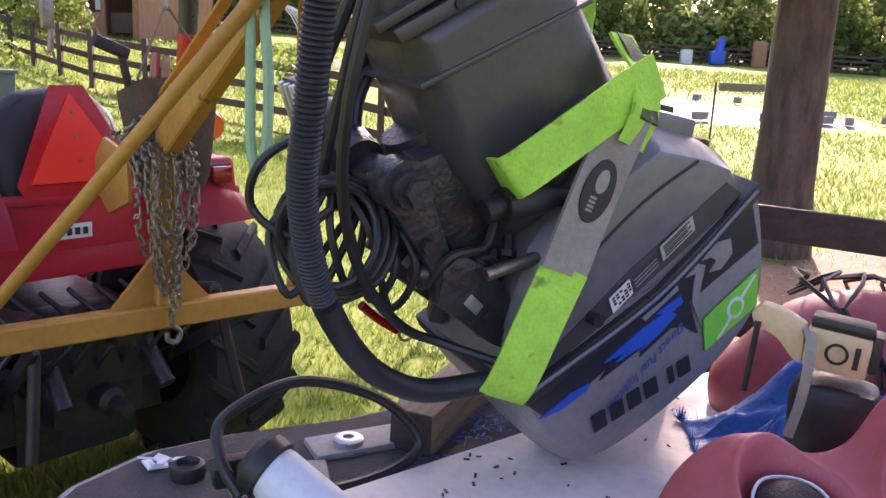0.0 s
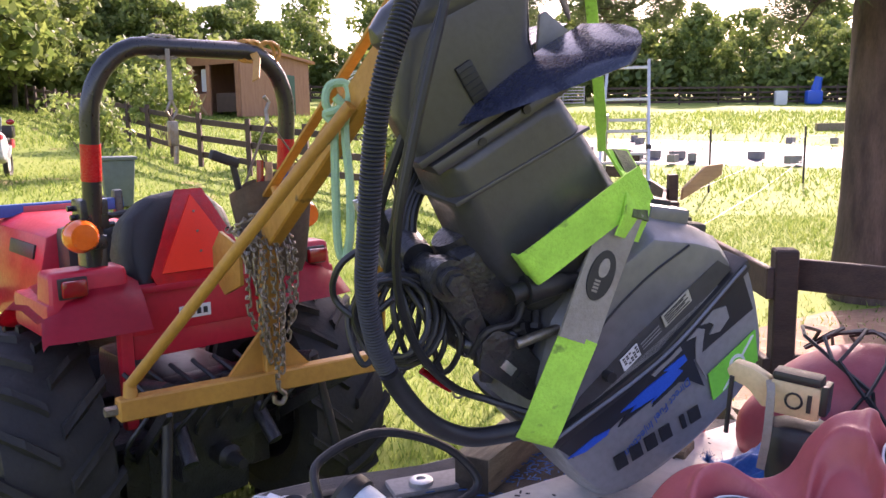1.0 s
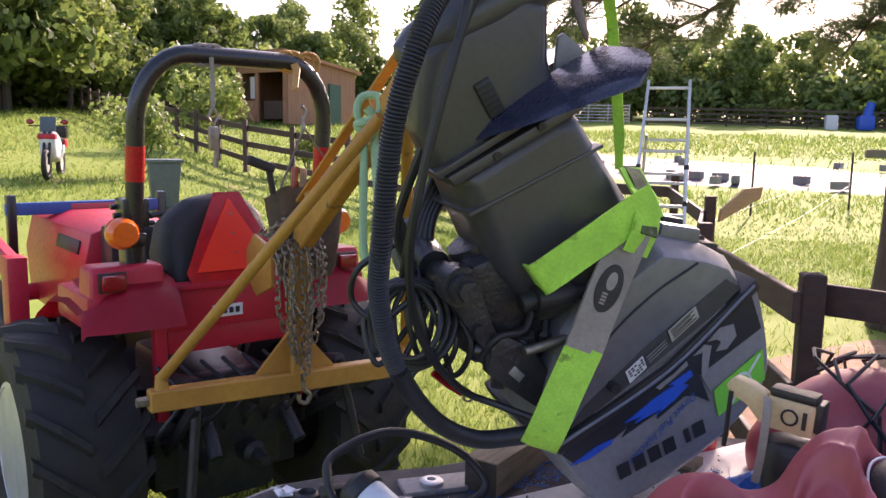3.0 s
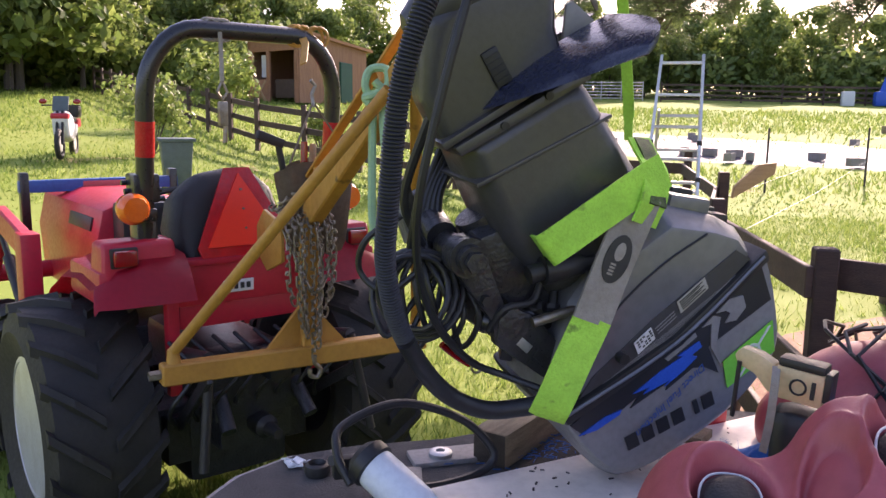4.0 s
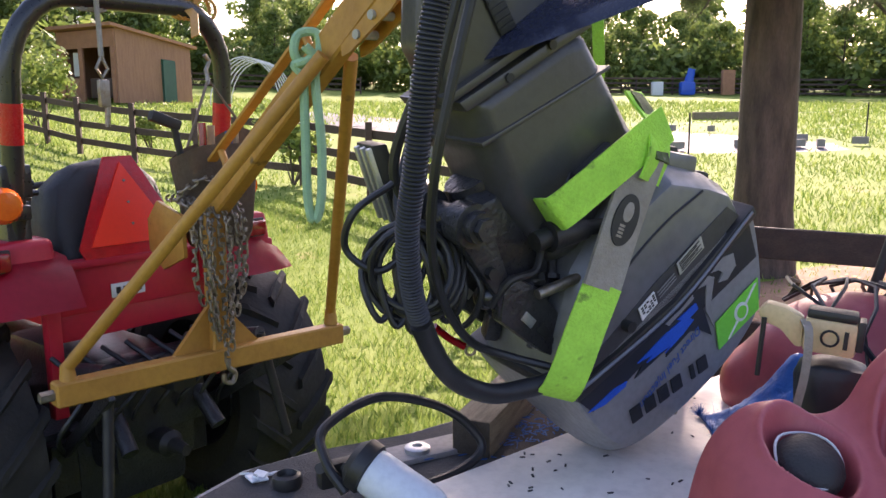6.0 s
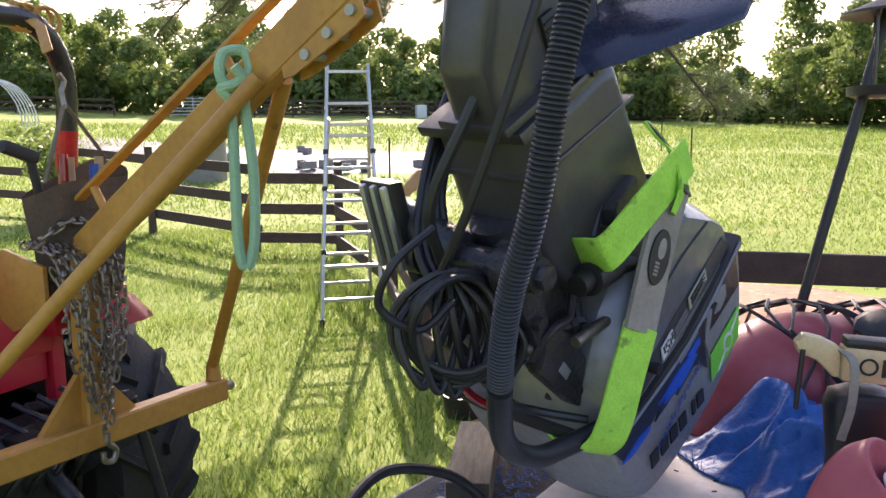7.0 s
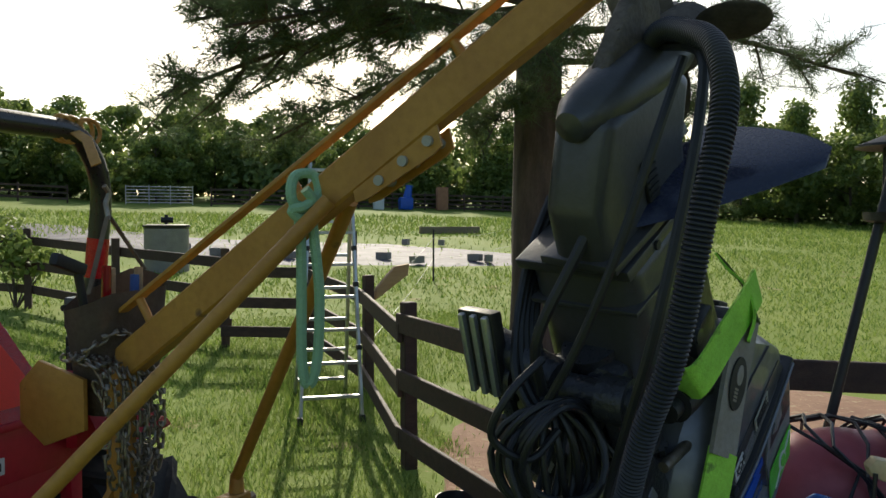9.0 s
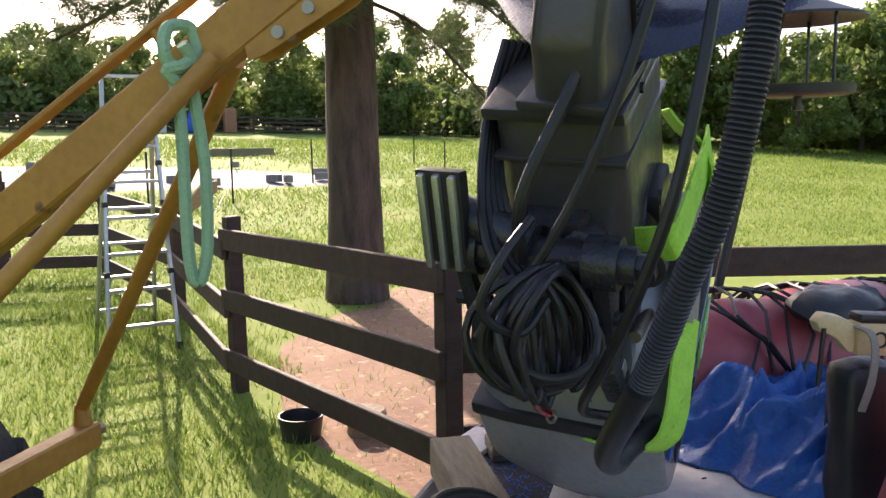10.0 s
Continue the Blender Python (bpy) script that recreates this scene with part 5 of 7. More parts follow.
# ---- boat deck, board and the things on it ----
DECK = 0.79
EDGE = Vector((0.77, 0.64, 0)).normalized()           # line of the white board's far edge
OUT = Vector((EDGE.y, -EDGE.x, 0))


def make_deck():
    t = thing("boat_deck", pose(0.02, -0.1, 0), "black moulded boat deck with a grey rim", "boat")
    bm = BM()
    out = [(-0.62, 1.2), (-0.6, 1.36), (-0.52, 1.5), (-0.38, 1.6), (-0.16, 1.7), (0.08, 1.88), (0.22, 1.98), (0.4, 2.12), (0.75, 2.12), (2.6, 1.6), (2.6, -0.2), (0.2, -0.05), (-0.35, 0.75)]
    c = Vector((0.8, 1.1))
    levels = ((0.25, 0.86), (0.55, 0.97), (DECK - 0.05, 1.0), (DECK - 0.012, 0.995), (DECK, 0.98))
    rows = [[bm.verts.new((c.x + (x - c.x) * k, c.y + (y - c.y) * k, z)) for x, y in out] for z, k in levels]
    n = len(out)
    for r0, r1 in zip(rows, rows[1:]):
        for i in range(n):
            bm.faces.new((r0[i], r0[(i + 1) % n], r1[(i + 1) % n], r1[i]))
    bm.faces.new(rows[-1])
    bm.faces.new(rows[0])
    hull = part("hull", bm, "carpet", t, "black textured deck moulding", smooth=30)
    bm = BM()
    rim = [Vector((x, y, DECK - 0.025)) for x, y in out[-1:] + out[:9]]
    tube(bm, rim, 0.022, 8, flat=0.5)
    part("rim", bm, "deck_grey", hull, "scuffed grey rim")
    bm = BM()
    for k in range(3):
        box(bm, (0.2 + 0.9 * k, 0.9, 0.07), (0.14, 1.3, 0.42), 0.02)
    part("trailer_bunk", bm, "dark_metal", t)
    # hatch with a latch
    bm = BM()
    box(bm, (-0.1, 1.57, DECK + 0.006), (0.22, 0.09, 0.016), 0.006, tilt(rz=28))
    hp = part("hatch_plate", bm, "deck_grey", t, "grey checkered hatch plate")
    bm = BM()
    lathe(bm, [(0.03, 0), (0.03, 0.012), (0.024, 0.016), (0.012, 0.016), (0.011, 0.008), (0.001, 0.008)], 20, pose(-0.125, 1.545, DECK + 0.012))
    part("latch_ring", bm, "alu", hp)
    bm = BM()
    box(bm, (-0.2, 1.42, DECK + 0.004), (0.11, 0.1, 0.008), 0.003, tilt(rz=15))
    part("access_plate", bm, "deck_grey", t)
    bm = BM()
    lathe(bm, [(0.03, 0), (0.033, 0.012), (0.03, 0.026), (0.022, 0.03), (0.018, 0.018), (0.001, 0.018)], 20, pose(-0.4, 1.4, DECK))
    part("filler_neck", bm, "black_plastic", t)


make_deck()


def make_board():
    bm = BM()
    a = Vector((-0.14, 1.2, 0))
    c = a + EDGE * 0.75 + OUT * 0.45
    box(bm, (0, 0, 0), (1.5, 0.9, 0.018), 0.003)
    ang = math.degrees(math.atan2(EDGE.y, EDGE.x))
    ob = part("white_board", bm, "board", at=pose(c.x, c.y, DECK + 0.012, 0, 0, ang))
    tagged(ob, "scuffed white plywood board laid on the deck", "board")
    bm = BM()
    box(bm, (0, 0, 0), (0.16, 0.1, 0.014), 0.003)
    tagged(part("white_offcut", bm, "board", at=pose(0.32, 1.88, DECK + 0.01, 0, 0, 25)), "small white board offcut on the deck", "board")
    rng = random.Random(3)
    bm = BM()
    for k in range(60):
        u, v = rng.uniform(0.02, 1.1), rng.uniform(0.01, 0.35)
        q = a + EDGE * u + OUT * v
        s = rng.uniform(0.002, 0.007)
        box(bm, (q.x, q.y, DECK + 0.0225), (s * 2, s * 0.7, 0.002), 0, tilt(rz=rng.uniform(0, 180)))
    tagged(part("debris", bm, "ink", smooth=0), "dark crumbs scattered on the white board", "debris", kind="stuff")
    bm = BM()
    for k in range(260):
        u, v = rng.gauss(0.5, 0.14), rng.gauss(-0.1, 0.05)
        q = a + EDGE * u + OUT * v
        box(bm, (q.x, q.y, DECK + 0.003 + rng.random() * 0.01), (rng.uniform(0.006, 0.025), 0.002, 0.002), 0, tilt(rx=rng.uniform(-20, 20), rz=rng.uniform(0, 180)))
    tagged(part("shreds", bm, "tarp", smooth=0), "frayed blue tarp threads on the deck", "debris", kind="stuff")
    bm = BM()
    box(bm, (0, 0, 0), (0.05, 0.02, 0.003), 0, tilt(rz=20))
    tagged(part("tarp_scrap", bm, "tarp", at=pose(0.14, 1.1, DECK + 0.026)), "blue tarp scrap on the white board", "scrap")
    bm = BM()
    for k in range(7):
        box(bm, (rng.uniform(-0.04, 0.04), rng.uniform(-0.02, 0.02), 0.006), (0.03, 0.018, 0.004), 0, tilt(rx=rng.uniform(-30, 30), ry=rng.uniform(-20, 20), rz=rng.uniform(0, 180)))
    tagged(part("tape_scrap", bm, "white_plastic", at=pose(-0.45, 1.33, DECK + 0.004)), "crumpled pale blue tape on the deck", "scrap")


make_board()


def make_block():
    t = thing("timber_block", pose(0.09, 1.61, DECK + 0.045, 0, 0, 67), "weathered sawn timber block on the deck", "timber")
    bm = BM()
    box(bm, (0, 0, 0), (0.36, 0.095, 0.088), 0.004)
    part("block", bm, "timber", t)
    for sx in (-1, 1):
        bm = BM()
        box(bm, (sx * 0.181, 0, 0), (0.003, 0.09, 0.083), 0.001)
        part("end_grain", bm, "end_grain", t, "dark sawn end")
    t2 = thing("timber_offcut", pose(0.43, 1.74, DECK + 0.022, 0, 0, -25), "flat timber offcut under the motor", "timber")
    bm = BM()
    box(bm, (0, 0, 0), (0.3, 0.09, 0.04), 0.004)
    part("plank", bm, "timber", t2)


make_block()


def make_filter():
    t = thing("fuel_filter", pose(0.02, -0.1, 0), "white spin-on fuel filter with a black hose", "fuel filter")
    m = Matrix.Translation((-0.155, 1.2, DECK + 0.09)) @ look((0, 0, 0), (-0.75, 0.3, 0.42)) @ pose(0, 0, 0, 0, 180, 0)
    bm = BM()
    lathe(bm, [(0.01, -0.1), (0.03, -0.098), (0.042, -0.088), (0.046, -0.07), (0.046, 0.05), (0.044, 0.06), (0.02, 0.062)], 28, m)
    part("canister", bm, "white_plastic", t, "white painted canister")
    bm = BM()
    lathe(bm, [(0.04, 0.055), (0.052, 0.06), (0.052, 0.085), (0.035, 0.1), (0.01, 0.102)], 24, m)
    part("filter_head", bm, "black_plastic", t)
    bm = BM()
    e = m @ Vector((0, 0, 0.09))
    box(bm, e + Vector((-0.04, 0.04, -0.04)), (0.09, 0.03, 0.05), 0.008, tilt(rz=30))
    for k in range(2):
        cyl(bm, e + Vector((-0.02 - 0.05 * k, 0.02, -0.02)), e + Vector((-0.02 - 0.05 * k, -0.01, -0.01)), 0.011, n=8)
    part("mount", bm, "dark_metal", t)
    bm = BM()
    tube(bm, spline([e + Vector((-0.02, -0.03, -0.05)), e + Vector((-0.06, 0.0, 0.0)), (-0.3, 1.3, DECK + 0.17), (-0.2, 1.42, DECK + 0.19), (-0.06, 1.48, DECK + 0.14), (0.02, 1.48, DECK + 0.06), (-0.02, 1.44, DECK + 0.02),
                     (-0.12, 1.36, DECK + 0.015), (-0.2, 1.3, DECK + 0.05), e + Vector((0.04, 0.05, 0.0))], 8), 0.0105, 10)
    part("fuel_hose", bm, "cable", t, "black rubber fuel hose")


make_filter()


def make_red_can():
    t = thing("fuel_can", pose(0.5, 1.84, DECK + 0.005, 0, 0, 30), "red plastic fuel can with a white cap on the deck", "fuel can")
    bm = BM()
    box(bm, (0, 0, 0.12), (0.26, 0.16, 0.24), 0.04, None, (0.8, 0.85))
    part("can", bm, "red", t)
    bm = BM()
    tube(bm, spline([(-0.09, 0, 0.23), (-0.07, 0, 0.285), (0.02, 0, 0.29), (0.06, 0, 0.24)], 5), 0.014, 8)
    part("handle", bm, "red", t)
    bm = BM()
    tube(bm, spline([(-0.1, 0.02, 0.23), (-0.12, 0.02, 0.28), (-0.15, 0.03, 0.32)], 5), 0.02, 10)
    part("spout", bm, "white_plastic", t, "white plastic spout")


make_red_can()


# ---- red seat, tools and tarp on the deck ----
def blob(name, balls, voxel, material, parent, label=""):
    """Rounded lumps melted into one moulded form."""
    bm = BM()
    for c, s, r in balls:
        ball(bm, c, 1.0, s, 20, 14, tilt(*r))
    ob = part(name, bm, material, parent, label, smooth=0)
    md = ob.modifiers.new("melt", "REMESH")
    md.mode, md.voxel_size, md.use_smooth_shade = "VOXEL", voxel, True
    sm = ob.modifiers.new("even", "SMOOTH")
    sm.factor, sm.iterations = 0.6, 8
    return ob


def make_seat():
    """A moulded shell: a scalloped back rim that slopes forward, with sunk wells for the pads."""
    t = thing("moulded_seat", pose(0, 0, -0.04), "faded red moulded plastic seat with black pads on the deck", "seat")
    rim = spline([(0.33, 0.93, 0), (0.355, 1.06, 0), (0.385, 1.125, 0), (0.43, 1.163, 0), (0.48, 1.168, 0), (0.535, 1.148, 0), (0.58, 1.165, 0), (0.612, 1.22, 0), (0.65, 1.258, 0), (0.7, 1.264, 0), (0.77, 1.24, 0), (0.86, 1.18, 0), (0.93, 1.02, 0)], 12)
    wells = [(0.492, 0.785, 0.058, 0.066, 0.075), (0.745, 0.79, 0.06, 0.085, 0.08), (0.633, 0.765, 0.04, 0.06, 0.045)]

    def crest(x):
        for a, b in zip(rim, rim[1:]):
            if a.x <= x <= b.x:
                return a.y + (b.y - a.y) * (x - a.x) / max(1e-6, b.x - a.x)
        return rim[0].y if x < rim[0].x else rim[-1].y

    def height(x, y):
        z = crest(x)
        lobe = math.exp(-((x - 0.46) / 0.075) ** 2) + math.exp(-((x - 0.71) / 0.09) ** 2)
        if y > 0.87:
            z -= 2.2 * (y - 0.87) + 30 * (y - 0.87) ** 2
        else:
            d = 0.87 - y
            z -= 0.5 * d * (1 - 0.55 * lobe) + 1.6 * d * d * lobe
        return max(z, DECK + 0.03)

    def sunk(x, y):
        z = height(x, y)
        for cx, cy, rx, ry, dp in wells:
            q = math.hypot((x - cx) / rx, (y - cy) / ry)
            f = min(1, max(0, (1.12 - q) / 0.22))
            z -= dp * f * f * (3 - 2 * f) - 0.006 * math.exp(-((q - 1.2) / 0.1) ** 2)
        return max(z, DECK + 0.03)

    nx, ny = 130, 100
    vs, fs = [], []
    for b in range(ny):
        for a in range(nx):
            x, y = 0.33 + 0.6 * a / (nx - 1), 0.56 + 0.4 * b / (ny - 1)
            vs.append((x, y, sunk(x, y)))
    for b in range(ny - 1):
        for a in range(nx - 1):
            fs.append((b * nx + a, b * nx + a + 1, (b + 1) * nx + a + 1, (b + 1) * nx + a))
    border = [a for a in range(nx)] + [b * nx + nx - 1 for b in range(1, ny)] + [(ny - 1) * nx + a for a in range(nx - 2, -1, -1)] + [b * nx for b in range(ny - 2, 0, -1)]
    base = len(vs)
    vs += [(vs[k][0], vs[k][1], DECK + 0.024) for k in border]
    for k in range(len(border)):
        k2 = (k + 1) % len(border)
        fs.append((border[k2], border[k], base + k, base + k2))
    raw("shell", vs, fs, "pink_red", t, smooth=True)
    for cx, cy, rx, ry, dp in wells[:2]:
        slope = math.degrees(math.atan2(height(cx, cy + 0.03) - height(cx, cy - 0.03), 0.06))
        z = height(cx, cy)
        bm = BM()
        vb = ball(bm, (cx, cy, z - 0.034), 1.0, (rx * 0.84, ry * 0.86, 0.034), 24, 14, tilt(slope, 0, 0))
        for v in vb:
            v.co += noise.noise_vector(v.co * 25) * 0.003
        pad = part("pad", bm, "vinyl", t, "black vinyl pad with white piping")
        bm = BM()
        ring = [Vector((cx, cy, z - 0.024)) + tilt(slope, 0, 0) @ Vector((rx * 0.82 * math.cos(a), ry * 0.84 * math.sin(a), 0.004 * math.sin(3 * a))) for a in [i * math.pi / 14 for i in range(29)]]
        tube(bm, ring, 0.0022, 6, caps=False)
        part("piping", bm, "label_white", pad)
    bm = BM()
    cz = height(0.72, 0.64)
    ball(bm, (0.72, 0.64, cz), 1.0, (0.1, 0.06, 0.035), 24, 12)
    cu = part("cushion", bm, "vinyl", t, "grey ribbed vinyl cushion")
    for k in range(5):
        bm = BM()
        y = 0.6 + 0.02 * k
        tube(bm, spline([(0.65, y, cz + 0.018), (0.69, y, cz + 0.031), (0.72, y, cz + 0.034), (0.75, y, cz + 0.031), (0.79, y, cz + 0.018)], 5), 0.004, 6)
        part("rib", bm, "motor_grey", cu)


make_seat()


def make_drill(m, label):
    """A cordless drill: handle foot up, body down in its holster."""
    t = thing("cordless_drill", m, label, "drill")
    bm = BM()
    box(bm, (0, 0, 0), (0.095, 0.05, 0.07), 0.012)
    body = part("foot", bm, "cream_plastic", t, "cream plastic battery foot")
    bm = BM()
    torus(bm, pose(0.0, -0.027, 0.0, 90, 0, 0), 0.015, 0.0025)
    box(bm, (0.028, -0.0265, 0.0), (0.008, 0.003, 0.035))
    part("round_mark", bm, "ink", body)
    bm = BM()
    box(bm, (0.0, 0, 0.042), (0.09, 0.048, 0.02), 0.008)
    box(bm, (0.052, 0, 0.01), (0.014, 0.046, 0.06), 0.004)
    part("battery", bm, "black_plastic", t, "black battery pack")
    bm = BM()
    prism(bm, [(-0.05, 0.03), (-0.085, 0.045), (-0.12, 0.05), (-0.135, 0.03), (-0.125, 0.01), (-0.09, 0.0), (-0.06, -0.03), (-0.045, -0.03)], -0.018, 0.018, 0.008)
    part("grip", bm, "cream_plastic", t)
    bm = BM()
    cyl(bm, (-0.12, -0.02, 0.02), (-0.12, -0.02, -0.1), 0.005, n=8)
    part("lanyard", bm, "black_plastic", t)


make_drill(pose(0.645, 1.06, 1.178, 0, 4, -28) @ Matrix.Scale(0.92, 4), "cream and black cordless drill stuck in the tool bag")


def make_holster():
    t = thing("tool_holster", pose(0, 0, 0), "black fabric tool bag holding a drill", "tool bag")
    for c, s, r in (((0.665, 1.085, 0.94), (0.11, 0.09, 0.38), -28), ((0.8, 1.14, 0.88), (0.13, 0.12, 0.32), -16)):
        bm = BM()
        box(bm, c, s, 0.035, tilt(rz=r), (1.06, 1.1))
        bmesh.ops.subdivide_edges(bm, edges=bm.edges[:], cuts=2, use_grid_fill=True)
        for v in bm.verts:
            v.co += noise.noise_vector(v.co * 12) * 0.012
        part("pocket", bm, "black_plastic", t, "slumped black fabric pocket", smooth=60)
    bm = BM()
    ribbon(bm, spline([(0.583, 1.04, 1.05), (0.588, 1.025, 1.12), (0.593, 1.03, 1.19), (0.601, 1.07, 1.205)], 5), Vector((1, -0.5, 0)), 0.014)
    part("strap", bm, "sleeve", t, "grey webbing strap")


make_holster()


def make_float():
    t = thing("red_kayak", pose(0, 0, 0), "faded red plastic hull with black netting behind the motor", "kayak")
    blob("hull", [((0.98, 1.62, 0.93), (0.26, 0.17, 0.2), (0, 0, -20)), ((1.3, 1.5, 0.95), (0.4, 0.2, 0.21), (0, 0, -20)), ((1.75, 1.33, 0.95), (0.4, 0.2, 0.2), (0, 0, -20)), ((0.82, 1.72, 0.86), (0.14, 0.12, 0.13), (0, 0, 0))], 0.025, "pink_red", t)
    rng = random.Random(8)
    bm = BM()
    for k in range(26):
        x = 0.86 + 0.035 * k
        pts = []
        for i in range(7):
            f = i / 6
            a = math.pi * (0.05 + 0.75 * f)
            yc = 1.62 - (x - 0.98) * 0.36
            pts.append((x + rng.uniform(-0.015, 0.015) + 0.05 * math.sin(9 * f + k), yc - 0.2 * math.cos(a) * 1.02, 0.94 + 0.215 * math.sin(a)))
        tube(bm, pts, 0.005, 5)
    tagged(part("netting", bm, "black_plastic", t), kind="stuff")
    for k in range(3):
        bm = BM()
        c = Vector((1.15 + 0.28 * k, 1.42 - 0.1 * k, 1.12))
        vs = ball(bm, c, 1.0, (0.16, 0.1, 0.05), 18, 10)
        for v in vs:
            v.co += noise.noise_vector(v.co * 14) * 0.03
        part("strap_roll", bm, "black_plastic", t, "crumpled black strapping")


make_float()


def make_tarp():
    t = thing("blue_tarp", pose(0, 0, 0), "crumpled frayed blue tarpaulin heaped on the deck", "tarp")
    nx, ny = 150, 100
    vs, fs = [], []
    for j in range(ny):
        for i in range(nx):
            u, v = i / (nx - 1), j / (ny - 1)
            x = 0.6 + 0.8 * u + 0.05 * noise.noise((u * 5, v * 5, 1))
            y = 1.62 - 0.52 * v - 0.12 * u + 0.05 * noise.noise((u * 5, v * 5, 2))
            env = min(1, 5 * u, 5 * (1 - u), 5 * v, 5 * (1 - v))
            r = (1 - abs(noise.noise((u * 3.5 + v, v * 4.0, 4.0)))) ** 3 * 0.13 + (1 - abs(noise.noise((u * 8 + 2 * v, v * 7, 6.0)))) ** 3 * 0.075 + (1 - abs(noise.noise((u * 19, v * 16 + u * 5, 8.0)))) ** 2 * 0.022 + 0.006 * noise.noise((u * 60, v * 50, 1.0))
            hump = 0.05 * math.exp(-((u - 0.3) ** 2 / 0.03 + (v - 0.3) ** 2 / 0.06)) + 0.09 * math.exp(-(((x - 0.78) / 0.16) ** 2 + ((y - 1.04) / 0.09) ** 2))
            # it lies flat under the motor's cowl
            keep = 1 - 0.9 * math.exp(-(((x - 0.5) / 0.12) ** 2 + ((y - 1.4) / 0.2) ** 2))
            vs.append((x, y, DECK + 0.024 + env * (0.02 + 0.72 * (r + hump) * keep)))
    for j in range(ny - 1):
        for i in range(nx - 1):
            fs.append((j * nx + i, j * nx + i + 1, (j + 1) * nx + i + 1, (j + 1) * nx + i))
    ob = raw("sheet", vs, fs, "tarp", t, smooth=True)
    sd = ob.modifiers.new("thick", "SOLIDIFY")
    sd.thickness = 0.002
    rng = random.Random(6)
    bm = BM()
    for k in range(900):
        i = rng.choice([0, rng.randrange(nx), rng.randrange(nx)]) + (0 if rng.random() < 0.5 else nx * rng.randrange(ny - 1))
        p = Vector(vs[min(i, len(vs) - 1)])
        d = Vector((rng.uniform(-1, 1), rng.uniform(-1, 1), rng.uniform(0.1, 1.2))).normalized() * rng.uniform(0.01, 0.04)
        s = d.cross(Vector((0, 0, 1))).normalized() * 0.0012
        a, b, c = bm.verts.new(p - s), bm.verts.new(p + s), bm.verts.new(p + d)
        bm.faces.new((a, b, c))
    tagged(part("fringe", bm, "tarp", t, "frayed blue threads", smooth=0), kind="stuff")


make_tarp()


# ---- bird feeder ----
def make_feeder():
    t = thing("bird_feeder", pose(0, 0, 0), "black metal bird feeder on a leaning pole", "bird feeder")
    bm = BM()
    lo, hi = Vector((1.0, 1.77, 0.75)), Vector((1.37, 1.68, 2.28))
    cyl(bm, lo, hi, 0.014, n=12)
    pole = part("pole", bm, "black_plastic", t)
    bm = BM()
    top = hi - (hi - lo).normalized() * 0.02
    box(bm, top + Vector((-0.01, 0, -0.06)), (0.035, 0.03, 0.16), 0.008, tilt(ry=13))
    part("finial", bm, "black_paint", pole, "carved pole top")
    c = Vector((1.33, 1.67, 0))
    bm = BM()
    lathe(bm, [(0.001, 1.965), (0.02, 1.96), (0.07, 1.935), (0.13, 1.91), (0.175, 1.893), (0.176, 1.886), (0.12, 1.9), (0.001, 1.93)], 28, pose(c.x, c.y, 0))
    roof = part("roof", bm, "black_plastic", t, "shallow black conical roof")
    bm = BM()
    tube(bm, spline([c + Vector((0, 0, 1.96)), c + Vector((0.005, 0, 2.0)), c + Vector((0.03, 0, 2.04)), c + Vector((0.0, 0, 2.1)), c + Vector((-0.03, 0, 2.14))], 5), 0.004, 6)
    part("hanger", bm, "dark_metal", roof)
    bm = BM()
    lathe(bm, [(0.001, 1.672), (0.13, 1.672), (0.15, 1.678), (0.152, 1.702), (0.144, 1.702), (0.14, 1.684), (0.001, 1.682)], 28, pose(c.x, c.y, 0))
    tray = part("tray", bm, "black_plastic", t, "round black seed tray")
    bm = BM()
    cyl(bm, c + Vector((0, 0, 1.672)), c + Vector((0, 0, 1.645)), 0.012, n=10)
    cyl(bm, c + Vector((0, 0, 1.645)), c + Vector((0, 0, 1.632)), 0.018, n=10)
    part("knob", bm, "black_paint", tray)
    for a in (0.4, 1.5, 3.3, 4.4):
        bm = BM()
        cyl(bm, c + Vector((0.138 * math.cos(a), 0.138 * math.sin(a), 1.69)), c + Vector((0.138 * math.cos(a), 0.138 * math.sin(a), 1.9)), 0.005, n=8)
        part("rod", bm, "black_paint", t)


make_feeder()


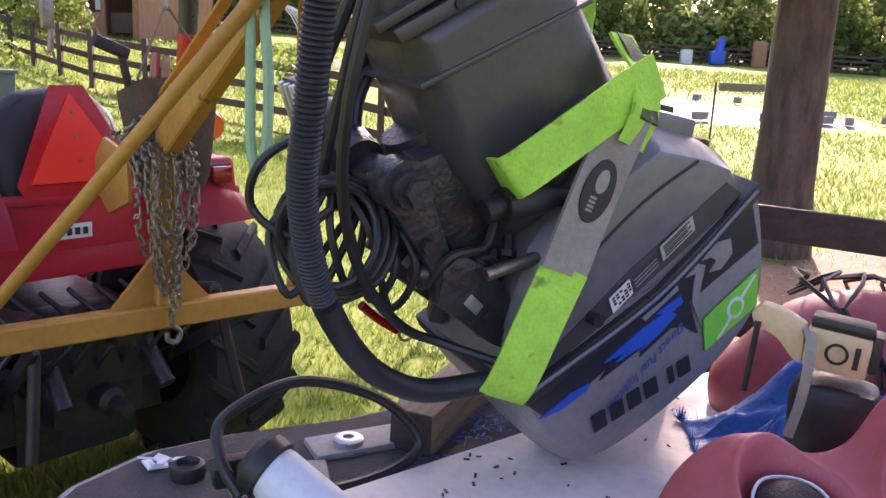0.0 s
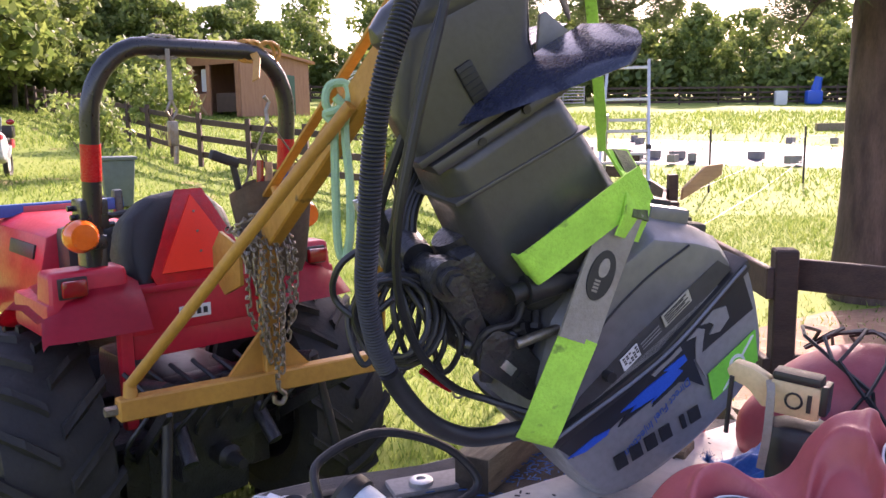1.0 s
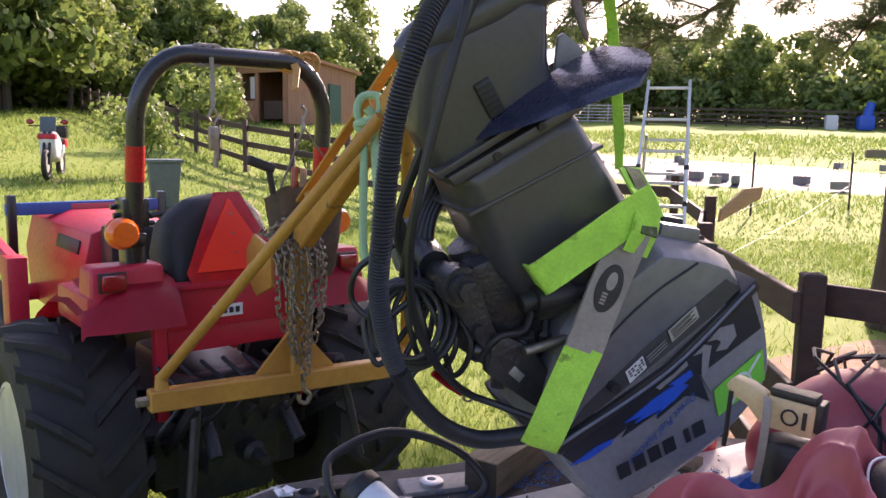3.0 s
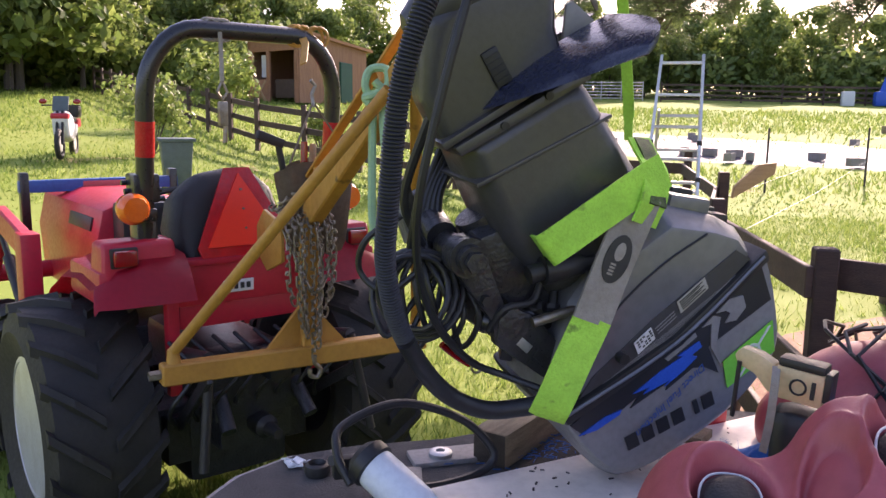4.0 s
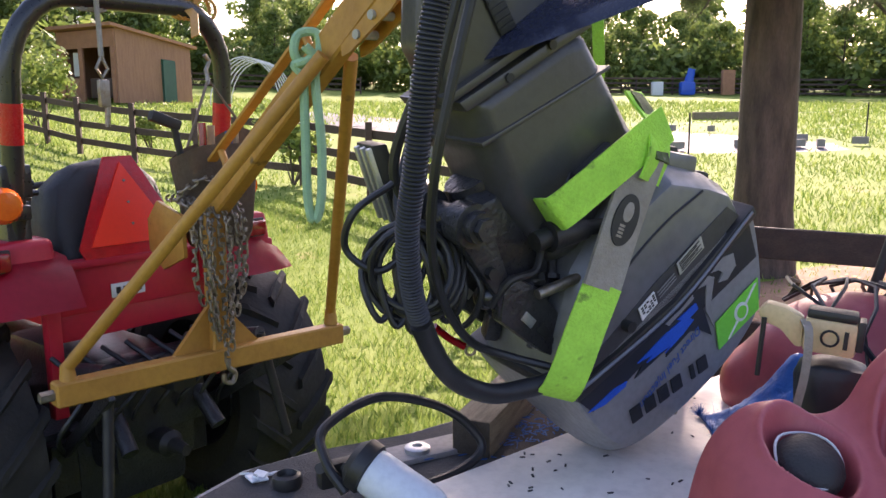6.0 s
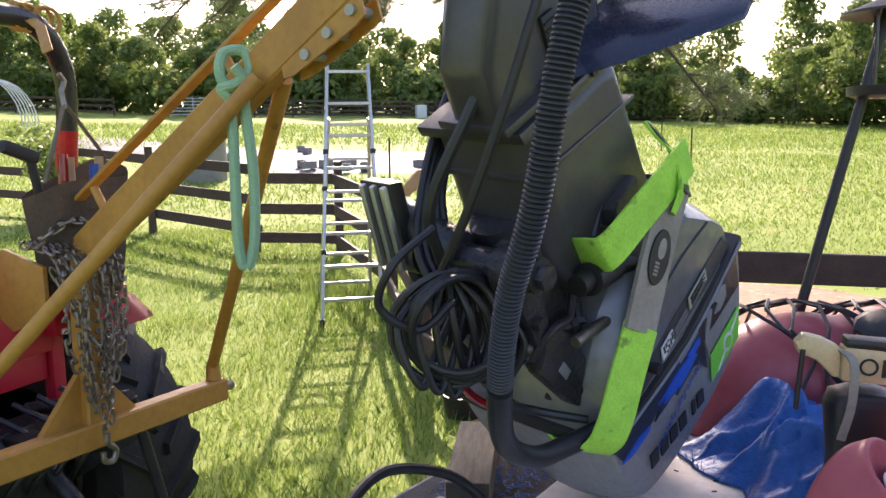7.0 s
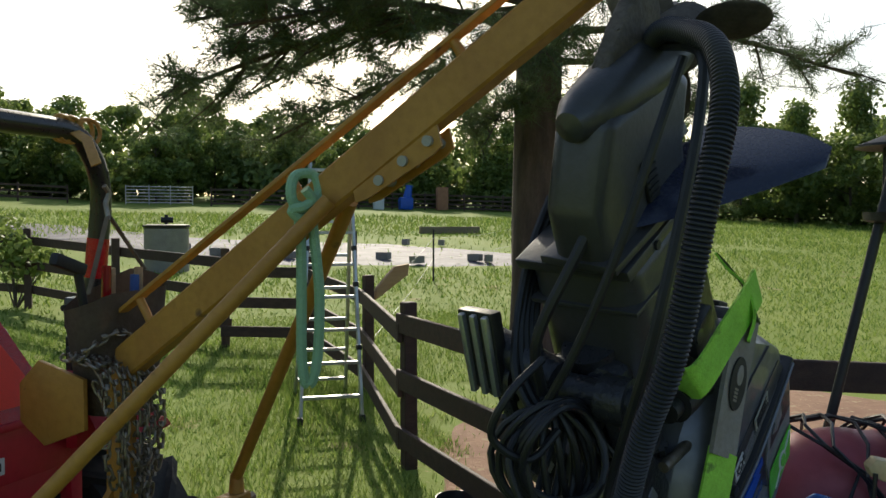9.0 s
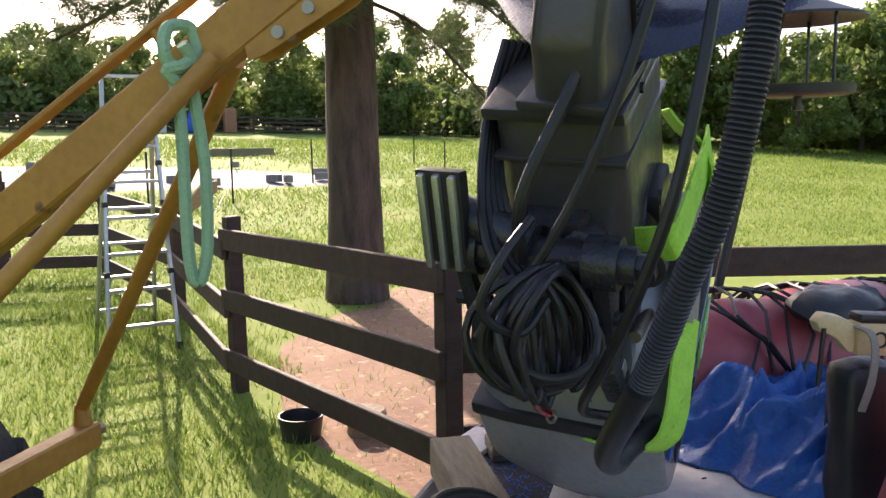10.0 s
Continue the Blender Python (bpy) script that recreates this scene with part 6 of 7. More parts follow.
# ---- ladder ----
def make_ladder():
    t = thing("folding_ladder", pose(0, 0, -0.13), "aluminium folding step ladder standing by the fence", "ladder")
    fl, fr, tl, tr = Vector((0.5, 7.1, 0)), Vector((1.05, 7.05, 0)), Vector((0.7, 7.62, 2.36)), Vector((1.07, 7.58, 2.36))
    bl, br = Vector((0.66, 8.35, 0)), Vector((1.18, 8.3, 0))
    for a, b in ((fl, tl), (fr, tr), (bl, tl - Vector((0, 0, 0.5))), (br, tr - Vector((0, 0, 0.5)))):
        bm = BM()
        bar(bm, a, b, 0.026, 0.06, 0.004, up=(0, 1, 0))
        r = part("rail", bm, "alu", t)
        bm = BM()
        box(bm, a + Vector((0, 0, 0.04)), (0.045, 0.075, 0.08), 0.01)
        part("rubber_foot", bm, "black_plastic", r)
    for lo1, lo2, hi1, hi2, n in ((fl, fr, tl, tr, 8), (bl, br, tl - Vector((0, 0, 0.5)), tr - Vector((0, 0, 0.5)), 6)):
        for k in range(n):
            f = 0.1 + k * (0.87 / (n - 1))
            bm = BM()
            bar(bm, lo1.lerp(hi1, f), lo2.lerp(hi2, f), 0.055, 0.028, 0.004)
            part("rung", bm, "alu", t)
    for side in ((fl, tl), (fr, tr)):
        for f in (0.28, 0.52, 0.66):
            bm = BM()
            box(bm, side[0].lerp(side[1], f), (0.045, 0.07, 0.05), 0.008)
            part("lock", bm, "black_plastic", t)


make_ladder()


# ---- loose things in the field ----
def make_field():
    patch("ground_sheet", [(-3.6, 29.5), (0.2, 22.2), (2.8, 20.6), (7.0, 19.8), (10.6, 20.8), (11.3, 22.8), (7.5, 26.5), (3.4, 28.2), (-1.0, 31.0), (-5.0, 38.0), (-9.0, 40.0)], 0.05, "sheet",
          "wrinkled white plastic sheet weighed down with blocks", "sheet", step=0.6, ragged=0.5)
    rng = random.Random(12)
    first = None
    for k in range(22):
        x, y = ((2.8, 21.2), (3.6, 21.0), (5.6, 20.6), (7.6, 20.4), (9.8, 20.9), (10.8, 22.3), (8.0, 25.6), (1.2, 22.4), (3.4, 26.5), (0.3, 24.0))[k % 10]
        x, y = x + rng.uniform(-0.7, 0.7), y + rng.uniform(-0.3, 1.2)
        m = pose(x, y, ground_z(x, y) + 0.15, 0, 0, rng.uniform(0, 180))
        if first is None:
            first = thing("concrete_block", m, "grey hollow concrete block on the white sheet", "block", group="blocks on the sheet")
            bm = BM()
            for sy in (-0.08, 0.08):
                box(bm, (0, sy, 0), (0.4, 0.035, 0.19), 0.004, seg=1)
            for sx in (-0.18, 0, 0.18):
                box(bm, (sx, 0, 0), (0.035, 0.13, 0.19), 0.004, seg=1)
            part("block", bm, "concrete", first)
        else:
            copy_thing(first, m)
    t = thing("well_ring", pose(-0.35, 20.0, ground_z(-0.35, 20.0)), "round concrete well ring with a dark lid", "well")
    bm = BM()
    lathe(bm, [(0.5, -0.2), (0.5, 0.98), (0.44, 1.0), (0.44, 0.6), (0.001, 0.6)], 28)
    part("ring", bm, "concrete", t)
    bm = BM()
    lathe(bm, [(0.52, 1.0), (0.53, 1.06), (0.4, 1.08), (0.001, 1.08)], 28)
    cyl(bm, (0, 0, 1.08), (0, 0, 1.3), 0.04)
    cyl(bm, (-0.12, 0, 1.18), (0.15, 0, 1.18), 0.07)
    part("lid", bm, "dark_metal", t)
    for x, y, h in ((5.2, 17.1, 1.15), (8.8, 20.8, 1.2), (3.1, 15.7, 1.2), (12.5, 24.0, 1.1), (14.0, 22.0, 1.1), (16.0, 27.0, 1.1)):
        z = ground_z(x, y)
        bm = BM()
        box(bm, (0, 0, h / 2), (0.035, 0.035, h), 0.004, tilt(rx=random.uniform(-2, 2)), seg=1)
        tagged(part("steel_post", bm, "dark_metal", at=pose(x, y, z)), "thin dark steel fence post in the grass", "post", group="steel posts")
    bm = BM()
    for (x0, y0), (x1, y1) in zip(((1.39, 8.15), (5.2, 17.1), (8.8, 20.8), (12.5, 24.0)), ((5.2, 17.1), (8.8, 20.8), (12.5, 24.0), (16.0, 27.0))):
        for h in (0.5, 0.95):
            a, b = Vector((x0, y0, ground_z(x0, y0) + h)), Vector((x1, y1, ground_z(x1, y1) + h))
            tube(bm, [a, (a + b) / 2 - Vector((0, 0, 0.06)), b], 0.0025, 4)
    tagged(part("fence_wire", bm, "wire"), "thin white electric fence wire", "wire", kind="structure")
    # split board and log by the corner
    bm = BM()
    prism(bm, [(0, 0), (0.5, 0.24), (0.52, 0.36), (0.3, 0.34), (0.02, 0.12)], -0.02, 0.02, 0.003)
    tagged(part("split_board", bm, "raw_wood", at=pose(1.5, 8.3, 0.85, 0, 0, 30)), "broken raw board end nailed to the fence", "board")
    for k, (x, y, r, h, nm) in enumerate(((0.99, 4.5, 0.13, 0.14, "bowl"), (1.33, 4.33, 0.12, 0.13, "stump"))):
        bm = BM()
        if k == 0:
            lathe(bm, [(r * 0.85, 0), (r, h), (r * 0.94, h), (r * 0.78, 0.02), (0.001, 0.02)], 24)
            tagged(part("feed_bowl", bm, "black_plastic", at=pose(x, y, ground_z(x, y))), "black rubber feed bowl on the dirt", "bowl")
        else:
            lathe(bm, [(r, -0.03), (r * 0.95, h), (r * 0.85, h + 0.01), (0.001, h + 0.01)], 20)
            tagged(part("wood_round", bm, "timber", at=pose(x, y, ground_z(x, y) + 0.01)), "short sawn wood round on the dirt", "log")
    x, y = 11.5, 33.0
    bm = BM()
    bar(bm, (-1.4, 0, 0.18), (1.4, 0.3, 0.18), 0.25, 0.3, 0.02)
    tagged(part("railway_sleeper", bm, "timber", at=pose(x, y, ground_z(x, y))), "grey railway sleepers lying in the field", "timber")


make_field()


# ---- far fences, sheds, motorcycle and bin ----
def long_fence(points, spacing, heights, post_h, label, mat_name="fence_far", rail=0.14):
    out = []
    for (x0, y0), (x1, y1) in zip(points, points[1:]):
        n = max(1, round(math.hypot(x1 - x0, y1 - y0) / spacing))
        out += [(x0 + (x1 - x0) * k / n, y0 + (y1 - y0) * k / n) for k in range(n)]
    out.append(points[-1])
    fence_run(out, heights, label, off=0.06, post=(0.11, 0.11), post_h=post_h, rail_h=rail, mat_name=mat_name)


long_fence([(0.2, 11.0), (-2.6, 14.8), (-5.0, 16.4), (-8.5, 19.0), (-16.5, 28.0), (-26, 38)], 2.4, (1.1, 0.7, 0.3), 1.3, "dark brown rail fence along the pasture")
long_fence([(-30, 46), (-18, 60), (-6, 62)], 3.0, (1.1, 0.7, 0.3), 1.3, "weathered fence along the woods")
long_fence([(3.5, 61), (20, 62), (42, 58), (60, 48)], 3.0, (1.2, 0.85, 0.5, 0.2), 1.4, "dark board fence at the far field edge")


def make_gate():
    x, y = 0.0, 60.0
    t = thing("farm_gate", pose(x, y, ground_z(x, y), 0, 0, 4), "grey tubular farm gate in the far fence", "gate")
    for k in range(6):
        bm = BM()
        cyl(bm, (-2.2, 0, 0.25 + 0.22 * k), (2.2, 0, 0.25 + 0.22 * k), 0.03, n=8)
        part("rail", bm, "alu", t)
    for sx in (-2.2, -0.7, 0.7, 2.2):
        bm = BM()
        cyl(bm, (sx, 0, 0.1), (sx, 0, 1.45), 0.035, n=8)
        part("upright", bm, "alu", t)
    x, y = 18.1, 61.0
    t = thing("blue_tank", pose(x, y, ground_z(x, y)), "blue plastic barrel stack by the far fence", "barrel")
    bm = BM()
    box(bm, (0, 0, 0.5), (1.1, 0.8, 1.0), 0.2)
    cyl(bm, (0.1, 0, 0.9), (0.3, 0, 1.9), 0.35, 0.25)
    part("barrel", bm, "blue_decal", t)
    bm = BM()
    box(bm, (-2.2, 0, 0.5), (0.8, 0.6, 1.0), 0.08)
    part("white_box", bm, "label_white", t)
    bm = BM()
    box(bm, (3.0, 0, 0.9), (0.9, 0.5, 1.8), 0.05)
    part("red_box", bm, "shed_front", t)


make_gate()


def make_shed():
    x, y = -16.6, 39.0
    t = thing("horse_shed", pose(x, y, ground_z(x, y) - 0.05, 0, 0, -28), "tan wooden run-in shed with a sloping roof", "shed")
    W, D, H0, H1 = 3.9, 4.6, 3.4, 2.7
    bm = BM()
    prism(bm, [(-D / 2, 0), (D / 2, 0), (D / 2, H1), (-D / 2, H0)], -0.06, 0.06)
    bmesh.ops.transform(bm, matrix=Matrix.Translation((-W / 2, D / 2, 0)) @ pose(0, 0, 0, 0, 0, 90), verts=bm.verts)
    part("side_wall", bm, "shed_wall", t, "tan plank side wall")
    bm = BM()
    prism(bm, [(-D / 2, 0), (D / 2, 0), (D / 2, H1), (-D / 2, H0)], -0.06, 0.06)
    bmesh.ops.transform(bm, matrix=Matrix.Translation((W / 2, D / 2, 0)) @ pose(0, 0, 0, 0, 0, 90), verts=bm.verts)
    part("side_wall", bm, "shed_wall", t)
    # back wall coloured as the shade seen through the open front
    bm = BM()
    box(bm, (0, D, H1 / 2), (W, 0.1, H1), 0)
    part("back_wall", bm, "shed_dark", t)
    for cx, w, z, h in ((-1.75, 0.4, 1.6, 3.2), (0, W, 2.95, 0.8), (-0.35, 0.25, 1.3, 2.6), (1.8, 0.25, 1.3, 2.6)):
        bm = BM()
        box(bm, (cx, 0, z), (w, 0.12, h), 0.01)
        part("front_board", bm, "shed_front", t)
    bm = BM()
    box(bm, (-0.95, -0.02, 0.6), (0.95, 0.1, 1.15), 0.01)
    door = part("half_door", bm, "shed_front", t)
    for s in (-1, 1):
        bm = BM()
        bar(bm, (-1.4, -0.09, 0.6 - 0.5 * s), (-0.5, -0.09, 0.6 + 0.5 * s), 0.04, 0.12, 0.004)
        part("brace", bm, "raw_wood", door)
    bm = BM()
    box(bm, (-1.0, 0.3, 1.85), (0.5, 0.05, 1.1), 0)
    part("hung_cloth", bm, "label_white", t)
    bm = BM()
    box(bm, (0.95, 0.0, 0.7), (1.5, 0.06, 0.9), 0.01)
    part("half_wall", bm, "fence_far", t)
    bm = BM()
    prism(bm, [(-0.4, H0 + 0.05), (D + 0.3, H1 - 0.02), (D + 0.3, H1 + 0.12), (-0.4, H0 + 0.2)], -W / 2 - 0.25, W / 2 + 0.25)
    bmesh.ops.transform(bm, matrix=pose(0, 0, 0, 0, 0, 90), verts=bm.verts)
    part("roof", bm, "shed_front", t, "sloping board roof")
    x, y = -14.0, 41.5
    t = thing("green_shed", pose(x, y, ground_z(x, y), 0, 0, -20), "small dark green metal shed with a pale door", "shed")
    bm = BM()
    prism(bm, [(-0.9, 0), (0.9, 0), (0.9, 2.0), (0, 2.5), (-0.9, 2.0)], -0.9, 0.9)
    part("body", bm, "green_metal", t)
    bm = BM()
    box(bm, (-1.1, -0.95, 1.0), (0.35, 0.06, 2.0), 0)
    part("door", bm, "label_white", t)
    t = thing("hoop_frame", pose(-9.5, 40.0, ground_z(-9.5, 40)), "white bare tunnel frame of bent pipes", "frame")
    for k in range(6):
        bm = BM()
        tube(bm, [(1.7 * math.cos(a), 0.8 * k, 2.4 * math.sin(a)) for a in [i * math.pi / 12 for i in range(13)]], 0.03, 6)
        part("hoop", bm, "label_white", t)


make_shed()


def make_motorcycle():
    t = thing("motorcycle", pose(-11.3, 15.4, ground_z(-11.3, 15.4), 0, 0, 205), "red and white touring motorcycle parked on the grass", "motorcycle")
    for y in (-0.72, 0.72):
        bm = BM()
        ring = [(0, y + 0.27 * math.cos(a), 0.32 + 0.27 * math.sin(a)) for a in [i * math.pi / 12 for i in range(25)]]
        tube(bm, ring, 0.055, 8, caps=False)
        w = part("wheel", bm, "rubber", t)
        bm = BM()
        cyl(bm, (-0.03, y, 0.32), (0.03, y, 0.32), 0.17, n=20)
        part("rim", bm, "rim", w)
    bm = BM()
    prism(bm, [(-0.55, 0.75), (-0.2, 0.7), (0.1, 0.95), (0.45, 1.02), (0.62, 0.85), (0.5, 0.45), (0.1, 0.35), (-0.3, 0.45)], -0.17, 0.17, 0.05, 0.06)
    bmesh.ops.transform(bm, matrix=pose(0, 0, 0, 0, 0, 90), verts=bm.verts)
    part("fairing", bm, "white_cloth", t, "white and red fairing")
    bm = BM()
    box(bm, (0, 0.5, 0.9), (0.36, 0.25, 0.12), 0.04)
    part("red_panel", bm, "red", t)
    bm = BM()
    box(bm, (0, -0.6, 0.75), (0.34, 0.4, 0.2), 0.05)
    part("tail_panel", bm, "red", t)
    bm = BM()
    box(bm, (0, -0.65, 1.0), (0.38, 0.35, 0.28), 0.06)
    box(bm, (0, -0.2, 0.82), (0.28, 0.6, 0.12), 0.05)
    part("seat_and_case", bm, "black_plastic", t)
    bm = BM()
    cyl(bm, (0.06, 0.72, 0.32), (0.05, 0.5, 1.0), 0.03)
    cyl(bm, (-0.06, 0.72, 0.32), (-0.05, 0.5, 1.0), 0.03)
    cyl(bm, (-0.38, 0.38, 1.12), (0.38, 0.38, 1.12), 0.016)
    part("fork", bm, "dark_metal", t)
    for sx in (-1, 1):
        bm = BM()
        ball(bm, (sx * 0.33, 0.45, 1.2), 0.08, (1, 0.4, 0.7))
        part("mirror", bm, "lens_red", t)
    bm = BM()
    prism(bm, [(0.42, 1.02), (0.5, 1.0), (0.34, 1.32), (0.3, 1.3)], -0.16, 0.16, 0.02)
    bmesh.ops.transform(bm, matrix=pose(0, 0, 0, 0, 0, 90), verts=bm.verts)
    part("windscreen", bm, "bin", t)


make_motorcycle()


def make_bin():
    t = thing("wheeled_bin", pose(-7.3, 12.9, ground_z(-7.3, 12.9), 0, 0, 35), "grey-green wheeled rubbish bin on the grass", "bin")
    bm = BM()
    box(bm, (0, 0, 0.42), (0.42, 0.42, 0.8), 0.03, None, (1.3, 1.3))
    part("body", bm, "bin", t)
    bm = BM()
    box(bm, (0, 0, 0.85), (0.62, 0.62, 0.06), 0.02)
    part("lid", bm, "bin", t)
    for sx in (-1, 1):
        bm = BM()
        cyl(bm, (sx * 0.2, 0.28, 0.1), (sx * 0.26, 0.28, 0.1), 0.1, n=16)
        part("wheel", bm, "rubber", t)


make_bin()


# ---- trees ----
def leaf_cloud(centres, count, size, rng, squash=0.85):
    """Small leaf cards scattered over lumps; returns vertices and faces."""
    c = np.array([q[:3] for q in centres])
    r = np.array([q[3] for q in centres])
    pick = rng.choice(len(c), count, p=(r ** 2) / (r ** 2).sum())
    d = rng.normal(size=(count, 3))
    d /= np.linalg.norm(d, axis=1)[:, None]
    rad = r[pick][:, None] * (0.55 + 0.5 * rng.random((count, 1)))
    pos = c[pick] + d * rad * np.array([1, 1, squash])
    nrm = d + rng.normal(size=(count, 3)) * 0.6
    nrm /= np.linalg.norm(nrm, axis=1)[:, None]
    t = np.cross(nrm, rng.normal(size=(count, 3)))
    t /= np.linalg.norm(t, axis=1)[:, None]
    b = np.cross(nrm, t)
    s = size * (0.6 + 0.8 * rng.random((count, 1)))
    v = np.stack([pos - t * s, pos + b * s * 0.55, pos + t * s, pos - b * s * 0.55], 1).reshape(-1, 3)
    f = np.arange(count * 4).reshape(-1, 4)
    return v.tolist(), f.tolist()


def tree_mesh(seed, h, spread, count, size, tall=False):
    rng = np.random.default_rng(seed)
    cs = []
    for k in range(44):
        f = rng.random()
        z = h * (0.12 + 0.82 * f)
        w = spread * (math.sin(math.pi * min(1, (0.18 + 0.8 * f))) ** 0.7) * (0.75 if tall else 1.0)
        a, q = rng.random() * 6.28, math.sqrt(rng.random())
        cs.append((w * q * math.cos(a), w * q * math.sin(a), z, h * (0.07 + 0.07 * rng.random())))
    return leaf_cloud(cs, count, size, rng), cs


def build_tree(name, seed, h, spread, count, size, leaf, label, tall=False):
    (v, f), cs = tree_mesh(seed, h, spread, count, size, tall)
    t = thing(name, pose(0, 0, 0), label, "tree", group="trees round the pasture")
    bm = BM()
    tube(bm, spline([(0, 0, -0.3), (0.05, 0.03, h * 0.25), (-0.06, 0.05, h * 0.55), (0.03, 0, h * 0.85)], 4), 0.2, 9, radii=[h * 0.02 * (1 - 0.85 * i / 12) for i in range(13)])
    for q in cs[::4]:
        a = Vector((0, 0, max(h * 0.15, q[2] - h * 0.15)))
        cyl(bm, a, Vector(q[:3]), h * 0.006, h * 0.002, n=6)
    part("trunk", bm, "bark_far", t)
    raw("crown", v, f, leaf, t)
    return t


def make_trees():
    rng = random.Random(21)
    base = [build_tree("tree", 1, 10, 3.6, 4600, 0.24, "leaf", "leafy green tree at the pasture edge"),
            build_tree("tree", 2, 9, 4.0, 4600, 0.24, "leaf", "broad leafy green tree at the pasture edge"),
            build_tree("tree", 3, 12, 3.0, 4600, 0.23, "leaf", "tall slim green tree at the pasture edge", True),
            build_tree("tree", 4, 8, 3.4, 4400, 0.24, "leaf_light", "light green leafy tree at the pasture edge")]
    spots = []
    # far side of the field, from the gate round to the right
    for k in range(64):
        az = radians(-20 + 108 * k / 63 + rng.uniform(-1, 1))
        d = rng.uniform(66, 76) if az < radians(48) else rng.uniform(56, 66)
        spots.append((d * math.sin(az), d * math.cos(az), rng.uniform(0.55, 0.9) * (1.3 if az > radians(42) else 0.88), rng.choice((0, 1, 1, 2, 3))))
    for k in range(30):
        az = radians(-20 + 108 * k / 29 + rng.uniform(-1.5, 1.5))
        spots.append((84 * math.sin(az), 84 * math.cos(az), rng.uniform(0.8, 1.05), rng.choice((0, 1, 2))))
    # woods to the left, nearer and taller
    for k in range(26):
        az = radians(-50 + 24 * k / 25 + rng.uniform(-0.8, 0.8))
        d = rng.uniform(41, 52) + (14 if az > radians(-32) else 0)
        spots.append((d * math.sin(az), d * math.cos(az), rng.uniform(0.95, 1.25) * (1.3 if az < radians(-42) else 1.1 if az < radians(-36) else 0.75), rng.choice((0, 2, 0, 3))))
    for k in range(12):
        az = radians(-62 + 14 * k / 11)
        spots.append((48 * math.sin(az), 48 * math.cos(az), rng.uniform(1.4, 1.8), rng.choice((0, 2))))
    # behind the sheds
    for k in range(7):
        az = radians(-27 + 8 * k / 6)
        spots.append((62 * math.sin(az), 62 * math.cos(az), rng.uniform(0.5, 0.72), rng.choice((1, 3, 0))))
    used = set()
    for x, y, s, k in spots:
        m = Matrix.Translation((x, y, ground_z(x, y))) @ Matrix.Rotation(rng.uniform(0, 6.28), 4, "Z")
        if k not in used:
            used.add(k)
            ob = base[k]
            ob.matrix_basis = m @ Matrix.Scale(s, 4)
        else:
            ob = copy_thing(base[k], m)
            ob.scale = (s, s, s * rng.uniform(0.9, 1.1))
    # undergrowth that closes the view under the crowns
    g = np.random.default_rng(5)
    cs = []
    for k in range(380):
        az = math.radians(-66 + 158 * g.random())
        d = (70 if az > math.radians(-22) else 50) + g.uniform(-2, 6)
        x, y = d * math.sin(az), d * math.cos(az)
        cs.append((x, y, ground_z(x, y) + 1.0 + 1.6 * g.random(), 1.4 + 1.4 * g.random()))
    v, f = leaf_cloud(cs, 60000, 0.3, g)
    tagged(raw("undergrowth", v, f, "leaf"), "dense green undergrowth below the far trees", "undergrowth", kind="stuff")
    # bushes on the near left
    for x, y, h, nm in ((-10.2, 17.0, 1.9, "leafy young shrub on the lawn"), (-11.8, 24.0, 2.6, "pale green shrub by the fence"), (-13.0, 26.0, 2.4, "pale green shrub by the fence"), (-7.0, 19.5, 1.3, "weedy shrub along the fence"), (-2.8, 14.9, 1.6, "weedy sapling by the fence")):
        t = thing("shrub", pose(x, y, ground_z(x, y)), nm, "shrub", group="shrubs by the fence")
        cs = [(0.3 * h * g.normal() * 0.6, 0.3 * h * g.normal() * 0.6, h * (0.35 + 0.5 * g.random()), 0.18 * h) for _ in range(14)]
        v, f = leaf_cloud(cs, 1300, 0.055 * h / 1.5, g)
        raw("foliage", v, f, "leaf_light", t)
        bm = BM()
        for q in cs[:7]:
            cyl(bm, (0, 0, -0.05), q[:3], 0.018, 0.006, n=6)
        part("stem", bm, "bark_far", t)


make_trees()


# ---- pine with needle tufts ----
PINE = Vector((3.25, 8.0, 0))


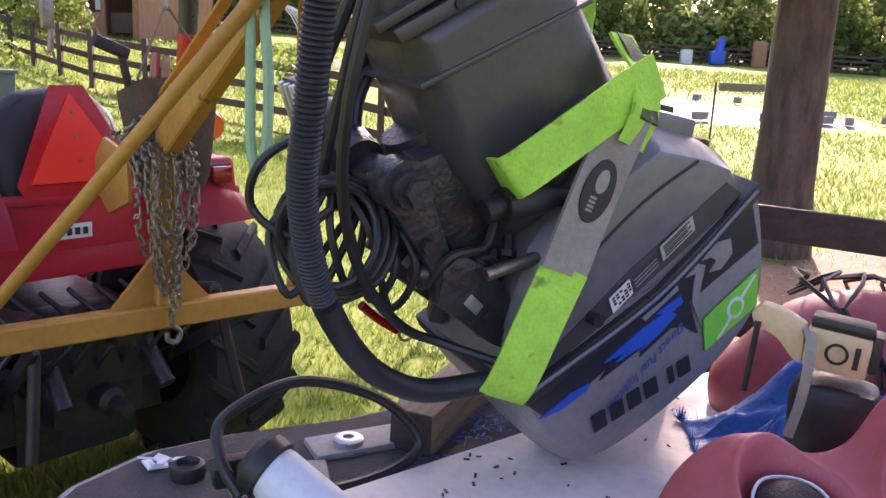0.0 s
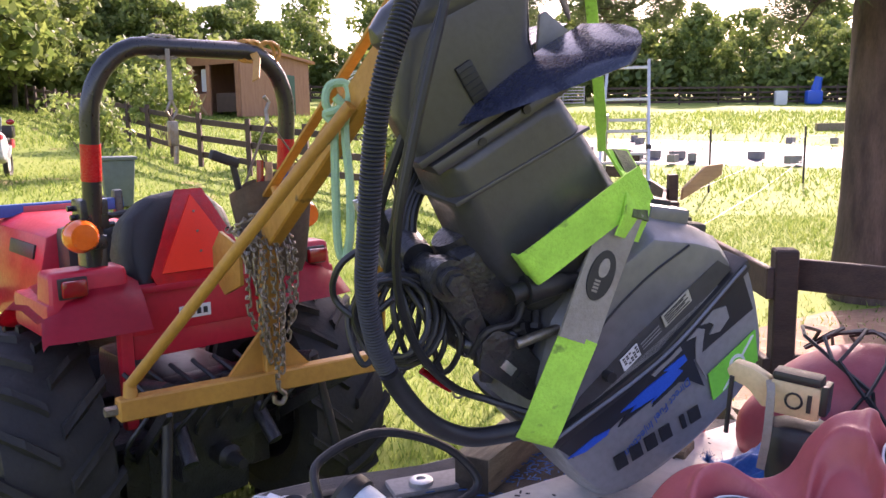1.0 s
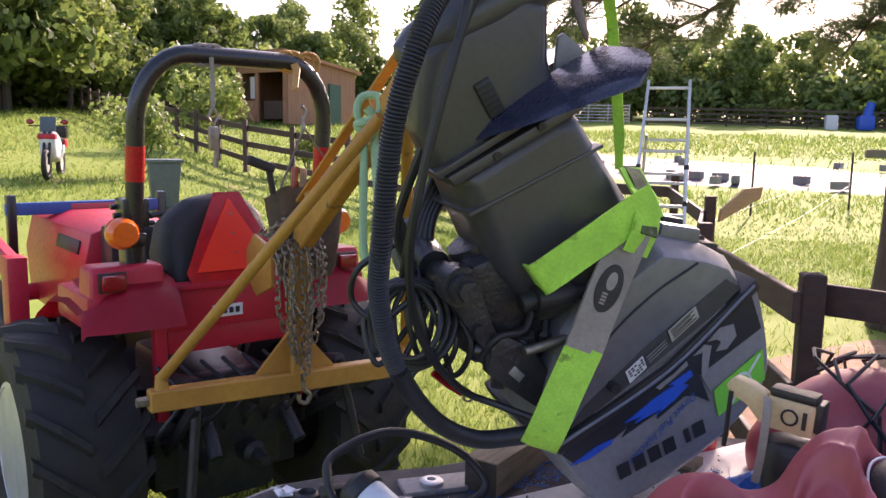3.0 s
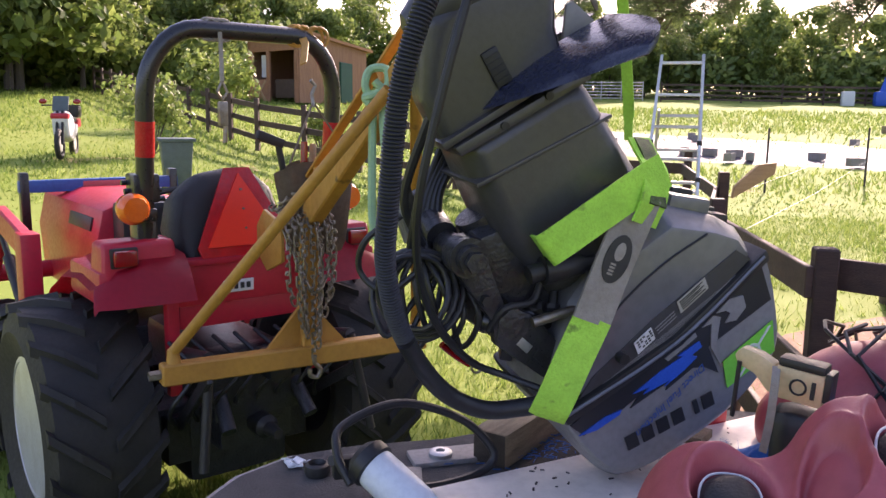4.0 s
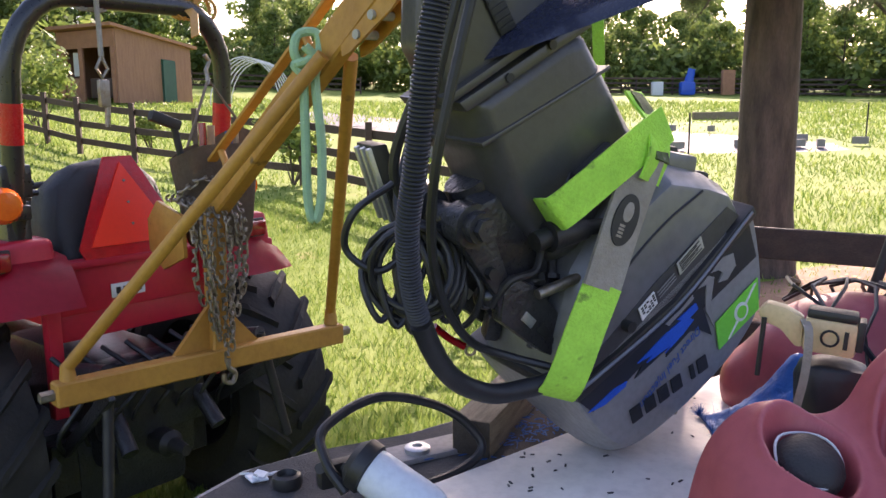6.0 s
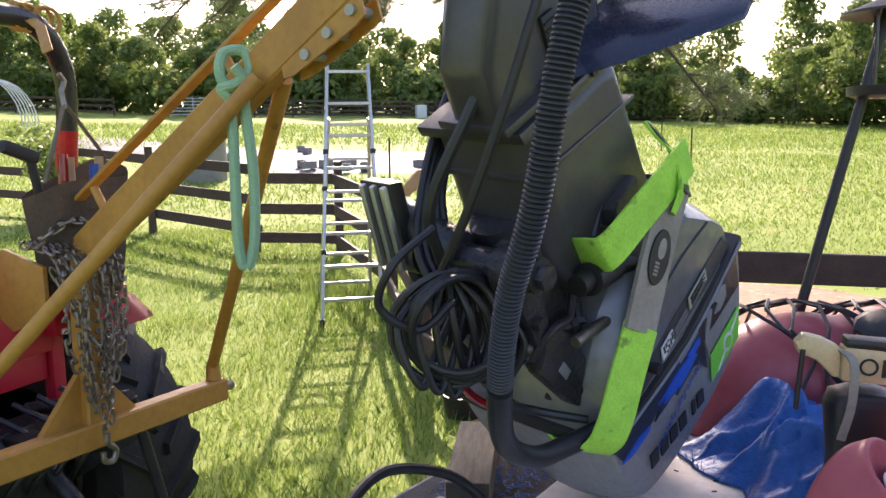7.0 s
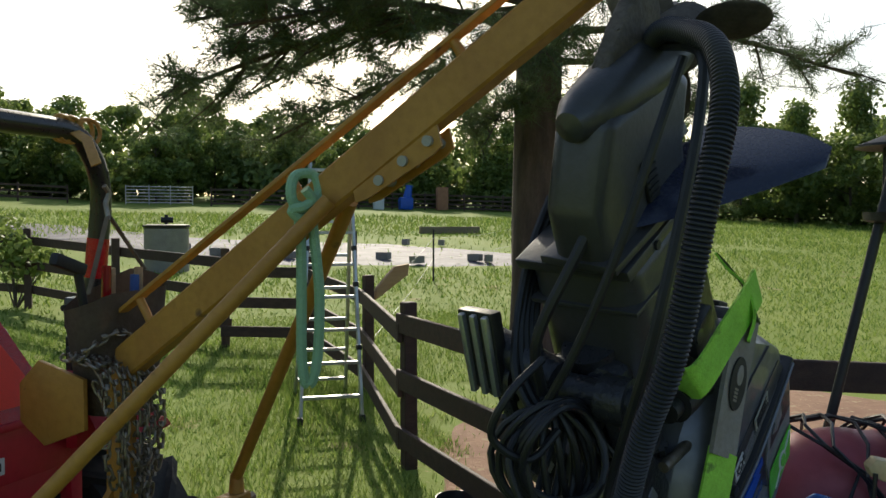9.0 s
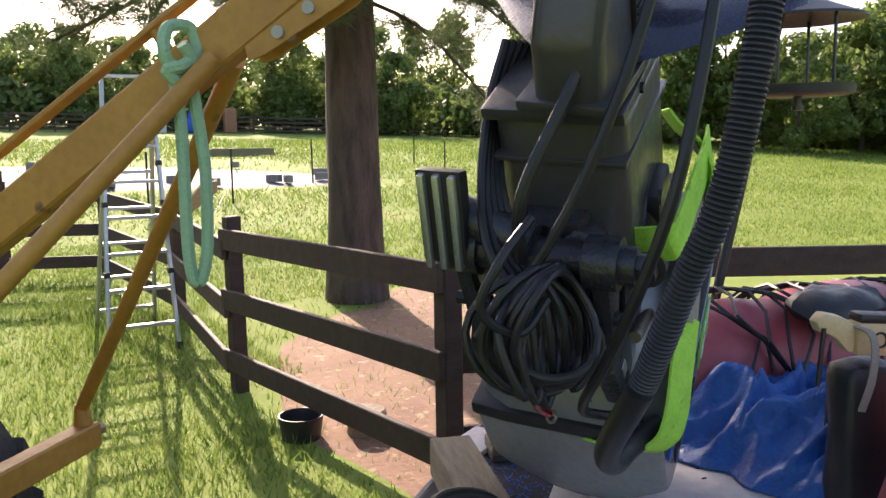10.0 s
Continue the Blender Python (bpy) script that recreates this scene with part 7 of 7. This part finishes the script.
def make_pine():
    t = thing("pine_tree", pose(PINE.x, PINE.y, 0), "tall pine with rough bark and hanging needle branches", "tree")
    bm = BM()
    pts = spline([(0, 0, -0.2), (0.0, 0, 0.4), (0.02, 0.02, 3), (0.06, 0.0, 7), (0.1, 0.05, 12)], 10)
    rad = [0.3 * (1 - 0.055 * max(0, q.z)) + (0.09 * max(0, 0.5 - q.z)) for q in pts]
    tube(bm, pts, 0.3, 28, radii=rad)
    for v in bm.verts:
        a = math.atan2(v.co.y, v.co.x)
        v.co += Vector((math.cos(a), math.sin(a), 0)) * 0.02 * noise.noise((a * 5, v.co.z * 1.3, 0))
    part("trunk", bm, "bark", t, "rough grey-brown bark", smooth=60)
    rng = random.Random(31)
    g = np.random.default_rng(31)
    tips, wood = [], BM()

    def twig(a, b, r, droop):
        mid = (a + b) / 2 + Vector((0, 0, droop))
        p = spline([a, mid, b], 5)
        tube(wood, p, r, 5, radii=[r * (1 - 0.75 * i / (len(p) - 1)) for i in range(len(p))])
        return p

    def limb(z, end, r=0.045, twigs=14, fine=1.0):
        a = Vector((0, 0, z))
        b = Vector(end)
        p = twig(a, b, r, 0.25)
        L = (b - a).length
        for k in range(twigs):
            f = 0.3 + 0.7 * (k + rng.random()) / twigs
            q = p[min(len(p) - 1, int(f * (len(p) - 1)))]
            d = (b - a).normalized()
            side = Vector((-d.y, d.x, 0)).normalized() * rng.choice((-1, 1))
            e = q + (d * rng.uniform(0.1, 0.6) + side * rng.uniform(0.2, 0.9) + Vector((0, 0, rng.uniform(-0.35, 0.3)))) * min(1.2, L * 0.3)
            s = twig(q, e, r * 0.28, rng.uniform(-0.05, 0.1))
            for i in range(2, len(s), 2):
                tips.append((s[i], (e - q).normalized(), fine))
            for j in range(3):
                u = s[rng.randrange(3, len(s))]
                w = u + Vector((rng.uniform(-1, 1), rng.uniform(-1, 1), rng.uniform(-0.4, 0.5))).normalized() * rng.uniform(0.15, 0.4)
                twig(u, w, r * 0.12, 0)
                tips.append((w, (w - u).normalized(), fine))
                tips.append(((u + w) / 2, (w - u).normalized(), fine))
        tips.append((b, (b - a).normalized(), fine))

    # limbs seen against the sky
    limb(3.9, (-3.9, -0.6, 2.75), 0.06, 30)
    limb(4.1, (-3.6, -0.2, 3.5), 0.06, 30)
    limb(4.6, (-2.6, -0.9, 4.3), 0.055, 24)
    limb(3.4, (-2.8, 0.3, 2.5), 0.045, 22)
    limb(4.0, (-3.0, 0.8, 3.0), 0.045, 22)
    limb(3.7, (-3.4, -1.4, 3.2), 0.05, 26)
    limb(4.0, (-4.3, -1.0, 3.7), 0.05, 26)
    limb(3.4, (1.4, -1.0, 2.7), 0.045, 18)
    limb(3.7, (2.6, -1.8, 3.1), 0.05, 20)
    limb(4.6, (2.0, -2.6, 4.2), 0.05, 16)
    limb(4.9, (3.4, -1.2, 4.5), 0.05, 16)
    limb(3.1, (0.9, -1.5, 1.7), 0.03, 9)
    limb(3.0, (-1.0, -0.9, 2.4), 0.03, 10)
    limb(3.5, (-1.2, -2.2, 2.9), 0.04, 18)
    limb(4.0, (0.4, -2.6, 3.2), 0.04, 14)
    # the crown above, out of view, which shades the deck
    for k in range(34):
        z = 4.8 + 7.0 * (k / 33)
        a = k * 2.4
        ln = 3.6 * (1 - 0.06 * (z - 4.8)) * rng.uniform(0.7, 1.0)
        limb(z, (ln * math.cos(a), ln * math.sin(a), z - 0.3 + rng.uniform(-0.3, 0.5)), 0.045, 9, 2.2)
    tagged(part("limb", wood, "bark", t, "crooked bare limbs"), kind="stuff")
    V, F = [], []
    n = 0
    for pos, d, fine in tips:
        m = 40 if fine < 1.5 else 22
        ln = 0.17 if fine < 1.5 else 0.24
        w = 0.003 if fine < 1.5 else 0.011
        dirs = g.normal(size=(m, 3)) * 0.75 + np.array(d) * 0.9
        dirs /= np.linalg.norm(dirs, axis=1)[:, None]
        side = np.cross(dirs, g.normal(size=(m, 3)))
        side /= np.linalg.norm(side, axis=1)[:, None]
        o = np.array(pos) + g.normal(size=(m, 3)) * 0.03
        tri = np.stack([o - side * w, o + side * w, o + dirs * ln * (0.6 + 0.6 * g.random((m, 1)))], 1)
        V.append(tri.reshape(-1, 3))
        n += m
    V = np.concatenate(V)
    ob = raw("needles", V.tolist(), np.arange(len(V)).reshape(-1, 3).tolist(), "needle", t)
    tagged(ob, "dark green needle tufts", kind="stuff")


make_pine()


# ---- grass blades near the tractor ----
def make_grass():
    g = np.random.default_rng(77)
    n = 120000
    x = g.uniform(-4.0, 4.5, n)
    y = 1.6 + 11.5 * g.random(n) ** 1.5
    keep = ~((x > 1.0) & (y < 5.7)) & ~((x > 1.6) & (y < 8.3)) | (g.random(n) < 0.1)
    x, y = x[keep], y[keep]
    n = len(x)
    clump = np.array([noise.noise((a * 0.9, b * 0.9, 7.0)) for a, b in zip(x, y)])
    h = (0.035 + 0.05 * g.random(n)) * (1 + 0.9 * np.clip(clump, -0.4, 1))
    # taller weeds round the ladder and the fence
    h = h * (1 + 1.2 * np.exp(-(((x - 0.9) / 0.6) ** 2 + ((y - 8.0) / 1.0) ** 2)))
    z = np.array([ground_z(a, b) for a, b in zip(x, y)])
    a = g.uniform(0, 6.283, n)
    w = 0.0035 + 0.0035 * g.random(n)
    lean = g.normal(size=(n, 2)) * 0.4
    base = np.stack([x, y, z - 0.005], 1)
    s = np.stack([np.cos(a) * w, np.sin(a) * w, np.zeros(n)], 1)
    tip = base + np.stack([lean[:, 0] * h, lean[:, 1] * h, h], 1)
    V = np.stack([base - s, base + s, tip], 1).reshape(-1, 3)
    tagged(raw("grass_blades", V.tolist(), np.arange(len(V)).reshape(-1, 3).tolist(), "blade"), "short green grass blades and clover", "grass", kind="stuff")
    # coarser tufts out over the field
    m = 190000
    y = 6.8 + 42 * g.random(m) ** 1.8
    x = -(5 + 0.85 * y) + g.random(m) * (11 + 2.75 * y)
    k = (~((x > -4) & (x < 11.5) & (y > 19.5) & (y < 31)) & ((y > 10.5) | ((x > 4.2) & (y > 8.8)) | (x > 7.0))) | (g.random(m) < 0.1)
    x, y = x[k], y[k]
    m = len(x)
    sc = (y / 12.0) ** 0.7
    z = np.array([ground_z(p, q) for p, q in zip(x, y)])
    patchy = np.array([noise.noise((p * 0.25, q * 0.25, 3.0)) for p, q in zip(x, y)])
    h = (0.04 + 0.07 * g.random(m)) * sc * (1 + 0.8 * patchy)
    a = g.uniform(0, 6.283, m)
    w = (0.008 + 0.012 * g.random(m)) * sc
    s = np.stack([np.cos(a) * w, np.sin(a) * w, np.zeros(m)], 1)
    base = np.stack([x, y, z - 0.01], 1)
    tip = base + np.stack([g.normal(size=m) * h * 0.5, g.normal(size=m) * h * 0.5, h], 1)
    V = np.stack([base - s, base + s, tip], 1).reshape(-1, 3)
    tagged(raw("field_grass", V.tolist(), np.arange(len(V)).reshape(-1, 3).tolist(), "blade"), "tufted pasture grass over the field", "grass", kind="stuff")
    # straw on the dirt
    m = 5000
    x, y = g.uniform(1.0, 6.5, m), g.uniform(1.5, 7.5, m)
    a = g.uniform(0, 6.283, m)
    ln = 0.02 + 0.05 * g.random(m)
    z = np.array([ground_z(p, q) for p, q in zip(x, y)]) + 0.028
    d = np.stack([np.cos(a) * ln, np.sin(a) * ln, 0.01 * g.random(m)], 1)
    s = np.stack([-np.sin(a) * 0.002, np.cos(a) * 0.002, np.zeros(m)], 1)
    base = np.stack([x, y, z], 1)
    V = np.stack([base - s, base + s, base + d], 1).reshape(-1, 3)
    tagged(raw("straw", V.tolist(), np.arange(len(V)).reshape(-1, 3).tolist(), "raw_wood"), "dry straw and needles on the dirt", "straw", kind="stuff")


make_grass()
